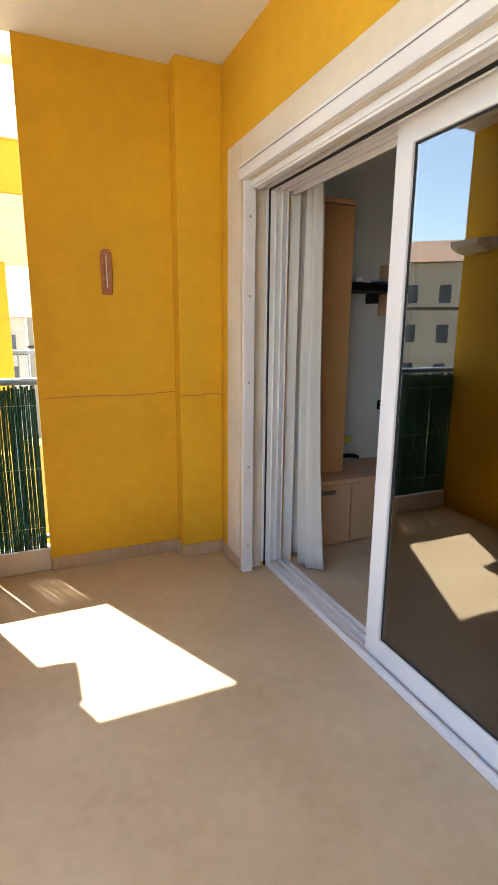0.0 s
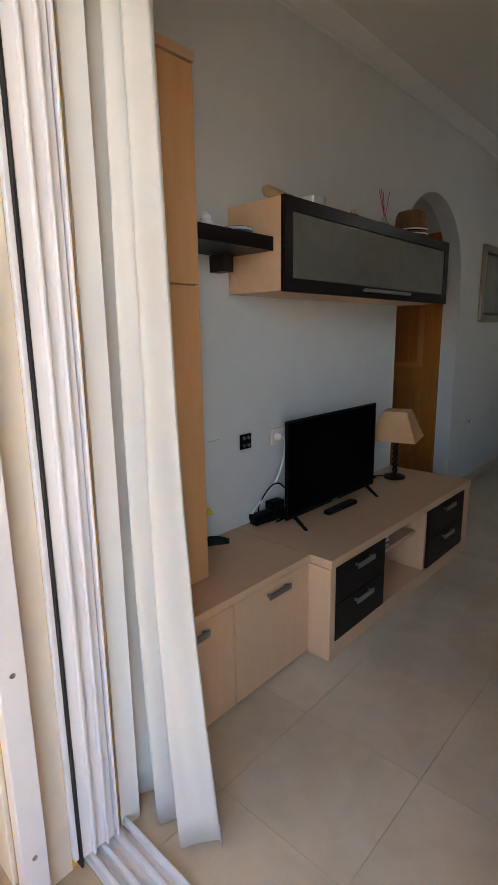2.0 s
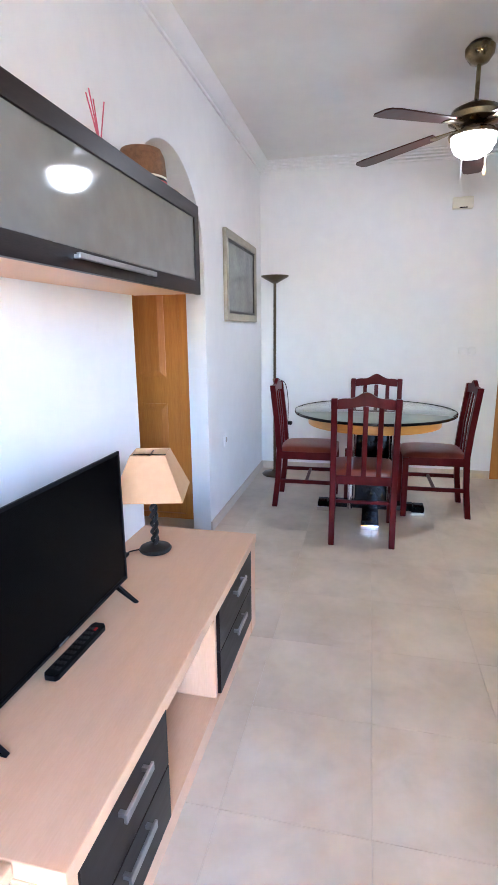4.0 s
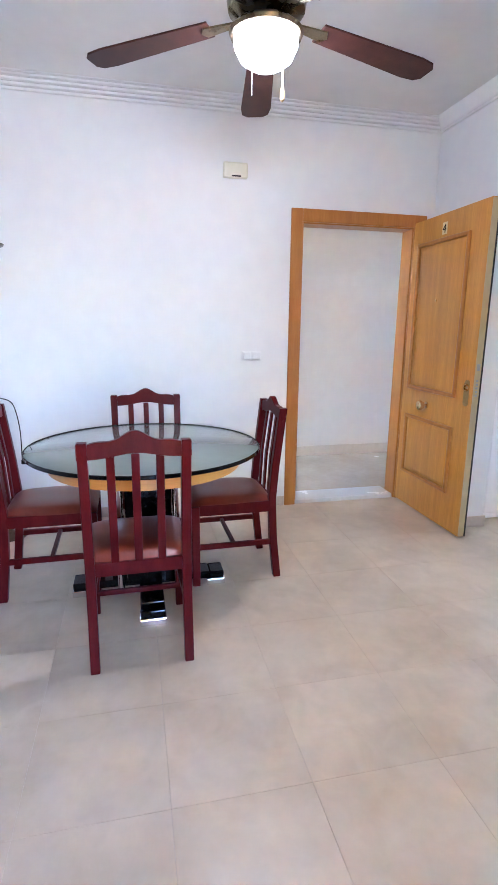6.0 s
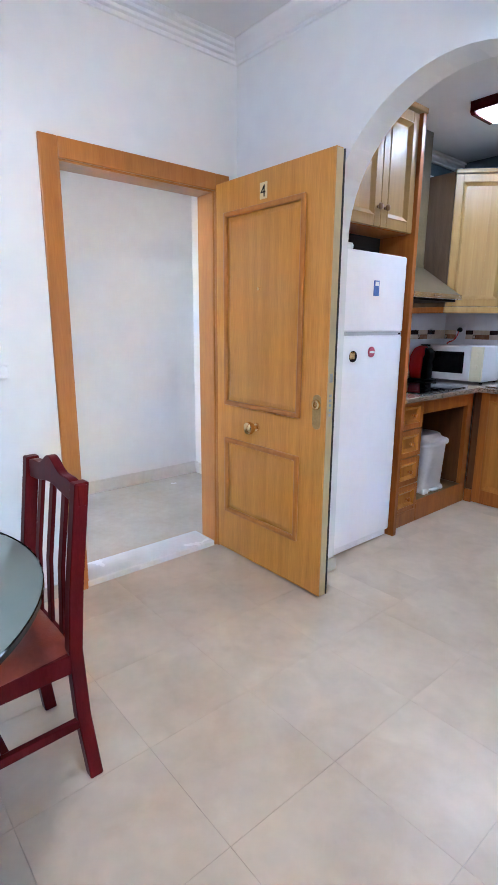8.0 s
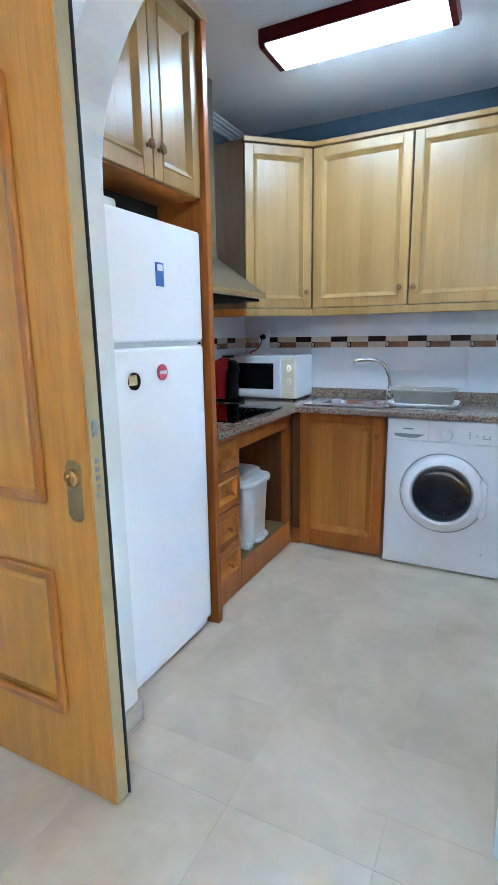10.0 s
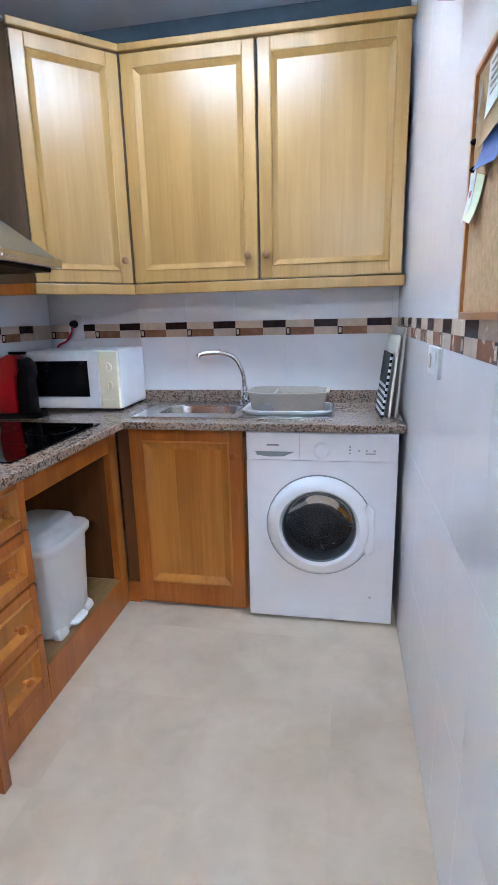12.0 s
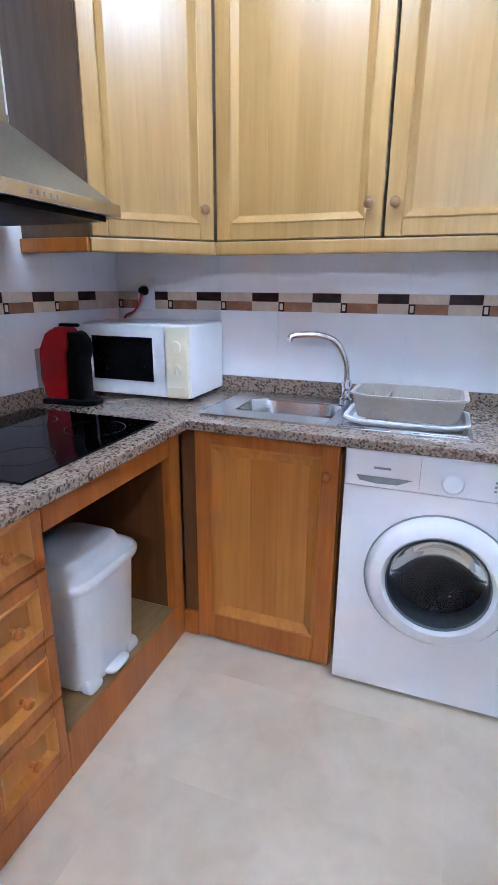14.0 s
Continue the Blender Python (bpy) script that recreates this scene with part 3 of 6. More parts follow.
# ---- sliding door ----
sd = thing("sliding_door", 0.92, 1.65, 0, "white aluminium sliding door, half open", "sliding door", "", "structure")
bm = bmesh.new()
for a, b, h in ((0.866, 0.992, 0.014), (0.8675, 0.880, 0.034), (0.902, 0.914, 0.032), (0.946, 0.958, 0.032), (0.980, 0.9905, 0.036)):
    box(a, b, 0.606, 2.694, 0.0, h, 0.0015, bm)
part("floor_track", bm, ALU, sd, "white aluminium floor track with grooves")
bm = bmesh.new()
for a, b, h in ((0.854, 1.0, 2.052), (0.834, 0.846, 2.042), (0.856, 0.866, 2.03), (0.905, 0.913, 2.035), (0.945, 0.953, 2.035), (0.990, 1.0, 2.028)):
    box(a, b, 0.606, 2.694, h, 2.064, 0.0015, bm)
part("head_track", bm, ALU, sd)
bm = bmesh.new()
for a, b, d in ((0.834, 0.846, 0.016), (0.853, 0.878, 0.022), (0.878, 0.886, 0.034), (0.886, 0.914, 0.024), (0.914, 0.920, 0.036), (0.920, 0.940, 0.026), (0.944, 0.950, 0.036)):
    box(a, b, 2.694 - d, 2.694, 0.034, 2.05, 0.002, bm)
part("side_jamb", bm, ALU, sd, "ribbed white aluminium jamb")
part("seal", box(0.8465, 0.8525, 2.670, 2.693, 0.012, 2.05), SEAL, sd, "black rubber seal")
part("head_seal", box(0.8465, 0.853, 0.606, 2.66, 2.032, 2.046), SEAL, sd, "black rubber seal")


def sash(x0, x1, y0, y1, glass_x):
    s = part("sash", frame_bars(y0, y1, 0.04, 2.045, 0.085, "x", x0, x1, 0.004), ALU, sd, "white aluminium sash")
    part("gasket", frame_bars(y0 + 0.085, y1 - 0.085, 0.125, 1.96, 0.008, "x", glass_x - 0.005, glass_x + 0.005, 0), SEAL, s, "black glazing gasket")
    g = part("pane", box(glass_x - 0.003, glass_x + 0.003, y0 + 0.09, y1 - 0.09, 0.13, 1.955), GLASS, s, "clear window glass")
    g.visible_shadow = False


sash(0.886, 0.918, 0.615, 1.75, 0.902)
sash(0.937, 0.967, 0.60, 1.70, 0.952)
# shutter guide and shutter slot
sg = thing("roller_shutter", 0.745, 1.65, 0, "white roller shutter guides with the shutter rolled up", "roller shutter", "", "structure")
bm = box(0.708, 0.764, 2.655, 2.693, 0.0, 2.065, 0.002)
part("guide", bm, ALU, sg, "white aluminium guide with screw holes")
part("guide", box(0.700, 0.778, 0.607, 0.645, 0.0, 2.065, 0.002), ALU, sg)
for z in (0.16, 0.62, 1.08, 1.52, 1.9):
    part("screw", lathe([(0, 0), (0.006, 0), (0.006, 0.003), (0, 0.003)], 0.735, 2.656, z, 10, None, pose(0, 0, 0, 90)), BRUSHED, sg)
bm = box(0.688, 0.73, 0.60, 2.70, 2.066, 2.135, 0.003)
part("head_strip", bm, ALU, sg)
part("head_strip", box(0.735, 0.80, 0.61, 2.69, 2.035, 2.064, 0.003), ALU, sg)
part("cord", pipe([(0.686, 2.68, 2.118), (0.686, 1.6, 2.117), (0.686, 0.7, 2.118)], 0.0022, 6), BRUSHED, sg, "thin grey cord")
part("bottom_slat", box(0.742, 0.756, 0.65, 2.65, 2.025, 2.05, 0.004), ALU, sg)

# ---- terrace things ----
rl = thing("railing", -0.55, 3.2, 0.13, "blue-grey painted terrace railing", "railing")
part("top_rail", pipe([(-0.82, 3.15, 1.075), (-0.29, 3.15, 1.075)], 0.02, 12), RAILM, rl)
part("bottom_rail", pipe([(-0.82, 3.15, 0.19), (-0.29, 3.15, 0.19)], 0.014, 10), RAILM, rl)
for k in range(6):
    part("baluster", pipe([(-0.79 + 0.095 * k, 3.15, 0.13), (-0.79 + 0.095 * k, 3.15, 1.07)], 0.008, 8), RAILM, rl)
fr = thing("front_railing", -0.97, 0.2, 0, "blue-grey painted front railing", "railing")
part("parapet", box(-1.06, -0.88, -1.6, 2.05, 0, 0.35, 0.006), YELLOW, fr)
part("top_rail", pipe([(-0.97, -1.6, 1.07), (-0.97, 2.05, 1.07)], 0.02, 12), RAILM, fr)
for k in range(18):
    part("baluster", pipe([(-0.97, -1.5 + 0.2 * k, 0.35), (-0.97, -1.5 + 0.2 * k, 1.07)], 0.008, 8), RAILM, fr)
rs = thing("reed_screen", -0.55, 3.11, 0.14, "dark green reed privacy screen tied to the railing", "privacy screen")
rng = random.Random(4)
x = -0.815
k = 0
while x < -0.30:
    h, lean = 1.045 + rng.uniform(-0.012, 0.012), rng.uniform(-0.004, 0.004)
    w = rng.uniform(0.0048, 0.0066)
    part("reed", pipe([(x, 3.118, 0.135), (x + lean, 3.116, 0.6), (x, 3.118, h)], w, 6), REED, rs)
    x += 1.92 * w + rng.choice((0.0, 0.0, 0.0, 0.0, 0.0, 0.0002, 0.0004, 0.0022))
for z in (0.26, 0.6, 0.95):
    part("tie_wire", pipe([(-0.82, 3.110, z), (-0.30, 3.110, z)], 0.0016, 5), BRUSHED, rs)
th = thing("wall_thermometer", 0.093, 3.1, 1.52, "terracotta-coloured wooden wall thermometer", "thermometer")
part("board", prism([(0.064, 1.545), (0.068, 1.53), (0.118, 1.53), (0.122, 1.545), (0.122, 1.745), (0.110, 1.762), (0.076, 1.762), (0.064, 1.745)], "y", 3.086, 3.099, 0.003), BRICKRED, th)
part("glass_tube", pipe([(0.093, 3.083, 1.56), (0.093, 3.083, 1.735)], 0.0035, 8), CLEARISH, th, "clear glass tube")
part("bulb", lathe([(0, -0.008), (0.006, -0.004), (0.007, 0), (0.006, 0.004), (0, 0.008)], 0.093, 3.083, 1.557, 12), RED, th, "red bulb")
for k in range(14):
    part("scale_mark", box(0.075 if k % 2 else 0.079, 0.087, 3.0845, 3.0865, 1.58 + 0.0115 * k, 1.5818 + 0.0115 * k), BLACK, th)

# neighbouring terrace and houses beyond
nb = thing("neighbouring_terrace", -1.2, 7.5, -9, "ochre and white neighbouring block with a balustraded terrace", "building", "", "")
part("floor_slab", box(-1.5, 1.2, 5.0, 10.3, 2.41, 2.82, 0.01), YELLOW, nb)
part("soffit", box(-1.48, 1.18, 5.03, 10.28, 2.39, 2.408), CREAM, nb, "white soffit")
part("edge_moulding", box(-1.55, 1.25, 4.95, 5.0, 2.80, 2.88, 0.01), CREAM, nb)
for k in range(6):
    part("turned_baluster", lathe([(0.05, 0), (0.05, 0.05), (0.03, 0.08), (0.06, 0.2), (0.03, 0.4), (0.05, 0.46), (0.05, 0.5)], -1.4 + 0.24 * k, 5.06, 2.88, 12), CREAM, nb, "", True)
part("handrail", box(-1.5, 0.0, 4.97, 5.15, 3.38, 3.48, 0.01), CREAM, nb)
part("column", box(-0.95, -0.52, 9.7, 10.1, -9, 2.39, 0.01), YELLOW, nb)
part("ground_storey", box(-1.5, 1.2, 5.3, 10.0, -9, -0.6), YELLOW, nb)
part("parapet_rail", pipe([(-1.5, 9.9, 0.95), (1.1, 9.9, 0.95)], 0.03, 8), RAILM, nb)
for k in range(16):
    part("baluster", pipe([(-1.4 + 0.16 * k, 9.9, -0.6), (-1.4 + 0.16 * k, 9.9, 0.95)], 0.012, 6), RAILM, nb)


def far_house(x, y, turn, w, d, h, rows, cols, wall):
    """A house far off with a low tiled roof and rows of windows."""
    m = pose(x, y, -9, 0, 0, turn)
    hs = thing("apartment_house", 0, 0, 0, "sandy rendered apartment house with dark windows and a clay roof", "building", "far houses")
    part("wall", box(-w / 2, w / 2, 0, d, 0, h), wall, hs)
    part("roof", prism([(-0.5, h), (d + 0.5, h), (d / 2, h + 0.22 * d)], "x", -w / 2 - 0.5, w / 2 + 0.5), ROOF, hs)
    part("string_course", box(-w / 2 - 0.1, w / 2 + 0.1, -0.12, 0, h - 2.9, h - 2.7), DARKWOOD, hs)
    for r in range(rows):
        for c in range(cols):
            u, v = -w / 2 + w * (c + 0.5) / cols, h - 1.9 - 1.75 * r * 1.4
            win = part("window", frame_bars(u - 0.45, u + 0.45, v - 0.65, v + 0.65, 0.09, "y", -0.06, 0.02, 0), wall, hs)
            part("window_pane", box(u - 0.36, u + 0.36, -0.02, -0.005, v - 0.56, v + 0.56), SHUT, win)
            part("window_hood", box(u - 0.55, u + 0.55, -0.2, 0, v + 0.68, v + 0.78), wall, win)
    hs.matrix_basis = m


far_house(-22.5, 26, 40, 14, 9, 14.6, 4, 7, TAN_FAR)
far_house(-8.0, 44, 8, 16, 9, 11.2, 3, 7, TAN_FAR)
far_house(9.0, 48, -8, 18, 9, 11.6, 3, 8, TAN_FAR)
far_house(-34, 12, 75, 14, 9, 12.2, 3, 6, TAN_FAR)

# ---- living room ----
# curtain, hung from a ceiling rail and drawn to the jamb
cu = thing("curtain", 1.07, 2.57, 0, "white voile curtain drawn aside in deep folds", "curtain")
bm = bmesh.new()
cols, rows_n = 90, 26
grid = []
for j in range(rows_n + 1):
    v = j / rows_n
    z = 0.02 + 2.33 * v
    row = []
    for i in range(cols + 1):
        u = i / cols
        edge = 2.56 - 0.03 * (2.1 - z) / 2.1 - 0.09 * max(0, 1 - z / 1.2) ** 2
        y = 2.79 - (2.79 - edge) * u + 0.008 * math.sin(5 * u + 3 * v) * (1 - u)
        fold = math.sin(2 * math.pi * (3.5 * u + 0.16 * math.sin(2.2 * v + 4 * u))) + 0.16 * math.sin(2 * math.pi * (7.4 * u + 0.2 * v))
        x = 1.092 - 0.018 * u + (0.024 + 0.014 * (1 - v)) * fold
        row.append(bm.verts.new((x, y, z + (0.012 * math.sin(9 * u) if j == 0 else 0))))
    grid.append(row)
for j in range(rows_n):
    for i in range(cols):
        bm.faces.new((grid[j][i], grid[j][i + 1], grid[j + 1][i + 1], grid[j + 1][i]))
fabric = part("fabric", bm, CLOTH, cu, "", True)
sol = fabric.modifiers.new("thick", "SOLIDIFY")
sol.thickness = 0.0016
part("header_tape", box(1.065, 1.105, 2.55, 2.79, 2.33, 2.36, 0.004), CLOTH, cu)
part("curtain_rail", pipe([(1.085, 0.5, 2.375), (1.085, 3.15, 2.375)], 0.012, 10), ALU, cu, "white curtain rail")
for y in (0.6, 1.9, 3.05):
    part("rail_bracket", box(1.032, 1.10, y - 0.01, y + 0.01, 2.372, 2.395, 0.003), ALU, cu)

# low cabinets under the tall one
ZB = 0.437


def bar_handle(parent, x0, x1, y, z, h=0.022):
    part("bar_handle", prism([(x0, z - h / 2), (x1, z - h / 2), (x1, z + h / 2), (x0, z + h / 2)], "y", y - 0.024, y - 0.016, 0.002), BRUSHED, parent, "brushed grey metal handle")
    for x in (x0 + 0.012, x1 - 0.012):
        part("handle_post", box(x - 0.005, x + 0.005, y - 0.016, y, z - 0.005, z + 0.005), BRUSHED, parent)


lc = thing("low_cabinet", 1.5, 2.99, 0, "beech-laminate low cabinet with two doors", "cabinet")
part("body", box(1.075, 1.943, 2.80, YT - 0.001, 0.0, ZB - 0.032, 0.001), BEECH_V, lc)
part("worktop", box(1.075, 1.943, 2.775, YT - 0.001, ZB - 0.030, ZB, 0.003), BEECH, lc, "beech top board")
for a, b, h0, h1 in ((1.080, 1.509, 1.28, 1.38), (1.515, 1.938, 1.675, 1.80)):
    d = part("cabinet_door", box(a, b, 2.781, 2.799, 0.012, ZB - 0.034, 0.002), BEECH_V, lc)
    bar_handle(d, h0, h1, 2.781, 0.365)

tb = thing("television_bench", 2.68, 2.94, 0, "beech-laminate television bench with wenge drawers", "television bench")
part("top_board", box(1.945, 3.42, 2.675, YT - 0.001, ZB - 0.038, ZB, 0.003), BEECH, tb)
part("end_panel", box(1.945, 1.983, 2.680, YT - 0.001, 0, ZB - 0.040, 0.002), BEECH_V, tb)
part("end_panel", box(3.335, 3.42, 2.680, YT - 0.001, 0, ZB - 0.040, 0.002), BEECH_V, tb)
part("plinth", box(1.984, 3.334, 2.682, YT - 0.002, 0, 0.068, 0.002), BEECH, tb)
part("divider", box(2.385, 2.405, 2.69, YT - 0.002, 0.069, ZB - 0.040), BEECH_V, tb)
part("divider", box(2.83, 2.85, 2.69, YT - 0.002, 0.069, ZB - 0.040), BEECH_V, tb)
part("back_panel", box(2.406, 2.829, YT - 0.03, YT - 0.004, 0.069, ZB - 0.040), BEECH, tb)
part("shelf", box(2.406, 2.829, 2.74, YT - 0.031, 0.262, 0.282, 0.001), BEECH, tb)
for a, b in ((1.985, 2.383), (2.852, 3.333)):
    part("drawer_box", box(a + 0.01, b - 0.01, 2.70, YT - 0.05, 0.075, ZB - 0.045), GAPSHADE, tb)
    for z0, z1 in ((0.072, 0.232), (0.236, 0.395)):
        d = part("drawer_front", box(a, b, 2.678, 2.698, z0, z1, 0.002), WENGE, tb, "dark wenge drawer front")
        bar_handle(d, (a + b) / 2 - 0.068, (a + b) / 2 + 0.068, 2.678, z1 - 0.035 if z0 > 0.2 else z1 - 0.03)
bk = thing("stack_of_papers", 2.5, 2.82, 0.282, "small stack of folded papers and booklets", "papers")
for k in range(6):
    part("booklet", box(2.43 + 0.008 * (k % 3), 2.56, 2.75, 2.92, 0.283 + 0.012 * k, 0.293 + 0.012 * k, 0.001), (PAPER, BLUE, PAPER, GREYPL, PAPER, BLUE)[k], bk)

tc = thing("tall_cabinet", 1.32, 3.07, ZB, "tall slim beech-laminate cabinet with two doors", "cabinet")
part("body", box(1.10, 1.541, 2.955, YT - 0.001, ZB + 0.001, 2.105, 0.001), BEECH_T, tc)
part("cabinet_door", box(1.102, 1.540, 2.935, 2.953, ZB + 0.004, 1.448, 0.002), BEECH_T, tc)
part("cabinet_door", box(1.102, 1.540, 2.935, 2.953, 1.454, 2.078, 0.002), BEECH_T, tc)
part("top_board", box(1.098, 1.543, 2.930, YT - 0.001, 2.083, 2.112, 0.002), BEECH, tc)

ws = thing("wall_shelf", 1.74, 3.1, 1.6, "thick wenge wall shelf on a dark bracket", "shelf")
part("board", box(1.545, 1.936, 2.955, YT - 0.001, 1.600, 1.650, 0.002), WENGE, ws)
part("bracket", box(1.835, 1.89, 3.12, YT - 0.001, 1.535, 1.599, 0.003), IRON, ws)
bw = thing("plate_stack", 1.80, 3.05, 1.65, "small blue and white china plates", "plates")
for k in range(2):
    part("plate", lathe([(0, 0), (0.034, 0.0), (0.056, 0.012), (0.058, 0.014), (0.034, 0.005), (0, 0.004)], 1.83, 3.04, 1.651 + 0.009 * k, 30), ENAMEL if k else BLUE, bw, "blue-rimmed china plate", True)
part("blue_rim", lathe([(0.050, 0.0115), (0.058, 0.0155), (0.0585, 0.014), (0.050, 0.0095)], 1.83, 3.04, 1.660, 30), BLUE, bw, "", True)
fg = thing("shell_ornament", 1.60, 3.05, 1.65, "small white shell ornament", "ornament")
part("shell", lathe([(0, 0), (0.02, 0.002), (0.026, 0.016), (0.016, 0.03), (0.02, 0.038), (0.008, 0.05), (0, 0.055)], 1.655, 3.02, 1.651, 14), ENAMEL, fg, "", True)

wc = thing("wall_cabinet", 2.69, 3.05, 1.456, "beech wall cabinet with a wenge-framed frosted flap", "wall cabinet")
part("body", box(1.942, 3.44, 2.926, YT - 0.001, 1.456, 1.789, 0.002), BEECH, wc)
fl = part("flap_frame", frame_bars(1.940, 3.446, 1.452, 1.791, 0.052, "y", 2.905, 2.924, 0.002), WENGE, wc, "dark wenge flap frame")
part("frosted_pane", box(1.992, 3.394, 2.911, 2.919, 1.504, 1.739), FROST, fl, "smoked frosted glass")
part("bar_handle", prism([(2.49, 1.476), (2.94, 1.476), (2.94, 1.490), (2.49, 1.490)], "y", 2.880, 2.890, 0.002), BRUSHED, fl, "long brushed metal handle")
for x in (2.51, 2.92):
    part("handle_post", box(x - 0.006, x + 0.006, 2.890, 2.905, 1.478, 1.488), BRUSHED, fl)

# things on the wall cabinet
ZC = 1.790
rp = thing("rolling_pin", 2.1, 3.0, ZC, "pale wooden rolling pin", "rolling pin")
part("roller", pipe([(1.925, 2.99, ZC + 0.026), (1.945, 2.992, ZC + 0.026), (2.25, 3.04, ZC + 0.024), (2.27, 3.044, ZC + 0.024)], 0.02, 14, None, [0.012, 0.021, 0.021, 0.012]), PALEWOOD, rp, "", True)
gb = thing("glass_bowl", 2.33, 3.06, ZC, "small bowl of clear cut glass", "bowl")
part("bowl", lathe([(0, 0), (0.035, 0), (0.05, 0.03), (0.055, 0.075), (0.051, 0.075), (0.045, 0.03), (0.03, 0.008), (0, 0.008)], 2.33, 3.06, ZC, 24), CLEARISH, gb, "", True)
po = thing("small_pot", 2.65, 3.06, ZC, "small dark clay pot with a knobbed lid", "pot")
part("pot", lathe([(0, 0), (0.025, 0), (0.034, 0.025), (0.03, 0.05), (0, 0.05)], 2.65, 3.06, ZC, 20), IRON, po, "", True)
part("lid", lathe([(0.031, 0.05), (0.028, 0.058), (0.008, 0.064), (0.012, 0.074), (0, 0.08)], 2.65, 3.06, ZC, 20), BRASS, po, "", True)
rd = thing("reed_diffuser", 2.965, 3.06, ZC, "reed diffuser with red sticks", "reed diffuser")
part("bottle", lathe([(0, 0), (0.03, 0), (0.032, 0.05), (0.012, 0.07), (0.012, 0.09), (0, 0.09)], 2.965, 3.06, ZC, 18), CLEARISH, rd, "", True)
for k in range(4):
    a = 0.2 + k * 0.95
    part("stick", pipe([(2.965, 3.06, ZC + 0.08), (2.97 + 0.05 * math.cos(a), 3.06 + 0.03 * math.sin(a), ZC + 0.225)], 0.0022, 6), PINKRED, rd, "red stick")
ht = thing("straw_hat", 3.27, 3.06, ZC, "brown straw hat with a striped band", "hat")
part("brim", lathe([(0.085, 0.018), (0.122, 0.010), (0.135, 0.016), (0.122, 0.014), (0.085, 0.024)], 3.27, 3.06, ZC, 40), STRAW, ht, "", True)
part("crown", lathe([(0.090, 0.016), (0.092, 0.045), (0.084, 0.135), (0.072, 0.160), (0.04, 0.168), (0.0, 0.155)], 3.27, 3.06, ZC, 40), STRAW, ht, "", True)
for k, mt in enumerate((BLACK, CREAMPL, RED, BLACK, CREAMPL)):
    part("band", lathe([(0.0935 - 0.0006 * k, 0.026 + 0.008 * k), (0.0932 - 0.0006 * k, 0.033 + 0.008 * k)], 3.27, 3.06, ZC, 40), mt, ht, "", True)
sb = thing("saucer", 3.385, 3.02, ZC, "small pale saucer beside the hat", "saucer")
part("dish", lathe([(0, 0), (0.025, 0), (0.045, 0.014), (0.042, 0.015), (0.022, 0.004), (0, 0.004)], 3.385, 2.99, ZC, 20), CLEARISH, sb, "", True)

# television and its cables
tv = thing("television", 2.45, 3.0, ZB, "black flat-screen television on two splayed feet", "television")
part("casing", box(2.073, 2.831, 3.0035, 3.011, 0.489, 0.929, 0.002), BLACK, tv)
part("rear_bulge", box(2.2, 2.7, 3.010, 3.070, 0.50, 0.75, 0.012), BLACK, tv)
part("bezel", frame_bars(2.070, 2.834, 0.486, 0.932, 0.010, "y", 2.996, 3.004, 0.001), BLACK, tv)
part("screen", box(2.080, 2.824, 2.9985, 3.003, 0.502, 0.922), SCREEN, tv, "dark glossy screen")
part("maker_plate", box(2.43, 2.475, 2.9945, 2.9965, 0.489, 0.495), BRUSHED, tv, "small silver badge")
for x in (2.135, 2.77):
    for s in (-1, 1):
        part("foot", prism([(3.02, 0.49), (3.02 + s * 0.078, ZB + 0.001), (3.02 + s * 0.09, ZB + 0.001), (3.02 + s * 0.012, 0.50)], "x", x - 0.007, x + 0.007, 0.001), BLACK, tv)
rm = thing("remote_control", 2.48, 2.985, ZB, "long black remote control with rows of keys", "remote control")
part("shell", prism([(2.362, 2.968), (2.372, 2.962), (2.60, 2.956), (2.612, 2.966), (2.612, 2.995), (2.60, 3.002), (2.372, 3.006), (2.362, 2.998)], "z", ZB + 0.001, ZB + 0.018, 0.003), BLACK, rm)
for i in range(9):
    for j in range(3):
        part("key", box(2.385 + 0.023 * i, 2.398 + 0.023 * i, 2.970 + 0.0105 * j, 2.977 + 0.0105 * j, ZB + 0.018, ZB + 0.0205), (RED if i == 8 and j == 0 else IRON), rm)
pb = thing("power_strip", 2.14, 3.13, ZB, "black power strip with a plugged-in adapter", "power strip")
bm = box(-0.10, 0.10, -0.028, 0.028, 0.001, 0.048, 0.007)
bm.transform(pose(2.125, 3.150, ZB, 0, 0, -8))
part("strip", bm, BLACK, pb)
bm = box(0.0, 0.085, -0.026, 0.026, 0.049, 0.092, 0.008)
bm.transform(pose(2.125, 3.150, ZB, 0, 0, -8))
part("adapter", bm, BLACK, pb)
part("black_cable", pipe(curve([(2.07, 3.165, ZB + 0.05), (2.09, 3.17, ZB + 0.09), (2.15, 3.165, ZB + 0.15), (2.20, 3.15, ZB + 0.165), (2.24, 3.13, ZB + 0.13), (2.30, 3.09, ZB + 0.10), (2.34, 3.07, ZB + 0.11)], 36), 0.0035, 6), BLACK, pb, "black cable")
part("white_cable", pipe(curve([(2.232, 3.160, 0.818), (2.245, 3.145, 0.80), (2.256, 3.160, 0.722), (2.205, 3.165, 0.614), (2.11, 3.170, 0.542), (2.05, 3.178, 0.495), (2.03, 3.182, ZB + 0.008)], 48), 0.006, 8), ENAMEL, pb, "white mains cable")
SOCKET = surface("warm_white_plastic", (0.84, 0.76, 0.70), (0.88, 0.80, 0.74), 6, 0.3)
s1 = thing("wall_socket", 2.245, YT, 0.82, "white double wall socket with a plug", "socket")
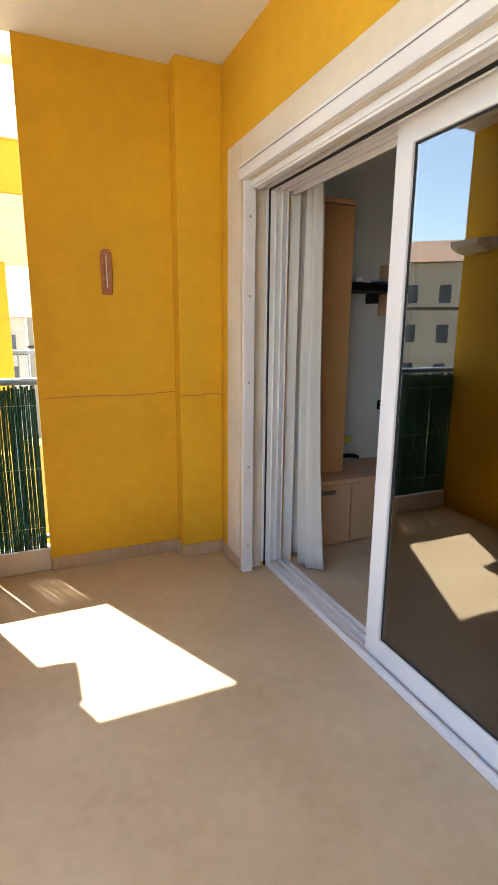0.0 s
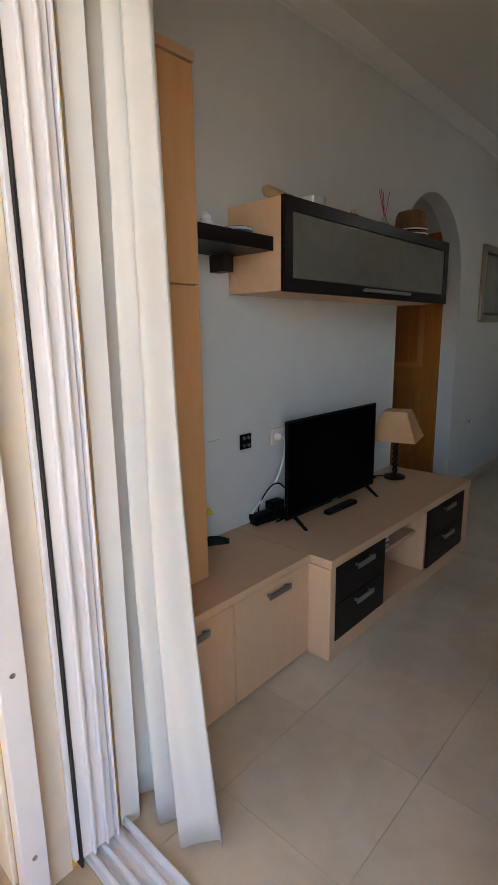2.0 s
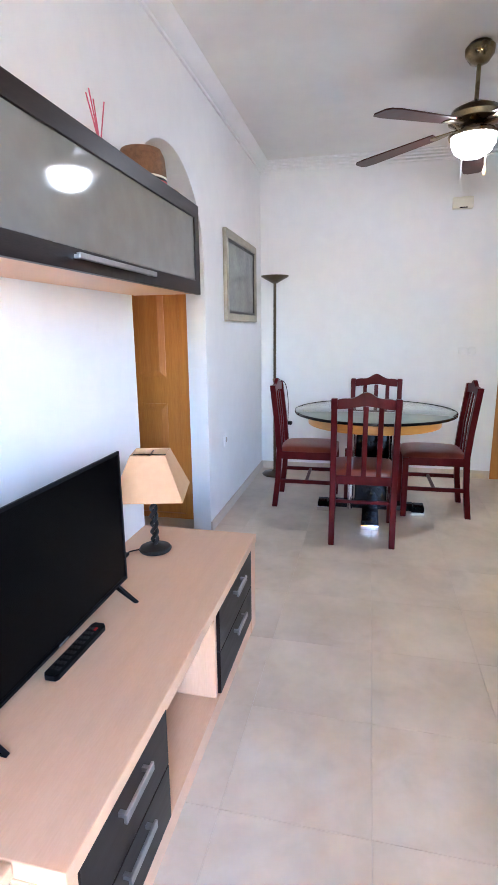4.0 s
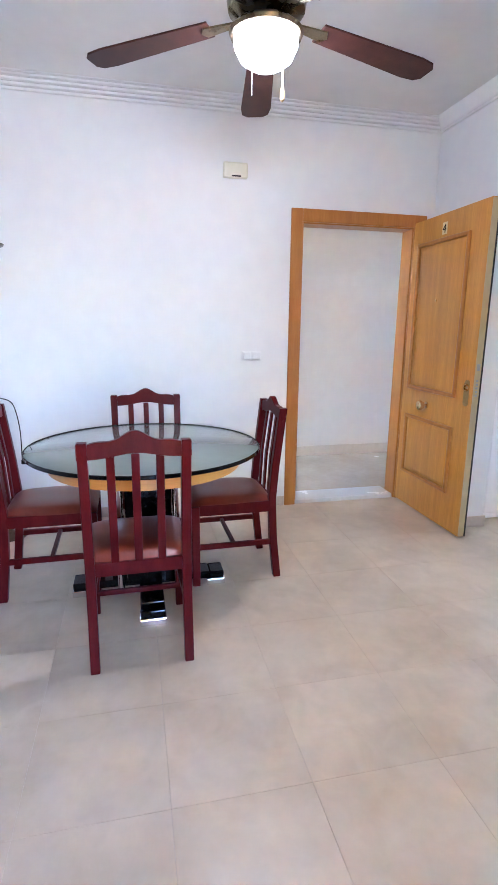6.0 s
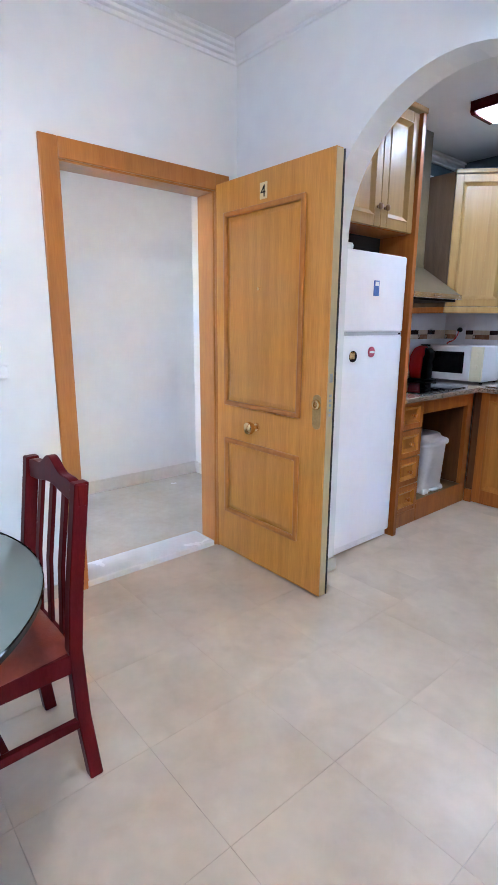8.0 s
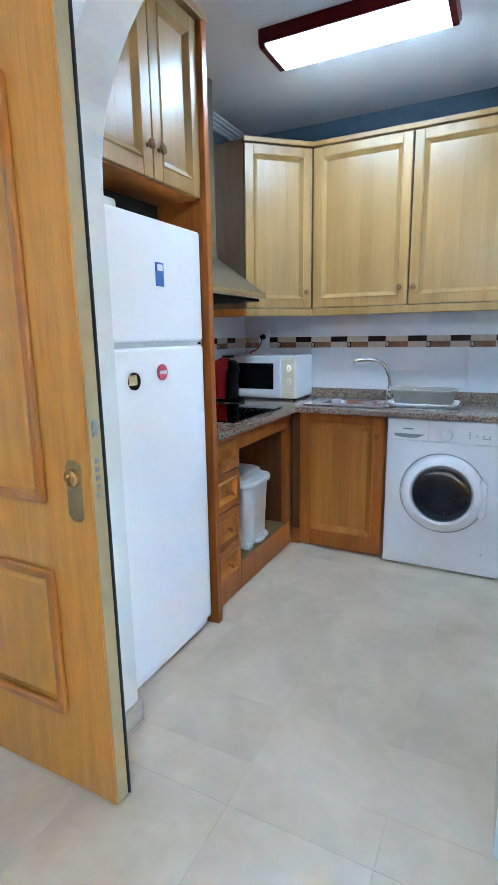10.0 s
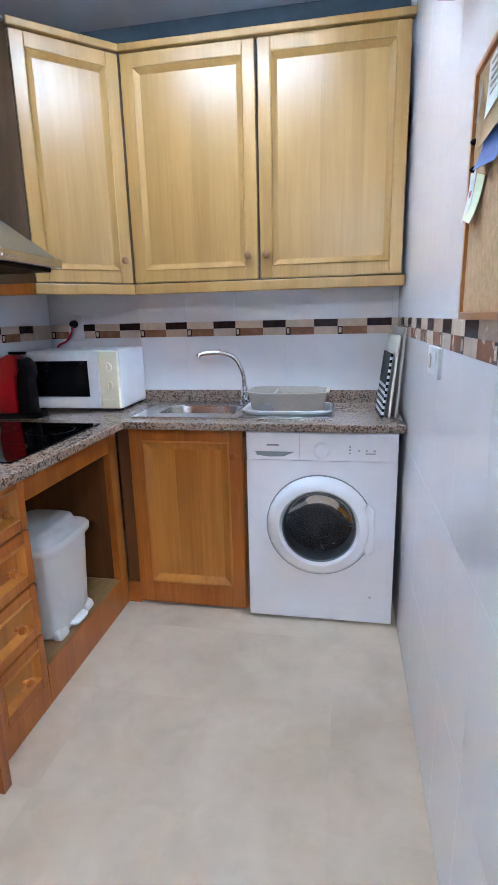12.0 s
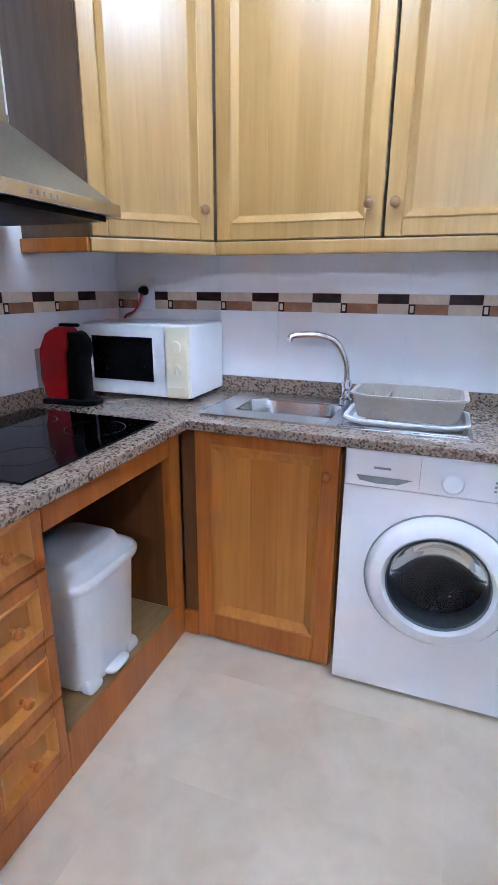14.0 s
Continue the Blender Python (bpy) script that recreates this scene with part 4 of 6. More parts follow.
part("plate", box(2.198, 2.292, YT - 0.013, YT - 0.001, 0.780, 0.858, 0.003), SOCKET, s1)
part("plug", lathe([(0, 0), (0.019, 0), (0.019, 0.012), (0.013, 0.03), (0.006, 0.036), (0, 0.036)], 2.232, YT - 0.010, 0.820, 16, None, pose(0, 0, 0, 90)), ENAMEL, s1, "", True)
part("inlet", lathe([(0, 0), (0.017, 0), (0.017, 0.003), (0, 0.003)], 2.268, YT - 0.0095, 0.820, 16, None, pose(0, 0, 0, 90)), GREYPL, s1)
s2 = thing("data_socket", 2.022, YT, 0.828, "black aerial and data socket plate", "socket")
part("plate", box(1.988, 2.058, YT - 0.010, YT - 0.001, 0.794, 0.862, 0.003), BLACK, s2)
for u, v in ((2.008, 0.845), (2.036, 0.845), (2.008, 0.812), (2.036, 0.812)):
    part("port", lathe([(0, 0), (0.008, 0), (0.008, 0.006), (0.003, 0.006), (0, 0.004)], u, YT - 0.010, v, 12, None, pose(0, 0, 0, 90)), BRUSHED, s2)
s3 = thing("wall_socket", 4.80, YT, 0.548, "white wall socket above the skirting", "socket")
part("plate", box(4.757, 4.843, YT - 0.010, YT - 0.001, 0.505, 0.590, 0.003), WHITEPL, s3)
part("inlet", lathe([(0, 0), (0.019, 0), (0.019, 0.003), (0, 0.003)], 4.80, YT - 0.0095, 0.548, 16, None, pose(0, 0, 0, 90)), GREYPL, s3)
pl = thing("potted_flower", 1.715, 3.1, ZB, "yellow artificial flower with dark leaves", "plant")
part("pot", lathe([(0, 0), (0.028, 0), (0.034, 0.06), (0.031, 0.06), (0.028, 0.055), (0, 0.055)], 1.61, 3.11, ZB + 0.001, 20), BLACK, pl, "", True)
part("stem", pipe([(1.61, 3.11, ZB + 0.055), (1.625, 3.10, ZB + 0.11), (1.652, 3.09, ZB + 0.16)], 0.004, 8), GREEN, pl)
for k in range(2):
    a = -0.2 + k * 2.5
    bm = bmesh.new()
    v = []
    for i in range(7):
        t = i / 6
        w = (0.048 if k == 0 else 0.030) * math.sin(math.pi * min(1, t * 0.97 + 0.03)) ** 0.8
        v.append([bm.verts.new((-0.01 + 0.15 * t, s * w, 0.03 * math.sin(2.4 * t) - 0.02 * abs(s))) for s in (-1, 0, 1)])
    for p, q in zip(v, v[1:]):
        for i in range(2):
            bm.faces.new((p[i], p[i + 1], q[i + 1], q[i]))
    bm.transform(pose(1.625, 3.11, ZB + 0.058, 0, 0, math.degrees(a) - 40))
    lf = part("leaf", bm, GREEN, pl, "dark green leaf", True)
    lf.modifiers.new("thick", "SOLIDIFY").thickness = 0.002
for k in range(22):
    a, b = k * 2.4, 0.25 + 0.075 * k
    part("petal", lathe([(0, -0.006), (0.014, 0), (0, 0.006)], 1.662 + 0.026 * math.sin(b) * math.cos(a), 3.088 + 0.026 * math.sin(b) * math.sin(a), ZB + 0.175 + 0.022 * math.cos(b), 8, None, pose(0, 0, 0, 40 * math.sin(a), 40 * math.cos(a))), FLOWER, pl, "yellow petal")

structure("trim_wall_mark", pipe([(1.799, YT - 0.0005, 0.860), (1.864, YT - 0.0005, 0.862)], 0.0012, 5), GREYPL, "thin scratch in the white wall")

tl = thing("table_lamp", 3.17, 3.04, ZB, "black twisted table lamp with a square tan shade", "table lamp")
part("base", lathe([(0, 0.001), (0.062, 0.001), (0.066, 0.008), (0.06, 0.016), (0.03, 0.022), (0.012, 0.03), (0, 0.03)], 3.17, 3.04, ZB, 30), IRON, tl, "", True)
bm = bmesh.new()
for s in (0, 1):
    pipe([(3.17 + 0.010 * math.cos(i * 0.5 + s * math.pi), 3.04 + 0.010 * math.sin(i * 0.5 + s * math.pi), ZB + 0.028 + 0.0052 * i) for i in range(38)], 0.008, 8, bm)
part("twisted_stem", bm, IRON, tl, "", True)
part("lamp_holder", lathe([(0, 0), (0.014, 0), (0.016, 0.03), (0.02, 0.035), (0.02, 0.06), (0, 0.06)], 3.17, 3.04, ZB + 0.224, 14), IRON, tl)
bm = bmesh.new()
lo, hi, m = 0.135, 0.068, pose(3.17, 3.04, 0, 0, 0, 14)
q = [[bm.verts.new(m @ Vector((sx * r, sy * r, z))) for sx, sy in ((-1, -1), (1, -1), (1, 1), (-1, 1))] for r, z in ((lo, 0.682), (hi, 0.848))]
for k in range(4):
    bm.faces.new((q[0][k], q[0][(k + 1) % 4], q[1][(k + 1) % 4], q[1][k]))
so = part("shade", bm, SHADE, tl, "tan fabric shade").modifiers.new("thick", "SOLIDIFY")
so.thickness = 0.003
bm = pipe([m @ Vector((-hi, 0, 0.838)), m @ Vector((hi, 0, 0.838))], 0.0018, 6)
pipe([m @ Vector((0, -hi, 0.838)), m @ Vector((0, hi, 0.838))], 0.0018, 6, bm)
part("shade_carrier", bm, IRON, tl)
part("cable_switch", box(3.06, 3.10, 3.12, 3.14, ZB + 0.001, ZB + 0.014, 0.004), BLACK, tl)
part("cable", pipe(curve([(3.15, 3.09, ZB + 0.008), (3.12, 3.13, ZB + 0.006), (3.08, 3.13, ZB + 0.006), (3.02, 3.16, ZB + 0.006), (3.0, 3.19, ZB + 0.006)], 20), 0.003, 6), BLACK, tl)

pc = thing("framed_picture", 5.3, YT, 1.37, "grey print in a silver-gilt frame", "picture")
part("picture_frame", frame_bars(4.83, 5.77, 1.372, 1.975, 0.055, "y", YT - 0.03, YT - 0.002, 0.006), SILVERF, pc)
part("inner_frame", frame_bars(4.885, 5.715, 1.427, 1.92, 0.018, "y", YT - 0.022, YT - 0.003, 0.002), IRON, pc)
part("print", box(4.903, 5.697, YT - 0.014, YT - 0.006, 1.445, 1.902), PICTURE, pc, "dim grey print behind glass")

DARKBRONZE = surface("dark_bronze", (0.075, 0.055, 0.032), (0.13, 0.10, 0.06), 14, 0.3, metal=0.9)
fl = thing("floor_lamp", 5.86, 3.03, 0, "antique-brass floor lamp with an uplight bowl", "floor lamp")
part("base", lathe([(0, 0), (0.11, 0), (0.115, 0.012), (0.10, 0.024), (0.03, 0.034), (0.014, 0.05), (0, 0.05)], 5.86, 3.03, 0.001, 30), DARKBRONZE, fl, "", True)
part("pole", pipe([(5.86, 3.03, 0.04), (5.86, 3.03, 1.70)], 0.0125, 12), DARKBRONZE, fl)
part("collar", lathe([(0.012, 0), (0.02, 0.006), (0.02, 0.022), (0.012, 0.028)], 5.86, 3.03, 0.86, 14), BRONZE, fl)
part("bowl", lathe([(0, 0), (0.02, 0.0), (0.045, 0.015), (0.115, 0.052), (0.12, 0.062), (0.112, 0.060), (0.04, 0.024), (0, 0.02)], 5.86, 3.03, 1.695, 30), DARKBRONZE, fl, "", True)
part("cable", pipe(curve([(5.86, 3.005, 0.88), (5.81, 2.93, 0.85), (5.80, 2.90, 0.7), (5.79, 2.90, 0.5)], 24), 0.003, 6), BLACK, fl)
part("foot_switch", box(5.75, 5.80, 2.86, 2.90, 0.49, 0.52, 0.008), BLACK, fl)

# dining table
TX, TY = 5.03, 2.175
dt = thing("dining_table", TX, TY, 0, "round dining table, grey glass top, black and chrome base", "dining table")
part("glass_top", lathe([(0, 0.735), (0.545, 0.735), (0.551, 0.739), (0.551, 0.748), (0.545, 0.752), (0, 0.752)], TX, TY, 0, 96), GREYGLASS, dt, "grey-green glass top", True)
part("dark_edge", lathe([(0.551, 0.7345), (0.5535, 0.737), (0.5535, 0.750), (0.551, 0.7525)], TX, TY, 0, 96), GLOSSBLACK, dt, "black glass edge", True)
part("apron", lathe([(0.0, 0.725), (0.44, 0.725), (0.455, 0.733), (0.455, 0.66), (0.435, 0.655), (0.43, 0.70), (0, 0.70)], TX, TY, 0, 72), OAK_H, dt, "orange-brown wooden apron", True)
part("column", box(TX - 0.11, TX + 0.11, TY - 0.11, TY + 0.11, 0.07, 0.70, 0.008), GLOSSBLACK, dt, "black lacquered column")
for sx, sy in ((1, 1), (1, -1), (-1, 1), (-1, -1)):
    part("chrome_tube", pipe([(TX + sx * 0.14, TY + sy * 0.14, 0.06), (TX + sx * 0.14, TY + sy * 0.14, 0.70)], 0.018, 14), CHROME, dt, "chrome tube", True)
for k in range(4):
    m = pose(TX, TY, 0, 0, 0, 90 * k)
    bm = box(0.0, 0.30, -0.055, 0.055, 0.037, 0.075, 0.006)
    bm.transform(m)
    part("foot_bar", bm, GLOSSBLACK, dt)
    bm = box(0.301, 0.375, -0.055, 0.055, 0.036, 0.072, 0.006)
    bm.transform(m)
    part("foot_cap", bm, GLOSSBLACK, dt)
    bm = box(0.285, 0.380, -0.06, 0.06, 0.0, 0.036, 0.006)
    bm.transform(m)
    part("chrome_foot", bm, CHROME, dt, "chrome foot band")


def dining_chair():
    c = thing("dining_chair", 0, 0, 0, "mahogany-stained dining chair with an oxblood leather seat", "chair", "chairs round the table")

    def bar(p, w, d, bev=0.004):
        """A squared bar through centre points p, w wide across and d deep along the chair."""
        bm = bmesh.new()
        rings = [[bm.verts.new((x + sx * d / 2, y + sy * w / 2, z)) for sx, sy in ((-1, -1), (1, -1), (1, 1), (-1, 1))] for x, y, z in p]
        for a, b in zip(rings, rings[1:]):
            for k in range(4):
                bm.faces.new((a[k], a[(k + 1) % 4], b[(k + 1) % 4], b[k]))
        bm.faces.new(rings[0][::-1])
        bm.faces.new(rings[-1])
        bmesh.ops.recalc_face_normals(bm, faces=bm.faces[:])
        e = [g for g in bm.edges if len(g.link_faces) == 2 and g.calc_face_angle(0) > 0.6]
        bmesh.ops.bevel(bm, geom=e, offset=bev, segments=2, affect="EDGES", profile=0.5)
        return bm

    for s in (-1, 1):
        y = s * 0.182
        part("back_leg", bar([(-0.225, y, 0), (-0.200, y, 0.22), (-0.190, y, 0.44), (-0.205, y, 0.62), (-0.240, y, 0.915)], 0.036, 0.040), MAHOGANY, c)
        part("front_leg", bar([(0.212, s * 0.195, 0), (0.212, s * 0.195, 0.43)], 0.040, 0.040), MAHOGANY, c)
        part("side_rail", box(-0.175, 0.195, y - 0.011 + s * 0.006, y + 0.011 + s * 0.006, 0.375, 0.432, 0.003), MAHOGANY, c)
        part("stretcher", box(-0.19, 0.197, y - 0.010 + s * 0.006, y + 0.010 + s * 0.006, 0.19, 0.218, 0.003), MAHOGANY, c)
    part("front_rail", box(0.200, 0.224, -0.178, 0.178, 0.375, 0.432, 0.003), MAHOGANY, c)
    part("back_rail", box(-0.205, -0.180, -0.165, 0.165, 0.385, 0.44, 0.003), MAHOGANY, c)
    part("cross_stretcher", box(0.0, 0.02, -0.176, 0.176, 0.195, 0.215, 0.003), MAHOGANY, c)
    # crested top rail
    top = [(u / 20 * 0.202, 0.905 + 0.012 * (abs(u) > 17) + 0.042 * math.exp(-((u / 8.5) ** 2)) + 0.006 * math.cos(u / 20 * math.pi * 3)) for u in range(-20, 21)]
    bot = [(u / 20 * 0.202, 0.852 + 0.020 * math.exp(-((u / 9) ** 2))) for u in range(20, -21, -1)]
    part("crest_rail", prism(top + bot, "x", -0.252, -0.226, 0.003), MAHOGANY, c)
    for u in (-0.088, 0.0, 0.088):
        part("slat", bar([(-0.197, u, 0.43), (-0.208, u, 0.64), (-0.237, u, 0.868)], 0.030, 0.012, 0.003), MAHOGANY, c)
    bm = bmesh.new()
    bmesh.ops.create_grid(bm, x_segments=16, y_segments=16, size=1)
    for v in bm.verts:
        u, w = v.co.x, v.co.y
        wide = 0.205 if u > 0 else 0.205 - 0.022 * -u
        puff = max(0, (1 - u ** 4) * (1 - w ** 4)) ** 0.45
        v.co = (0.018 + 0.218 * u * (1 - 0.02 * w * w), wide * w * (1 - 0.02 * u * u), 0.434 + 0.038 * puff)
    g = bmesh.ops.extrude_face_region(bm, geom=bm.faces[:])
    for v in g["geom"]:
        if isinstance(v, bmesh.types.BMVert):
            v.co.z = 0.4325
    bmesh.ops.recalc_face_normals(bm, faces=bm.faces[:])
    part("seat", bm, LEATHER, c, "padded oxblood leather seat", True)
    return c


ch = dining_chair()
copy_thing(ch, pose(5.185, 1.735, 0, 0, 0, 91))
copy_thing(ch, pose(5.195, 2.655, 0, 0, 0, -89))
copy_thing(ch, pose(5.395, 2.155, 0, 0, 0, 180))
ch.matrix_basis = pose(4.61, 2.232, 0, 0, 0, 1.5)

# ceiling fan with its lamp
FX, FY, FZ = 4.50, 1.735, 2.345
cf = thing("ceiling_fan", FX, FY, HR, "antique-brass ceiling fan with dark blades and a lit globe", "ceiling fan")
part("canopy", lathe([(0, 0), (0.055, 0), (0.072, -0.02), (0.07, -0.05), (0.045, -0.085), (0.014, -0.095), (0, -0.095)], FX, FY, HR - 0.001, 30), BRONZE, cf, "", True)
part("down_rod", pipe([(FX, FY, HR - 0.09), (FX, FY, FZ + 0.09)], 0.011, 12), BRONZE, cf)
part("motor_housing", lathe([(0, 0.105), (0.03, 0.10), (0.06, 0.085), (0.115, 0.06), (0.135, 0.03), (0.13, 0.005), (0.09, -0.012), (0.05, -0.02), (0.05, -0.055), (0, -0.055)], FX, FY, FZ, 40), BRONZE, cf, "", True)
part("lamp_collar", lathe([(0.05, -0.03), (0.115, -0.045), (0.128, -0.058), (0.122, -0.07), (0.0, -0.07)], FX, FY, FZ, 36), BRONZE, cf, "", True)
part("lamp_globe", lathe([(0.110, 0), (0.108, -0.03), (0.09, -0.065), (0.055, -0.088), (0, -0.098)], FX, FY, FZ - 0.07, 32), LAMPGLOBE, cf, "lit opal glass globe", True)
for k in range(5):
    m = pose(FX, FY, FZ, 0, 0, -10 + 72 * k)
    bm = prism([(0.10, -0.014), (0.16, -0.022), (0.22, -0.030), (0.235, 0), (0.22, 0.030), (0.16, 0.022), (0.10, 0.014)], "z", -0.004, 0.002, 0.001)
    bm.transform(m @ pose(0, 0, -0.006, -3, 6))
    bl = part("blade_arm", bm, BRONZE, cf, "antique-brass blade arm")
    tip = [(0.20, -0.050), (0.60, -0.068), (0.655, -0.060), (0.675, -0.035), (0.675, 0.035), (0.655, 0.060), (0.60, 0.068), (0.20, 0.050)]
    bm = prism(tip, "z", 0.0, 0.007, 0.002)
    bm.transform(m @ pose(0, 0, -0.004, -3, 6))
    part("blade", bm, FANWOOD, cf, "dark reddish-brown blade")
part("pull_chain", pipe([(FX - 0.05, FY + 0.06, FZ - 0.09), (FX - 0.05, FY + 0.06, FZ - 0.27)], 0.0022, 6), WHITEPL, cf)
part("pull_chain", pipe([(FX + 0.03, FY - 0.07, FZ - 0.09), (FX + 0.03, FY - 0.07, FZ - 0.20)], 0.0016, 6), BRASS, cf)
part("chain_pull", lathe([(0, 0), (0.008, 0.008), (0.009, 0.03), (0.004, 0.048), (0, 0.05)], FX + 0.03, FY - 0.07, FZ - 0.25, 12), PALEWOOD, cf, "wooden pull", True)

# entrance door
ed = thing("entrance_door", 6.07, 0.22, 0, "open oak entrance door with raised panels", "door", "", "structure")
bm = bmesh.new()
for p in ((1.065, 1.147, 0, 2.092), (0.145, 0.235, 0, 2.092)):
    box(XE - 0.018, XE, p[0], p[1], p[2], p[3], 0.004, bm)
box(XE - 0.018, XE, 0.235, 1.065, 2.008, 2.092, 0.004, bm)
part("architrave", bm, OAK_D, ed, "oak architrave")
bm = bmesh.new()
box(XE, XE + 0.14, 1.055, 1.085, 0, 2.03, 0.003, bm)
box(XE, XE + 0.14, 0.215, 0.245, 0, 2.03, 0.003, bm)
box(XE, XE + 0.14, 0.245, 1.055, 2.0, 2.03, 0.003, bm)
part("door_lining", bm, OAK_D, ed)
LX0, LX1, LY0, LY1 = 5.252, 6.068, 0.192, 0.236
lf = part("door_leaf", box(LX0, LX1, LY0, LY1, 0.012, 2.035, 0.002), OAK, ed, "varnished oak leaf")
part("edge_seal", box(LX0 - 0.006, LX0 + 0.006, LY0 - 0.007, LY0 - 0.001, 0.014, 2.03), SEAL, lf, "black seal along the edge")
part("edge_plate", box(LX0 - 0.0025, LX0, LY0 + 0.002, LY1 - 0.002, 0.014, 2.03), surface("olive_painted_edge", (0.38, 0.29, 0.15), (0.46, 0.36, 0.20), 5, 0.35, stretch=(1, 1, 0.4)), lf, "olive-tan metal edge")
part("rebate_strip", box(LX0 + 0.002, LX0 + 0.03, LY1, LY1 + 0.003, 0.014, 2.033, 0.001), OAK, lf)
for v0, v1 in ((0.885, 1.885), (0.255, 0.700)):
    # darker oak moulding, its tone also painting in the shadow line
    part("panel_moulding", frame_bars(5.405, 5.99, v0, v1, 0.028, "y", LY1, LY1 + 0.019, 0.008), OAK_D, lf)
    part("raised_panel", raised_panel(5.436, 5.959, v0 + 0.031, v1 - 0.031, "y", LY1, 1, 0.007, 0.022), OAK, lf)
part("number_plate", box(5.668, 5.718, LY1, LY1 + 0.004, 1.905, 1.978, 0.001), surface("yellowed_plate", (0.72, 0.60, 0.36), (0.78, 0.67, 0.43), 12, 0.4), lf, "cream plate with the number 4")
part("peephole", lathe([(0, 0), (0.009, 0), (0.009, 0.005), (0.004, 0.007), (0, 0.005)], 5.71, LY1 + 0.010, 1.495, 14, None, pose(0, 0, 0, -90)), BRASS, lf)
part("knob_rose", lathe([(0, 0), (0.022, 0), (0.02, 0.008), (0.010, 0.012), (0.009, 0.035), (0, 0.035)], 5.725, LY1, 0.795, 18, None, pose(0, 0, 0, -90)), BRASS, lf, "", True)
part("door_knob", lathe([(0.010, 0.03), (0.026, 0.036), (0.034, 0.052), (0.031, 0.068), (0.014, 0.077), (0, 0.078)], 5.725, LY1, 0.795, 20, None, pose(0, 0, 0, -90)), BRASS, lf, "polished brass knob", True)
plate = [(5.306 + 0.026 * math.cos(a), 0.93 + (0.055 if math.sin(a) > 0 else -0.055) + 0.026 * math.sin(a)) for a in [2 * math.pi * (k + 0.5) / 24 for k in range(24)]]
part("lock_plate", prism(plate, "y", LY1, LY1 + 0.005, 0.001), surface("worn_brass", (0.30, 0.21, 0.09), (0.42, 0.31, 0.15), 14, 0.3, metal=0.9), lf, "oval brass lock plate")
part("lock_cylinder", lathe([(0.024, 0), (0.022, 0.010), (0.014, 0.011), (0.012, 0.004), (0, 0.004)], 5.306, LY1 + 0.005, 0.965, 20, None, pose(0, 0, 0, -90)), BRASS, lf, "", True)
part("strike_latch", box(LX0 - 0.006, LX0 - 0.0025, 0.205, 0.225, 1.07, 1.11, 0.001), BRUSHED, lf)
for k in range(5):
    part("lock_bolt", box(LX0 - 0.005, LX0 - 0.0025, 0.207, 0.222, 0.915 + 0.022 * k, 0.928 + 0.022 * k, 0.001), BRUSHED, lf)
txt = bpy.data.curves.new("door_number", "FONT")
txt.body, txt.size, txt.extrude, txt.align_x = "4", 0.075, 0.0008, "CENTER"
num = new("door_number", txt)
num.matrix_world = pose(5.693, LY1 + 0.0045, 1.914, 90, 0, 180)
dg = bpy.context.evaluated_depsgraph_get()
bm = bmesh.new()
bm.from_mesh(num.evaluated_get(dg).to_mesh())
bm.transform(pose(5.693, LY1 + 0.0052, 1.914, 90, 0, 180))
bpy.data.objects.remove(num)
part("door_number", bm, BLACK, lf, "black figure 4")

bx = thing("alarm_box", XE, 1.53, 2.24, "cream wall-mounted chime box", "chime box")
part("casing", box(XE - 0.045, XE - 0.001, 1.455, 1.612, 2.243, 2.333, 0.008), CREAMPL, bx)
part("grille", box(XE - 0.047, XE - 0.045, 1.50, 1.56, 2.247, 2.255), BLACK, bx)
sw = thing("light_switch", XE, 1.41, 1.115, "white double light switch", "light switch")
part("plate", box(XE - 0.014, XE - 0.001, 1.343, 1.480, 1.085, 1.148, 0.003), WHITEPL, sw)
for y in (1.378, 1.445):
    part("rocker", box(XE - 0.024, XE - 0.014, y - 0.027, y + 0.027, 1.091, 1.142, 0.004), WHITEPL, sw)

# ---- kitchen ----
XF = 5.53   # fronts of the units along the east wall
YF = -1.735  # front of the sink unit
ZT = 0.888  # top of the granite


def knob(parent, p, axis, out, r=0.016):
    m = pose(0, 0, 0, -90 * out) if axis == "y" else pose(0, 0, 0, 0, 90 * out)
    part("knob", lathe([(0, 0), (0.008, 0), (0.007, 0.010), (r, 0.018), (r, 0.026), (0.009, 0.032), (0, 0.033)], *p, 16, None, m), CHERRY if parent.data.materials[0] == CHERRY else KNOBWOOD, parent, "turned wooden knob", True)


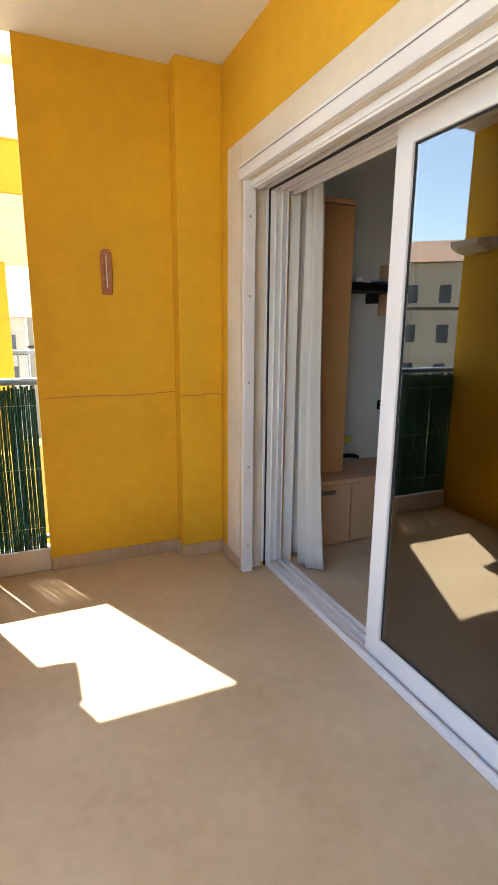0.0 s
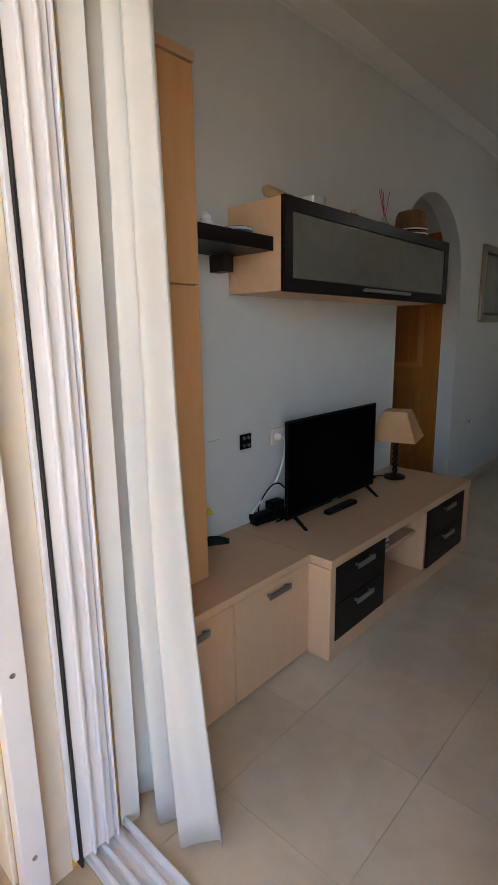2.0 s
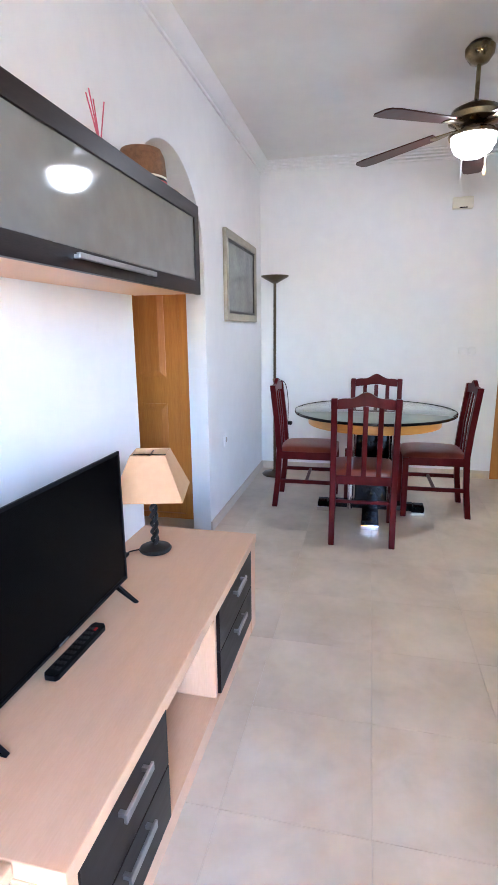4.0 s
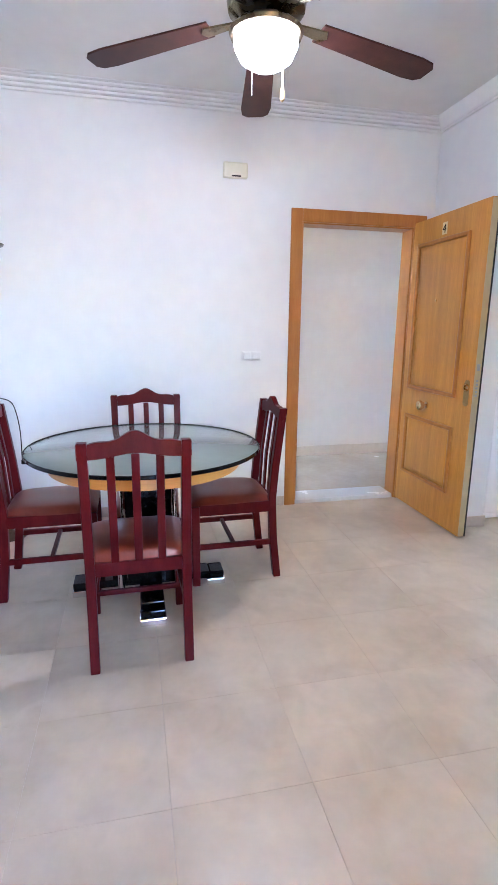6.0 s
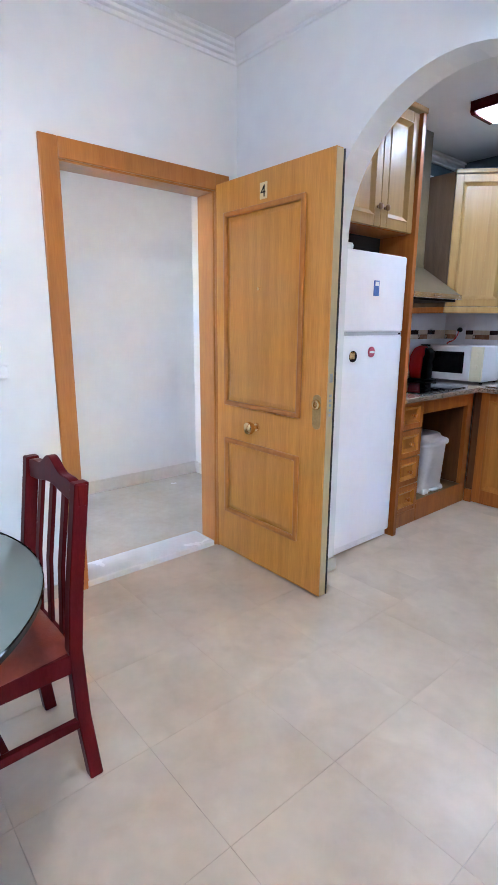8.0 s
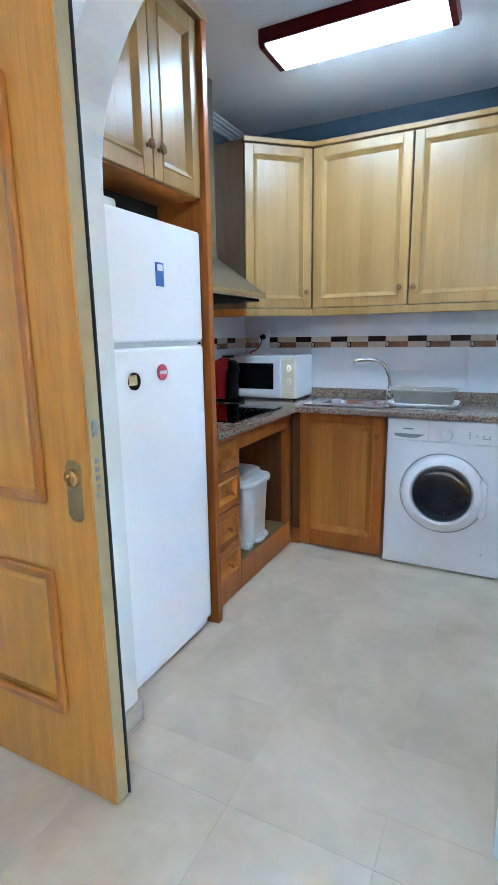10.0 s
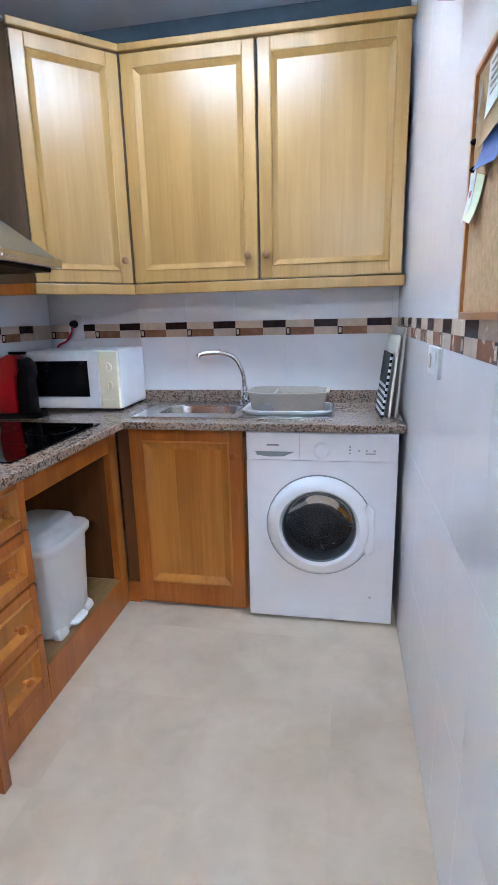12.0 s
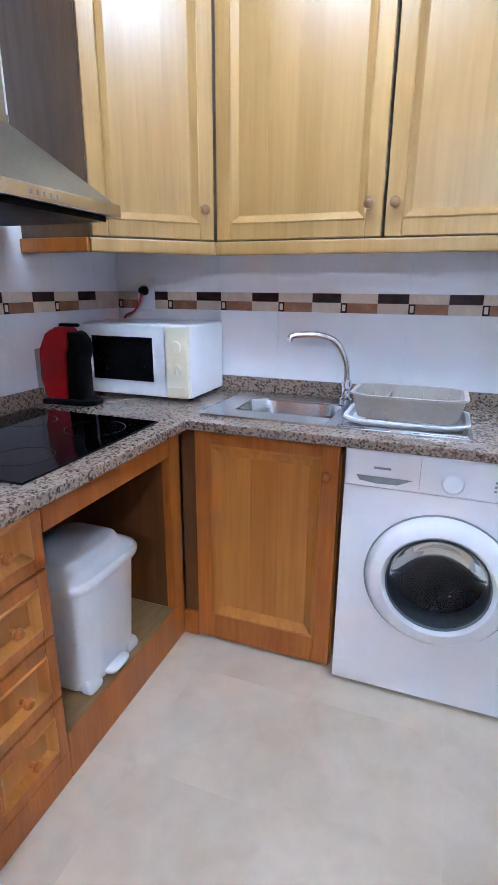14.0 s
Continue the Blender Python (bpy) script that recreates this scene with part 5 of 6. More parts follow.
def panel_door(parent, u0, u1, v0, v1, axis, face, out, wood, rail=0.052, name="cabinet_door", slope=0.030, foot=0.0):
    """A framed door with boards let in and a sloped moulding round them; foot adds to the bottom rail."""
    t = 0.02
    c, e = sorted((face - out * 0.0155, face - out * 0.0195))
    w0 = v0 + rail + foot
    span = (u0 + rail - 0.004, u1 - rail + 0.004, w0 - 0.004, v1 - rail + 0.004)

    def board(p, lo, hi, bevel):
        lo, hi = sorted((lo, hi))
        return box(lo, hi, *p, bevel) if axis == "x" else box(p[0], p[1], lo, hi, p[2], p[3], bevel)

    d = part(name, board(span, c, e, 0), wood, parent)
    for p in ((u0, u0 + rail, v0, v1), (u1 - rail, u1, v0, v1)):
        part("stile", board(p, face, face - out * t, 0.003), wood, d)
    for p in ((u0 + rail, u1 - rail, v0, w0), (u0 + rail, u1 - rail, v1 - rail, v1)):
        part("rail", board(p, face, face - out * t, 0.003), wood, d)
    field = HONEY_B if wood == HONEY else CHERRY_B
    part("moulding", chamfer_ring(u0 + rail - 0.002, u1 - rail + 0.002, w0 - 0.002, v1 - rail + 0.002, slope, axis, face, face - out * 0.015), wood if wood == HONEY else field, d)
    lo, hi = u0 + rail + slope - 0.004, u1 - rail - slope + 0.004
    k = max(1, round((hi - lo) / 0.095))
    for i in range(k):
        p = (lo + (hi - lo) * i / k + 0.0001, lo + (hi - lo) * (i + 1) / k - 0.0001, w0 + slope - 0.004, v1 - rail - slope + 0.004)
        part("panel_board", board(p, face - out * 0.0142, face - out * 0.0157, 0), field, d)
    return d


# wall units on the back wall
YU = -1.98
for a, b, kx in ((4.917, 5.487, 4.96), (4.317, 4.911, 4.88)):
    wu = thing("wall_unit", (a + b) / 2, -2.1, 1.46, "honey-coloured ash wall unit with a panelled door", "wall cabinet", "kitchen wall units")
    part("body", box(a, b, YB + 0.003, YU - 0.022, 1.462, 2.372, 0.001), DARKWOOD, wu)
    d = panel_door(wu, a + 0.002, b - 0.002, 1.464, 2.370, "y", YU, 1, HONEY)
    knob(d, (kx, YU, 1.56), "y", 1)
cw = thing("corner_wall_unit", 5.8, -2.0, 1.46, "honey-coloured ash corner wall unit with a slanted door", "wall cabinet", "kitchen wall units")
P, Q = Vector((5.49, -1.98)), Vector((5.80, -1.69))
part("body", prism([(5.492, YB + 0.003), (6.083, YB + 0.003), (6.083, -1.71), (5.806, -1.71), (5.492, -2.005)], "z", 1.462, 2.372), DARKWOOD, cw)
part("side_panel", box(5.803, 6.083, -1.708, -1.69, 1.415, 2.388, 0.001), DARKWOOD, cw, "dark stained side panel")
W = (Q - P).length
turn = math.degrees(math.atan2(Q.y - P.y, Q.x - P.x))
m = pose(P.x, P.y, 0, 0, 0, turn)
before = set(bpy.data.objects)
d = panel_door(cw, 0.004, W - 0.004, 1.464, 2.370, "y", 0.0, 1, HONEY)
knob(d, (0.042, 0.0, 1.56), "y", 1)
for o in set(bpy.data.objects) - before:
    if o.type == "MESH":
        o.data.transform(m)
# cornice and pelmet strips
tr = thing("wall_unit_trim", 5.0, -2.0, 1.42, "honey-coloured cornice and pelmet along the wall units", "trim")
for z0, z1, o in ((2.373, 2.402, 0.016), (1.415, 1.460, 0.004)):
    part("straight_strip", box(4.305, 5.49, YU - 0.03, YU + o, z0, z1, 0.005), HONEY, tr)
    bm = box(0.0, W + 0.004, -0.03, o, z0, z1, 0.005)
    bm.transform(m)
    part("slanted_strip", bm, HONEY, tr)
part("side_strip", box(5.805, 6.083, -1.689, -1.676, 1.415, 1.460, 0.003), CHERRY, tr)

# cooker hood
HOODM = surface("dull_steel", (0.20, 0.185, 0.14), (0.28, 0.26, 0.20), 8, 0.34, metal=0.85)
hd = thing("cooker_hood", 5.83, -1.31, 1.44, "brushed-steel pyramid cooker hood with a duct cover", "cooker hood")
bm = bmesh.new()
rings = [[bm.verts.new(p) for p in ((x, y0, z), (x, y1, z), (6.083, y1, z), (6.083, y0, z))] for x, y0, y1, z in ((5.645, -1.62, -1.02, 1.505), (5.645, -1.62, -1.02, 1.535), (5.84, -1.43, -1.19, 1.72), (5.84, -1.43, -1.19, 1.74))]
for a, b in zip(rings, rings[1:]):
    for k in range(4):
        bm.faces.new((a[k], a[(k + 1) % 4], b[(k + 1) % 4], b[k]))
bm.faces.new(rings[0][::-1])
bm.faces.new(rings[-1])
bmesh.ops.recalc_face_normals(bm, faces=bm.faces[:])
part("canopy", bm, HOODM, hd)
part("rim", box(5.637, 5.645, -1.625, -1.015, 1.502, 1.538, 0.003), STEEL, hd, "bright steel rim")
part("duct_cover", box(5.842, 6.083, -1.428, -1.192, 1.74, HK - 0.001, 0.003), HOODM, hd)
part("filter", box(5.66, 6.05, -1.58, -1.04, 1.488, 1.504, 0.002), BLACK, hd, "dark grease filter")
for k in range(5):
    part("button", box(5.633, 5.637, -1.36 + 0.022 * k, -1.345 + 0.022 * k, 1.515, 1.525), STEEL, hd)

# refrigerator in its housing
rf = thing("refrigerator", 5.78, -0.40, 0, "white two-door refrigerator with magnets", "refrigerator")
part("cabinet", box(5.55, 6.07, -0.682, -0.125, 0.03, 1.695, 0.006), ENAMEL, rf)
fz = part("freezer_door", box(5.487, 5.547, -0.684, -0.123, 1.287, 1.702, 0.012, None, 3), ENAMEL, rf)
ld = part("fridge_door", box(5.487, 5.547, -0.684, -0.123, 0.055, 1.268, 0.012, None, 3), ENAMEL, rf)
part("grip_strip", box(5.495, 5.547, -0.682, -0.125, 1.268, 1.287), PALEGREY, rf, "grey grip strip")
part("kick_plate", box(5.51, 5.55, -0.68, -0.127, 0.012, 0.05, 0.003), ENAMEL, rf)
part("badge", box(5.484, 5.487, -0.66, -0.64, 1.272, 1.281), BLACK, rf)
for y in (-0.64, -0.17):
    part("adjustable_foot", lathe([(0, 0), (0.02, 0), (0.02, 0.02), (0.012, 0.03), (0, 0.03)], 5.60, y, 0.0, 12), BLACK, rf)
mg = part("picture_magnet", box(5.4825, 5.487, -0.427, -0.382, 1.478, 1.558, 0.001), BLUE, fz, "blue and white picture magnet")
part("magnet_field", box(5.4815, 5.4825, -0.42, -0.39, 1.53, 1.552), PAPER, fz)
part("round_magnet", lathe([(0, 0), (0.029, 0), (0.029, 0.005), (0.026, 0.007), (0, 0.007)], 5.487, -0.392, 1.178, 24, None, pose(0, 0, 0, 0, -90)), PINKRED, ld, "round red magnet")
part("magnet_stripe", box(5.4785, 5.480, -0.413, -0.371, 1.172, 1.184), PAPER, ld)
part("figure_magnet", lathe([(0, 0), (0.030, 0), (0.030, 0.006), (0, 0.007)], 5.487, -0.232, 1.158, 18, None, pose(0, 0, 0, 0, -90)), BLACK, ld, "dark round magnet")
part("magnet_relief", box(5.472, 5.480, -0.236, -0.196, 1.145, 1.182, 0.006), BRASS, ld, "golden relief")
rh = thing("refrigerator_housing", 5.78, -0.72, 0, "reddish wooden side panel and top unit round the refrigerator", "cabinet")
part("side_panel", box(5.468, 6.083, -0.742, -0.708, 0.0, 2.46, 0.002), CHERRY, rh)
part("top_unit", box(5.512, 6.083, -0.706, -0.075, 1.825, 2.435, 0.001), CHERRY, rh)
# dark sheet added in place of the shade above the refrigerator
part("gap_back", box(5.70, 5.72, -0.706, -0.075, 1.70, 1.825), GAPSHADE, rh)
d1 = panel_door(rh, -0.704, -0.408, 1.828, 2.432, "x", 5.488, -1, HONEY)
knob(d1, (5.488, -0.438, 1.925), "x", -1)
d2 = panel_door(rh, -0.404, -0.080, 1.828, 2.432, "x", 5.488, -1, HONEY)
knob(d2, (5.488, -0.375, 1.925), "x", -1)
part("cornice", box(5.462, 6.083, -0.748, -0.075, 2.436, 2.466, 0.006), HONEY, rh)
cb = thing("folded_cloth", 5.6, -0.2, 1.703, "folded cloth on the refrigerator", "cloth")
bm = box(5.54, 5.68, -0.27, -0.13, 1.703, 1.745, 0.015, None, 3)
part("cloth", bm, PAPER, cb, "", True)

# drawer unit and the open bay beside it
du = thing("drawer_unit", 5.8, -0.91, 0, "reddish wooden base unit with four small drawers", "drawer unit")
part("body", box(5.553, 6.083, -1.058, -0.744, 0.0, 0.853, 0.001), CHERRY, du)
part("stile", box(XF, 5.552, -0.795, -0.744, 0.0, 0.853, 0.002), CHERRY, du)
part("foot_plinth", box(XF, 5.552, -1.058, -0.796, 0.0, 0.094, 0.002), CHERRY, du)
for k in range(4):
    z0 = 0.098 + 0.190 * k
    dr = panel_door(du, -1.055, -0.799, z0, z0 + 0.182, "x", XF - 0.002, -1, CHERRY, 0.036, "drawer_front", 0.026)
    knob(dr, (XF - 0.002, -0.928, z0 + 0.091), "x", -1, 0.014)
ob_ = thing("open_base_bay", 5.8, -1.36, 0, "open reddish wooden bay under the hob", "base cabinet")
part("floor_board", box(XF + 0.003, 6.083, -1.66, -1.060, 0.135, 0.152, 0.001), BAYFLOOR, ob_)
part("plinth", box(XF, XF + 0.02, -1.735, -1.060, 0.0, 0.150, 0.002), CHERRY, ob_)
part("top_rail", box(XF, XF + 0.022, -1.66, -1.060, 0.752, 0.853, 0.002), CHERRY, ob_)
part("corner_post", box(XF, XF + 0.03, -1.735, -1.66, 0.151, 0.853, 0.002), CHERRY, ob_)
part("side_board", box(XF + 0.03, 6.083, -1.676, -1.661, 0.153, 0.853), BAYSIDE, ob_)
part("back_board", box(6.06, 6.083, -1.66, -1.060, 0.153, 0.853), BAYSHADE, ob_)
part("hob_underside", box(5.56, 6.0, -1.62, -1.1, 0.80, 0.852), BLACK, ob_)

wb = thing("pedal_bin", 5.655, -1.30, 0.152, "white plastic pedal bin with a stepped lid", "waste bin")


def rounded_stack(levels, cx, cy, n=44, power=5.0):
    """Rounded squares stacked up: (half depth, half width, height, shift back) from bottom to top, closed at both ends."""
    bm, rings = bmesh.new(), []
    for hx, hy, z, back in levels:
        ring = []
        for k in range(n):
            a = 2 * math.pi * (k + 0.5) / n
            c, q = math.cos(a), math.sin(a)
            r = (abs(c) ** power + abs(q) ** power) ** (-1 / power)
            ring.append(bm.verts.new((cx + back + hx * r * c, cy + hy * r * q, z)))
        rings.append(ring)
    for a, b in zip(rings, rings[1:]):
        for k in range(n):
            bm.faces.new((a[k], a[(k + 1) % n], b[(k + 1) % n], b[k]))
    bm.faces.new(rings[0][::-1])
    bm.faces.new(rings[-1])
    bmesh.ops.recalc_face_normals(bm, faces=bm.faces[:])
    return bm


BX, BY = 5.668, -1.32
part("bucket", rounded_stack([(0.100, 0.130, 0.153, 0), (0.106, 0.136, 0.160, 0), (0.122, 0.153, 0.500, 0), (0.118, 0.149, 0.503, 0)], BX, BY), WHITEPL, wb, "", True)
part("lid", rounded_stack([(0.124, 0.156, 0.497, 0), (0.134, 0.167, 0.497, 0), (0.137, 0.170, 0.504, 0), (0.136, 0.169, 0.520, 0), (0.130, 0.162, 0.530, 0), (0.112, 0.143, 0.538, 0.010), (0.106, 0.135, 0.546, 0.018), (0.100, 0.129, 0.565, 0.022), (0.088, 0.116, 0.572, 0.024)], BX, BY), WHITEPL, wb, "", True)
part("front_foot", rounded_stack([(0.020, 0.030, 0.153, 0), (0.022, 0.032, 0.160, 0), (0.020, 0.030, 0.178, 0.004), (0.012, 0.022, 0.190, 0.010)], BX - 0.096, BY + 0.098), WHITEPL, wb, "", True)
part("front_foot", rounded_stack([(0.020, 0.030, 0.153, 0), (0.022, 0.032, 0.160, 0), (0.020, 0.030, 0.178, 0.004), (0.012, 0.022, 0.190, 0.010)], BX - 0.096, BY - 0.098), WHITEPL, wb, "", True)
part("pedal", rounded_stack([(0.026, 0.046, 0.166, 0), (0.029, 0.050, 0.170, 0), (0.029, 0.050, 0.176, 0), (0.025, 0.046, 0.180, 0.002)], BX - 0.112, BY, 32, 3.0), WHITEPL, wb, "", True)

# sink unit
su = thing("sink_unit", 5.22, -1.98, 0, "reddish wooden sink cabinet with a panelled door", "base cabinet")
part("body", box(4.957, 5.528, YB + 0.003, YF - 0.024, 0.0, 0.800, 0.001), CHERRY, su)
d = panel_door(su, 4.96, 5.468, 0.010, 0.850, "y", YF + 0.002, 1, CHERRY, 0.060, "cabinet_door", 0.042, 0.045)
knob(d, (4.998, YF + 0.002, 0.735), "y", 1)
part("filler", box(5.471, 5.528, YF - 0.022, YF - 0.012, 0.10, 0.850, 0.002), BAYSIDE, su, "recessed brown filler strip, colour darkened for shade")
part("filler_foot", box(5.471, 5.528, YF - 0.022, YF + 0.002, 0.0, 0.098, 0.002), CHERRY, su)

# granite worktop with its upstand
wt = thing("worktop", 5.3, -1.9, 0.856, "speckled brown granite worktop with an upstand", "worktop")
YE, XG = -1.66, 5.458
SX0, SX1, SY0, SY1 = 5.005, 5.375, -2.07, -1.83
bm = bmesh.new()
gx, gy = (4.305, SX0, SX1, XG, 6.083), (YB + 0.003, SY0, SY1, YE, -0.744)
top = {(i, j): bm.verts.new((x, y, ZT)) for i, x in enumerate(gx) for j, y in enumerate(gy)}
for i in range(4):
    for j in range(4):
        if not (i < 3 and j == 3) and (i, j) != (1, 1):
            bm.faces.new((top[i, j], top[i + 1, j], top[i + 1, j + 1], top[i, j + 1]))
bmesh.ops.delete(bm, geom=[v for v in bm.verts if not v.link_faces], context="VERTS")
low = bmesh.ops.extrude_face_region(bm, geom=bm.faces[:])
for v in low["geom"]:
    if isinstance(v, bmesh.types.BMVert):
        v.co.z = 0.856
bmesh.ops.recalc_face_normals(bm, faces=bm.faces[:])
rim = [g for g in bm.edges if len(g.link_faces) == 2 and g.calc_face_angle(0) > 0.5]
bmesh.ops.bevel(bm, geom=rim, offset=0.004, segments=2, affect="EDGES", profile=0.5)
part("slab", bm, GRANITE, wt)
part("upstand", box(4.305, 6.083, YB + 0.003, YB + 0.02, ZT, ZT + 0.058, 0.002), GRANITE, wt)
part("upstand", box(6.066, 6.083, YB + 0.021, -0.744, ZT, ZT + 0.058, 0.002), GRANITE, wt)

sk = thing("sink", 5.03, -1.95, ZT, "stainless-steel sink with a draining board", "sink")
bm = bmesh.new()
for p in ((4.585, SX0 + 0.012, -2.155, -1.745), (SX1 - 0.012, 5.455, -2.155, -1.745), (SX0 + 0.012, SX1 - 0.012, -2.155, SY0 + 0.012), (SX0 + 0.012, SX1 - 0.012, SY1 - 0.012, -1.745)):
    box(*p, ZT, ZT + 0.007, 0.0015, bm)
part("rim", bm, STEEL, sk)
part("raised_edge", box(4.60, 4.98, -1.765, -1.755, ZT + 0.007, ZT + 0.012, 0.002), STEEL, sk)
bm = bmesh.new()
rings = []
for s, z in ((1.0, ZT + 0.007), (0.97, ZT - 0.004), (0.93, ZT - 0.13), (0.80, ZT - 0.15), (0.0, 0)):
    if s:
        rings.append([bm.verts.new(((SX0 + SX1) / 2 + s * 0.178 * max(-1, min(1, 1.18 * math.cos(a))), (SY0 + SY1) / 2 + s * 0.113 * max(-1, min(1, 1.18 * math.sin(a))), z)) for a in [2 * math.pi * (k + 0.5) / 40 for k in range(40)]])
for a, b in zip(rings, rings[1:]):
    for k in range(40):
        bm.faces.new((a[k], a[(k + 1) % 40], b[(k + 1) % 40], b[k]))
bm.faces.new(rings[-1])
part("bowl", bm, STEEL, sk, "", True)
for k in range(9):
    part("drain_rib", box(4.66, 4.96, -2.10 + 0.035 * k, -2.088 + 0.035 * k, ZT + 0.007, ZT + 0.011, 0.002), STEEL, sk)
part("drain", lathe([(0, 0), (0.035, 0), (0.035, 0.004), (0, 0.003)], (SX0 + SX1) / 2, (SY0 + SY1) / 2, ZT - 0.151, 20), CHROME, sk)
tp = thing("kitchen_tap", 5.02, -2.12, ZT, "chrome swan-neck kitchen tap", "tap")
part("body", lathe([(0, 0), (0.026, 0), (0.026, 0.01), (0.02, 0.016), (0.019, 0.075), (0.014, 0.085), (0, 0.085)], 5.02, -2.12, ZT + 0.007, 20), CHROME, tp, "", True)
part("spout", pipe(curve([(5.02, -2.12, ZT + 0.08), (5.025, -2.115, 1.04), (5.06, -2.10, 1.115), (5.12, -2.08, 1.142), (5.19, -2.06, 1.142), (5.222, -2.05, 1.135), (5.226, -2.048, 1.118)], 42), 0.011, 12), CHROME, tp, "", True)
part("lever", pipe([(5.02, -2.105, ZT + 0.055), (5.005, -2.05, ZT + 0.075)], 0.007, 10), CHROME, tp, "", True)
dr = thing("dish_rack", 4.78, -1.92, ZT, "taupe plastic dish drainer on its tray", "dish drainer")


def tray(name, x0, x1, y0, y1, z0, z1, flare, mt, wall=0.006):
    bm = bmesh.new()
    def ring(g, z):
        return [bm.verts.new(((x0 + x1) / 2 + ((x1 - x0) / 2 + g) * max(-1, min(1, 1.2 * math.cos(a))), (y0 + y1) / 2 + ((y1 - y0) / 2 + g) * max(-1, min(1, 1.2 * math.sin(a))), z)) for a in [2 * math.pi * (k + 0.5) / 36 for k in range(36)]]
    rr = [ring(-flare, z0), ring(0, z1 - 0.008), ring(0.008, z1 - 0.006), ring(0.008, z1), ring(-wall, z1), ring(-flare - wall, z0 + wall)]
    for a, b in zip(rr, rr[1:]):
        for k in range(36):
            bm.faces.new((a[k], a[(k + 1) % 36], b[(k + 1) % 36], b[k]))
    bm.faces.new(rr[0][::-1])
    bm.faces.new(rr[-1])
    bmesh.ops.recalc_face_normals(bm, faces=bm.faces[:])
    return part(name, bm, mt, dr, "", True)


tray("drip_tray", 4.60, 4.965, -2.03, -1.765, ZT + 0.012, ZT + 0.032, 0.01, WHITEPL)
tray("basket", 4.612, 4.95, -2.01, -1.785, ZT + 0.028, ZT + 0.105, 0.016, GREYPL)
for k in range(7):
    part("plate_peg", pipe([(4.66 + 0.04 * k, -1.98, ZT + 0.035), (4.66 + 0.04 * k, -1.98, ZT + 0.085)], 0.003, 6), GREYPL, dr)
part("divider", prism([(-1.985, ZT + 0.036), (-1.81, ZT + 0.036), (-1.803, ZT + 0.092), (-1.992, ZT + 0.092)], "x", 4.838, 4.846, 0.001), GREYPL, dr)
part("cutlery_arch", prism([(4.86 + 0.035 * math.cos(a), ZT + 0.034 + 0.03 * math.sin(a)) for a in [math.pi * k / 10 for k in range(11)]], "y", -1.774, -1.768), BRUSHED, dr, "steel arch at the front")

wm = thing("washing_machine", 4.63, -1.95, 0, "white front-loading washing machine", "washing machine")
bm = bmesh.new()
box(4.327, 4.345, -2.20, -1.707, 0.012, 0.852, 0.003, bm)
box(4.920, 4.938, -2.20, -1.707, 0.012, 0.852, 0.003, bm)
box(4.346, 4.919, -2.20, -1.707, 0.834, 0.852, 0.002, bm)
box(4.346, 4.919, -2.20, -1.707, 0.012, 0.03, 0.002, bm)
box(4.346, 4.919, -2.20, -2.18, 0.031, 0.833, 0, bm)
part("cabinet", bm, ENAMEL, wm)


def holed_plate(x0, x1, z0, z1, cx, cz, r, ya, yb):
    """An upright plate with a round hole."""
    bm, out = bmesh.new(), []
    turns = sorted([2 * math.pi * k / 64 for k in range(64)] + [math.atan2(z - cz, x - cx) % (2 * math.pi) for x in (x0, x1) for z in (z0, z1)])
    for a in turns:
        c, s = math.cos(a), math.sin(a)
        far = min(((x1 if c > 0 else x0) - cx) / c if abs(c) > 1e-6 else 9, ((z1 if s > 0 else z0) - cz) / s if abs(s) > 1e-6 else 9)
        out.append([bm.verts.new((cx + d * c, y, cz + d * s)) for d, y in ((r, ya), (far, ya), (far, yb), (r, yb))])
    for p, q in zip(out, out[1:] + out[:1]):
        for k in range(4):
            bm.faces.new((p[k], p[(k + 1) % 4], q[(k + 1) % 4], q[k]))
    bmesh.ops.recalc_face_normals(bm, faces=bm.faces[:])
    return bm


part("front_panel", holed_plate(4.329, 4.936, 0.016, 0.7305, 4.635, 0.452, 0.150, -1.706, -1.692), ENAMEL, wm)
cp = part("control_panel", box(4.329, 4.936, -1.706, -1.688, 0.732, 0.850, 0.006), ENAMEL, wm)
dw = part("drawer_grip", prism([(4.735, 0.768), (4.90, 0.768), (4.89, 0.752), (4.84, 0.746), (4.78, 0.748)], "y", -1.692, -1.6865, 0.001), GREYB, cp, "grey recessed drawer grip")
part("maker_bar", box(4.80, 4.85, -1.6885, -1.6872, 0.792, 0.799), GREYB, cp)
part("programme_dial", lathe([(0, 0), (0.032, 0), (0.031, 0.012), (0.026, 0.02), (0.0, 0.021)], 4.627, -1.688, 0.778, 28, None, pose(0, 0, 0, -90)), ENAMEL, cp, "", True)
for k in range(3):
    part("lamp_mark", box(4.512, 4.518, -1.6885, -1.687, 0.764 + 0.013 * k, 0.770 + 0.013 * k), GREYB, cp)
for k in range(3):
    part("button", lathe([(0, 0), (0.005, 0), (0.005, 0.002), (0, 0.002)], 4.420 + 0.030 * k, -1.688, 0.778, 10, None, pose(0, 0, 0, -90)), PALEGREY, cp)
part("print_line", box(4.415, 4.455, -1.6885, -1.6872, 0.763, 0.769), PALEGREY, cp)
part("panel_seam", box(4.716, 4.718, -1.6885, -1.6875, 0.742, 0.842), PALEGREY, cp)
WX, WZ = 4.635, 0.452
DOORGLASS = pane_glass("door_glass", (0.42, 0.41, 0.43), 1.30)
turnf = pose(0, 0, 0, -90)
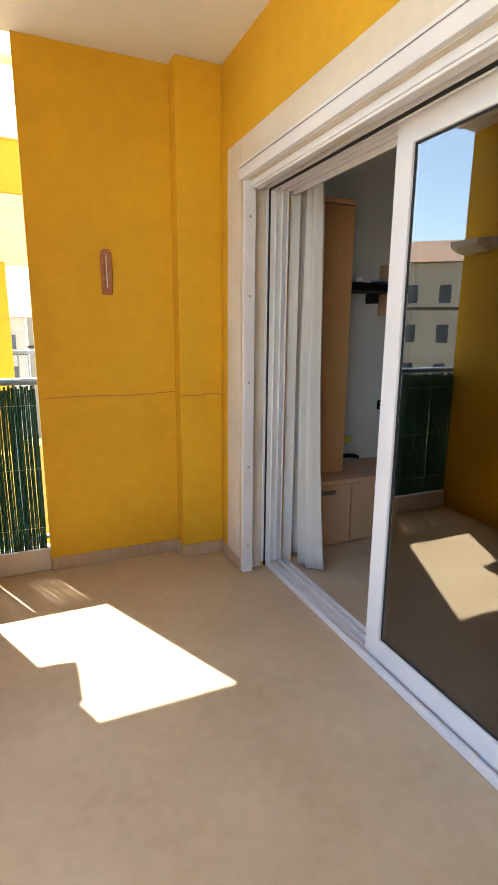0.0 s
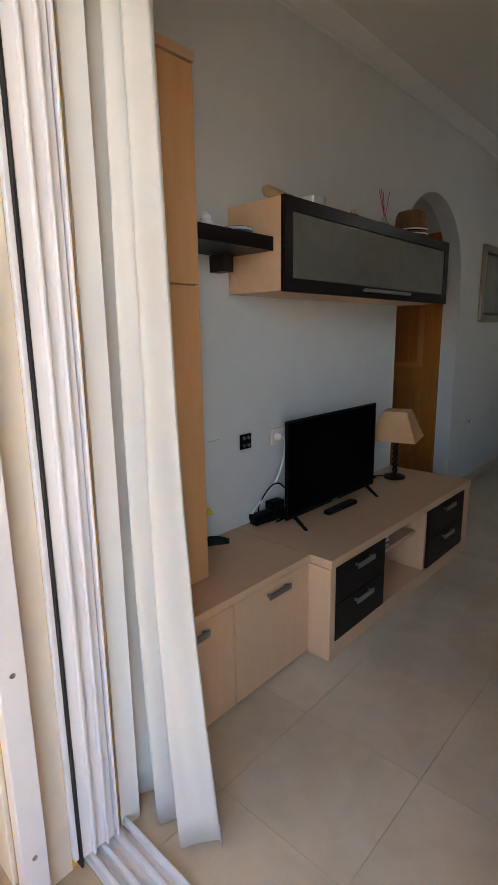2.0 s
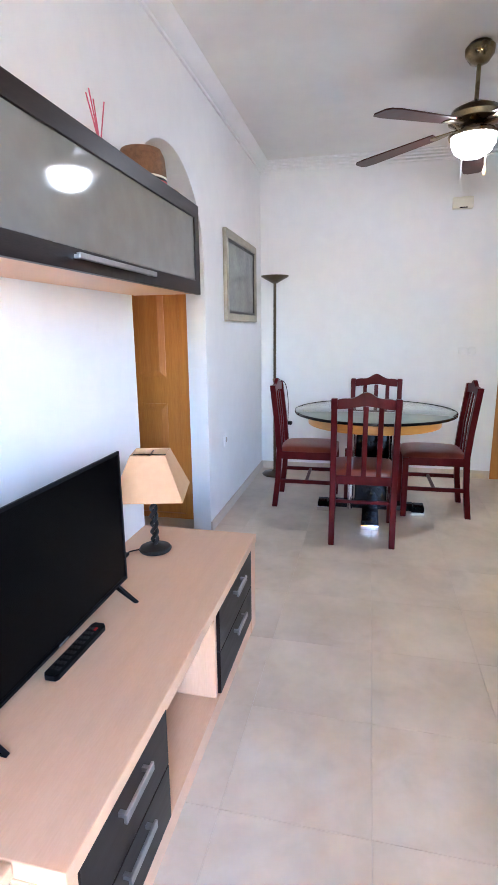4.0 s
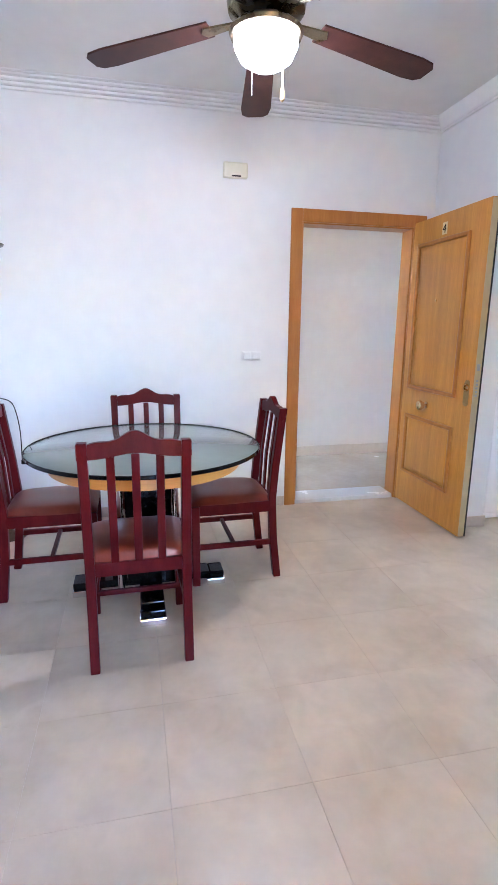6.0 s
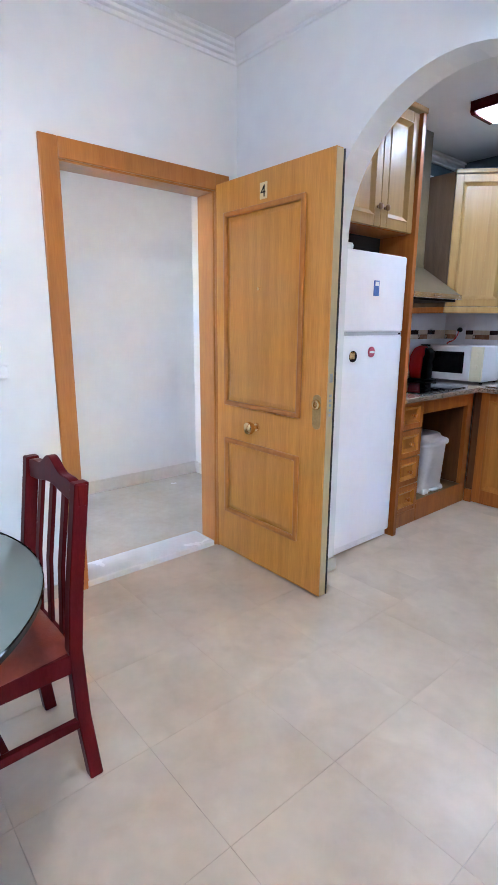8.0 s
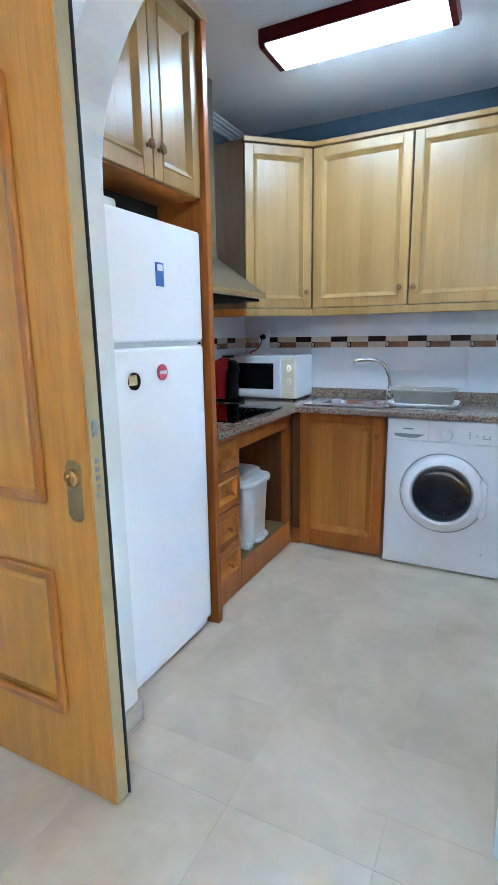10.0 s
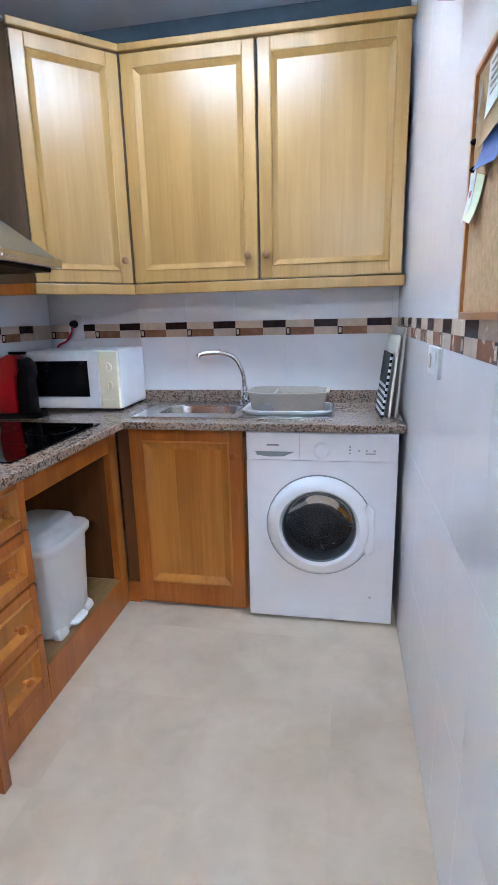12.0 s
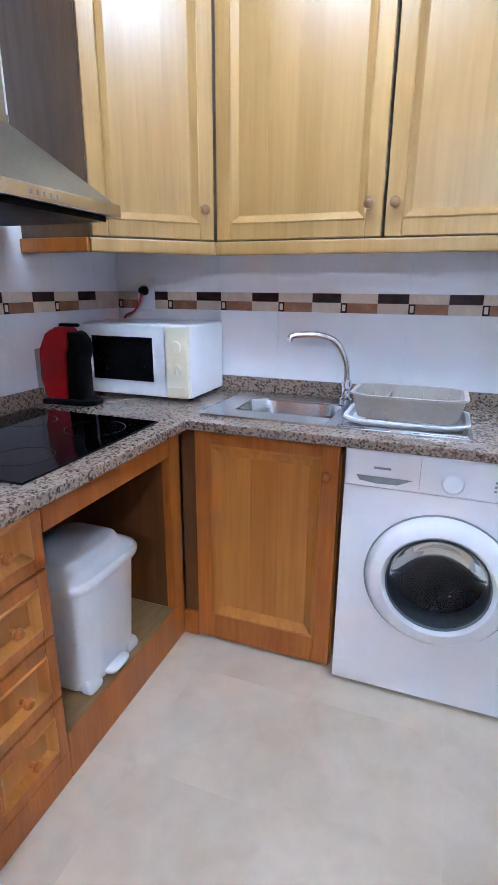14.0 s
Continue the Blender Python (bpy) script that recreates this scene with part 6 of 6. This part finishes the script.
rg = part("door_ring", lathe([(0.150, 0.0), (0.156, 0.03), (0.165, 0.038), (0.195, 0.034), (0.212, 0.018), (0.216, 0.0)], WX, -1.692, WZ, 56, None, turnf), ENAMEL, wm, "white door ring", True)
part("ring_shadow", lathe([(0.216, 0.004), (0.221, 0.004), (0.221, -0.001)], WX, -1.692, WZ, 56, None, turnf), GREYB, wm)
part("inner_ring", lathe([(0.152, 0.030), (0.146, 0.012), (0.140, -0.05), (0.155, -0.07)], WX, -1.692, WZ, 48, None, turnf), surface("grey_rubber", (0.14, 0.17, 0.18), (0.20, 0.24, 0.25), 8, 0.35), wm, "grey rubber ring", True)
part("door_glass", lathe([(0.147, 0.022), (0.138, 0.016), (0.105, -0.028), (0.05, -0.05), (0, -0.054)], WX, -1.692, WZ, 40, None, turnf), DOORGLASS, wm, "dark bowl-shaped door glass", True)
part("drum", lathe([(0.155, -0.065), (0.20, -0.075), (0.20, -0.36), (0.17, -0.40), (0, -0.41)], WX, -1.692, WZ, 40, None, turnf), STEEL, wm, "perforated steel drum", True)
for k in range(3):
    a = 0.5 + 2.094 * k
    part("drum_fin", prism([(WX + 0.20 * math.cos(a - 0.16), WZ + 0.20 * math.sin(a - 0.16)), (WX + 0.145 * math.cos(a), WZ + 0.145 * math.sin(a)), (WX + 0.20 * math.cos(a + 0.16), WZ + 0.20 * math.sin(a + 0.16))], "y", -2.04, -1.79, 0.004), STEEL, wm, "", True)
part("door_latch", prism([(4.41, 0.36), (4.44, 0.33), (4.452, 0.36), (4.435, 0.45), (4.452, 0.545), (4.44, 0.56), (4.412, 0.53)], "y", -1.69, -1.664, 0.005), ENAMEL, wm)
part("screw_cover", lathe([(0, 0), (0.005, 0), (0.005, 0.001), (0, 0.001)], 4.42, -1.692, 0.135, 10, None, pose(0, 0, 0, -90)), PALEGREY, wm)
for x in (4.36, 4.90):
    part("foot", lathe([(0, 0), (0.02, 0), (0.02, 0.013), (0, 0.013)], x, -1.74, 0.0, 12), BLACK, wm)

mw = thing("microwave", 5.80, -2.07, ZT, "cream-white microwave oven with a dark window", "microwave oven")
part("casing", box(5.565, 6.03, -2.21, -1.915, ZT + 0.012, 1.172, 0.006), ENAMEL, mw)
part("door", box(5.665, 6.028, -1.914, -1.895, ZT + 0.014, 1.168, 0.004), WHITEPL, mw)
part("window", box(5.715, 5.985, -1.895, -1.8925, ZT + 0.07, 1.125, 0.001), GLOSSBLACK, mw, "black window")
pn = part("control_strip", box(5.568, 5.662, -1.914, -1.894, ZT + 0.014, 1.168, 0.004), MWCREAM, mw, "cream control strip")
for z in (1.095, 1.010):
    part("dial", lathe([(0, 0), (0.022, 0), (0.021, 0.012), (0, 0.014)], 5.615, -1.894, z, 20, None, pose(0, 0, 0, -90)), MWCREAM, pn, "", True)
    part("dial_grip", box(5.612, 5.618, -1.882, -1.876, z - 0.018, z + 0.018, 0.001), MWCREAM, pn)
part("door_button", box(5.58, 5.65, -1.894, -1.890, 0.915, 0.945, 0.002), MWCREAM, pn)
for u, v in ((5.59, -1.95), (6.0, -1.95), (5.59, -2.18), (6.0, -2.18)):
    part("foot", lathe([(0, 0), (0.012, 0), (0.012, 0.013), (0, 0.013)], u, v, ZT, 10), BLACK, mw)
part("flex", pipe(curve([(5.935, -2.190, 1.285), (5.940, -2.182, 1.245), (5.975, -2.19, 1.205), (6.03, -2.20, 1.180), (6.045, -2.205, 1.13)], 28), 0.005, 8), RED, mw, "dark red flex")

cm = thing("coffee_machine", 5.97, -1.73, ZT, "red and black capsule coffee machine", "coffee machine")
turn_cm = pose(5.965, -1.735, ZT, 0, 0, 96)


def cm_part(name, bm, mt, label=""):
    bm.transform(turn_cm)
    return part(name, bm, mt, cm, label, True)


cm_part("base", prism([(-0.052, -0.10), (0.052, -0.10), (0.052, 0.085), (0.03, 0.105), (-0.03, 0.105), (-0.052, 0.085)], "z", 0.001, 0.022, 0.006), BLACK)
red = [(-0.085, 0.022), (-0.105, 0.10), (-0.10, 0.20), (-0.07, 0.26), (-0.02, 0.285), (0.015, 0.275), (0.02, 0.21), (0.005, 0.19), (0.0, 0.022)]
cm_part("body", prism(red, "x", -0.045, 0.045, 0.014), RED, "glossy red body")
blk = [(0.004, 0.022), (0.012, 0.19), (0.024, 0.215), (0.022, 0.268), (0.045, 0.262), (0.068, 0.235), (0.072, 0.19), (0.060, 0.16), (0.060, 0.022)]
cm_part("front_column", prism(blk, "x", -0.048, 0.048, 0.010), BLACK, "black front")
cm_part("lever", box(-0.012, 0.012, -0.03, 0.045, 0.280, 0.292, 0.005), BLACK)
cm_part("water_tank", box(-0.035, 0.035, -0.130, -0.104, 0.024, 0.20, 0.008), CLEARISH)
hb = thing("hob", 5.78, -1.30, ZT, "black glass ceramic hob", "hob")
part("glass", box(5.525, 6.035, -1.595, -1.010, ZT + 0.001, ZT + 0.007, 0.002), GLOSSBLACK, hb)
for u, v, r in ((5.66, -1.45, 0.09), (5.66, -1.16, 0.075), (5.90, -1.45, 0.075), (5.90, -1.16, 0.09)):
    part("ring_mark", lathe([(r - 0.0012, 0), (r, 0.0004), (r + 0.0012, 0)], u, v, ZT + 0.0072, 40), BLACK, hb)
ou = thing("wall_outlet", 5.93, YB, 1.27, "white double outlet with a black plug", "socket")
part("plate", box(5.89, 5.972, YB + 0.002, YB + 0.012, 1.205, 1.335, 0.003), WHITEPL, ou)
part("plug", lathe([(0, 0), (0.02, 0), (0.02, 0.015), (0.012, 0.035), (0, 0.036)], 5.935, YB + 0.012, 1.29, 16, None, pose(0, 0, 0, -90)), BLACK, ou, "black plug", True)

# trays and a book leaning on the tiled wall
lt = thing("tray_set", 4.36, -1.9, ZT, "trays and a striped board leaning on the wall", "trays")
for k, (mt, h, w, lab) in enumerate(((GREYPL, 0.36, 0.30, "taupe tray"), (CREAMPL, 0.33, 0.28, "pale tray"), (BLACK, 0.26, 0.22, "black and white striped board"))):
    bm = box(-0.005, 0.005, -w, 0, 0, h, 0.003)
    bm.transform(pose(4.335 + 0.026 * k, -1.79 - 0.01 * k, ZT + 0.002, 0, -3.5 - 1.5 * k, 3))
    o = part("tray", bm, mt, lt, lab)
    if k == 2:
        for j in range(5):
            bm = box(0.0052, 0.0062, -w + 0.004, -0.004, 0.010 + 0.027 * j, 0.023 + 0.027 * j)
            bm.transform(pose(4.335 + 0.026 * k, -1.79 - 0.01 * k, ZT + 0.002, 0, -3.5 - 1.5 * k, 3))
            part("stripe", bm, PAPER, o)
        for j in range(10):
            bm = box(-0.004, 0.0065, 0.0005, 0.002, 0.010 + 0.025 * j, 0.022 + 0.025 * j)
            bm.transform(pose(4.335 + 0.026 * k, -1.79 - 0.01 * k, ZT + 0.002, 0, -3.5 - 1.5 * k, 3))
            part("stripe", bm, PAPER, o)

# cork board with papers
kb = thing("cork_board", 4.31, -0.58, 1.30, "cork notice board with pinned papers", "notice board")
part("board", box(4.303, 4.316, -0.79, -0.23, 1.297, 1.715, 0.001), CORK, kb)
part("wooden_frame", frame_bars(-0.80, -0.22, 1.287, 1.725, 0.014, "x", 4.303, 4.322, 0.002), OAK_D, kb)
NOTE = surface("pale_yellow_note", (0.74, 0.76, 0.52), (0.80, 0.82, 0.60), 12, 0.8)
for y, z, w, h, tilt, curl, mt, lab in ((-0.62, 1.660, 0.15, 0.085, 4, 0.004, PAPER, "white printed leaflet"), (-0.625, 1.598, 0.148, 0.05, 2, 0.008, PALEWOOD, "brown printed leaflet"), (-0.63, 1.555, 0.145, 0.055, -8, 0.014, BLUE, "dark blue printed leaflet"), (-0.765, 1.510, 0.05, 0.085, 8, 0.012, PAPER, "small white card with a red print"), (-0.715, 1.495, 0.06, 0.075, -16, 0.016, NOTE, "pale yellow note"), (-0.41, 1.62, 0.17, 0.20, 4, 0.012, PAPER, "large white sheet"), (-0.42, 1.48, 0.10, 0.09, -8, 0.018, NOTE, "pale yellow note"), (-0.745, 1.655, 0.018, 0.06, 6, 0.006, GREYPL, "grey tag")):
    bm = bmesh.new()
    v = [[bm.verts.new((0.002 + curl * (j / 6) ** 2, -w / 2 + w * i, h / 2 - h * j / 6)) for i in (0, 1)] for j in range(7)]
    for p, q in zip(v, v[1:]):
        bm.faces.new((p[0], p[1], q[1], q[0]))
    bm.transform(pose(4.317, y, z, tilt))
    o = part("pinned_paper", bm, mt, kb, lab)
    o.modifiers.new("thick", "SOLIDIFY").thickness = 0.0006
for y, z, w, h in ((-0.77, 1.490, 0.016, 0.018), (-0.762, 1.510, 0.014, 0.012)):
    part("red_print", box(4.322, 4.3235, y - w / 2, y + w / 2, z - h / 2, z + h / 2), PINKRED, kb, "red print")
for k in range(5):
    part("print_line", box(4.3205, 4.3225, -0.672, -0.582 - 0.012 * (k % 2), 1.640 + 0.011 * k, 1.6425 + 0.011 * k), GREYPL, kb)
for y, z in ((-0.56, 1.695), (-0.525, 1.68), (-0.50, 1.58), (-0.52, 1.52), (-0.77, 1.60), (-0.76, 1.552), (-0.42, 1.71), (-0.53, 1.62)):
    part("drawing_pin", lathe([(0, 0), (0.006, 0), (0.005, 0.006), (0.0, 0.009)], 4.319, y, z, 10, None, pose(0, 0, 0, 0, 90)), BLACK, kb)
ck = thing("wall_clock", 4.31, -0.97, 1.94, "round wall clock with a deep black rim and grey face", "clock")
CKY, CKZ = -0.97, 2.11
part("rim", lathe([(0.148, 0.0), (0.165, 0.0), (0.172, 0.025), (0.168, 0.056), (0.158, 0.062), (0.150, 0.052)], 4.303, CKY, CKZ, 48, None, pose(0, 0, 0, 0, 90)), GLOSSBLACK, ck, "deep black rim", True)
part("face", lathe([(0, 0.046), (0.152, 0.046), (0.152, 0), (0, 0)], 4.303, CKY, CKZ, 48, None, pose(0, 0, 0, 0, 90)), surface("grey_dial", (0.30, 0.33, 0.36), (0.38, 0.41, 0.44), 4, 0.12), ck, "pale grey clock face")
for a, r in ((0.6, 0.11), (2.4, 0.075)):
    part("clock_hand", pipe([(4.352, CKY, CKZ), (4.352, CKY + r * math.sin(a), CKZ + r * math.cos(a))], 0.003, 6), BLACK, ck)
for k in range(12):
    a = k * math.pi / 6
    part("hour_mark", lathe([(0, 0), (0.006, 0), (0.006, 0.001), (0, 0.001)], 4.349, CKY + 0.13 * math.sin(a), CKZ + 0.13 * math.cos(a), 8, None, pose(0, 0, 0, 0, 90)), BLACK, ck)
ks = thing("light_switch", 4.303, -1.10, 1.175, "white double socket and switch plate", "light switch")
part("plate", box(4.3025, 4.313, -1.205, -1.045, 1.135, 1.215, 0.003), WHITEPL, ks)
part("rocker", box(4.313, 4.318, -1.118, -1.055, 1.144, 1.206, 0.003), WHITEPL, ks)
part("inlet", lathe([(0, 0), (0.02, 0), (0.02, 0.003), (0, 0.003)], 4.313, -1.165, 1.175, 16, None, pose(0, 0, 0, 0, 90)), GREYPL, ks)

# fluorescent ceiling light
kl = thing("fluorescent_light", 5.045, -1.285, HK, "wood-framed fluorescent ceiling light, switched on", "ceiling light")
LX, RX, NY, SY = 4.65, 5.44, -1.135, -1.435
part("backing", box(LX + 0.03, RX - 0.03, SY + 0.012, NY - 0.012, HK - 0.03, HK - 0.001, 0.003), WHITEPL, kl)
for x in (LX, RX - 0.028):
    part("end_cap", prism([(SY, HK - 0.001), (SY, HK - 0.030), (SY + 0.03, HK - 0.040), (SY + 0.06, HK - 0.072), (NY - 0.02, HK - 0.072), (NY, HK - 0.060), (NY, HK - 0.001)], "x", x, x + 0.028, 0.004), MAHOGANY, kl, "dark wooden end with a waved edge")
part("side_strip", box(LX + 0.028, RX - 0.028, NY - 0.014, NY - 0.002, HK - 0.058, HK - 0.001, 0.002), MAHOGANY, kl)
part("side_strip", box(LX + 0.028, RX - 0.028, SY + 0.002, SY + 0.012, HK - 0.026, HK - 0.001, 0.002), MAHOGANY, kl)
part("diffuser", prism([(SY + 0.014, HK - 0.031), (SY + 0.014, HK - 0.045), (SY + 0.06, HK - 0.070), (NY - 0.06, HK - 0.070), (NY - 0.016, HK - 0.050), (NY - 0.016, HK - 0.031)], "x", LX + 0.029, RX - 0.029), TUBE, kl, "lit acrylic diffuser")
bm = bmesh.new()
for k in range(4):
    box(6.064 - 0.015 * k, 6.085, YB, -0.75, HK - 0.016 * (4 - k), HK - 0.016 * (3 - k) - 0.003, 0.003, bm)
structure("trim_kitchen_cornice", bm, PLASTER, "white stepped kitchen cornice")

# ---- tiles, piece by piece ----
pieces = {}


def piece(name, w, h, t, axis, material, parent, centre, soft=0.0003):
    """A tile of w by h, t thick, on the plane across the axis; alike tiles share one mesh."""
    key = (name, round(w, 4), round(h, 4), t, axis, material.name)
    if key not in pieces:
        a, b, c = w / 2, h / 2, t / 2
        bm = {"x": lambda: box(-c, c, -a, a, -b, b, 0.0004, None, 1), "y": lambda: box(-a, a, -c, c, -b, b, 0.0006, None, 1), "z": lambda: box(-a, a, -b, b, -c, c, soft, None, 1)}[axis]()
        me = bpy.data.meshes.new(name)
        bm.to_mesh(me)
        bm.free()
        me.materials.append(material)
        pieces[key] = me
    ob = new(name, pieces[key])
    ob.location = centre
    ob.parent = parent
    return ob


def cuts(lo, hi, start, step):
    """Spans of a row of tiles from lo to hi, with a joint at start."""
    first = start - step * math.ceil((start - lo) / step)
    out = []
    k = first
    while k < hi:
        a, b = max(lo, k), min(hi, k + step)
        if b - a > 0.01:
            out.append((a, b))
        k += step
    return out


STEP, JOINT = 0.415, 0.0009
room = bpy.data.objects["floor_room"]
for a, b in cuts(0.99, XE + 0.10, 4.15, STEP):
    for c, d in cuts(YA - 0.15, 3.22, 1.75, STEP):
        piece("floor_tile", b - a - JOINT, d - c - JOINT, 0.012, "z", FLOOR, room, ((a + b) / 2, (c + d) / 2, -0.006))
for a, b in cuts(4.29, 6.085, 4.15, STEP):
    for c, d in cuts(YB, YA - 0.15, 1.75, STEP):
        piece("floor_tile", b - a - 0.0002, d - c - 0.0002, 0.012, "z", FLOOR, room, ((a + b) / 2, (c + d) / 2, -0.006), 0.0)
terrace = bpy.data.objects["floor_terrace"]
for a, b in cuts(-1.1, 0.866, 0.45, STEP):
    for c, d in cuts(-2.6, 3.12, 1.75, STEP):
        piece("floor_tile", b - a - 0.0001, d - c - 0.0001, 0.012, "z", TERRA, terrace, ((a + b) / 2, (c + d) / 2, -0.006), 0.0)


def tiled(wall, axis, face, lo, hi, start, top):
    """Glazed wall tiles with the mosaic border on one kitchen wall."""
    ob = bpy.data.objects[wall]

    def put(name, u0, u1, z0, z1, mt, gap=0.0003, t=0.006, proud=0.0):
        w = face + proud
        c = (w, (u0 + u1) / 2, (z0 + z1) / 2) if axis == "x" else ((u0 + u1) / 2, w, (z0 + z1) / 2)
        piece(name, u1 - u0 - gap, z1 - z0 - gap, t, axis, mt, ob, c)

    rows = [(0.0, 0.405), (0.405, 0.81), (0.81, 1.215), (1.287, 1.692), (1.692, 2.097), (2.097, 2.44)]
    for a, b in cuts(lo, hi, start, 0.25):
        for z0, z1 in rows:
            put("wall_tile", a, b, z0, z1, TILEW)
    for a, b in cuts(lo, hi, start, 0.25):
        if b - a < 0.2:
            put("border_tile", a, b, 1.215, 1.287, T_BEIGE)
            continue
        put("border_tile", a, a + 0.112, 1.252, 1.287, T_DARK)
        put("border_tile", a + 0.112, a + 0.226, 1.252, 1.287, T_BEIGE)
        put("border_tile", a, a + 0.112, 1.215, 1.252, T_BEIGE)
        put("border_tile", a + 0.112, a + 0.226, 1.215, 1.252, T_BROWN)
        put("border_tile", a + 0.226, a + 0.25, 1.252, 1.287, T_BEIGE)
        put("border_tile", a + 0.226, a + 0.25, 1.215, 1.252, T_DARK)
        put("border_inset", a + 0.2315, a + 0.2445, 1.222, 1.246, T_BEIGE, 0.0, 0.006, 0.0012 if axis == "y" or face < 5 else -0.0012)


tiled("wall_kitchen_south", "y", YB - 0.003, 4.30, 6.083, 5.33, HK)
tiled("wall_kitchen_west", "x", 4.2995, YB, YK, -2.07, HK)
tiled("wall_kitchen_east", "x", 6.0855, YB, YK, -2.07, HK)

# strip above the tiles, its dark blue-grey painted in for soft shade
STRIPSHADE = surface("blue_grey_painted_shade", (0.055, 0.082, 0.105), (0.085, 0.115, 0.14), 2, 0.8)
bm = bmesh.new()
box(4.304, 6.08, YB - 0.006, YB + 0.001, 2.442, HK, 0, bm)
box(6.082, 6.088, YB, YK, 2.442, HK, 0, bm)
structure("trim_painted_strip", bm, STRIPSHADE, "blue-grey strip painted as the shade under the kitchen ceiling")
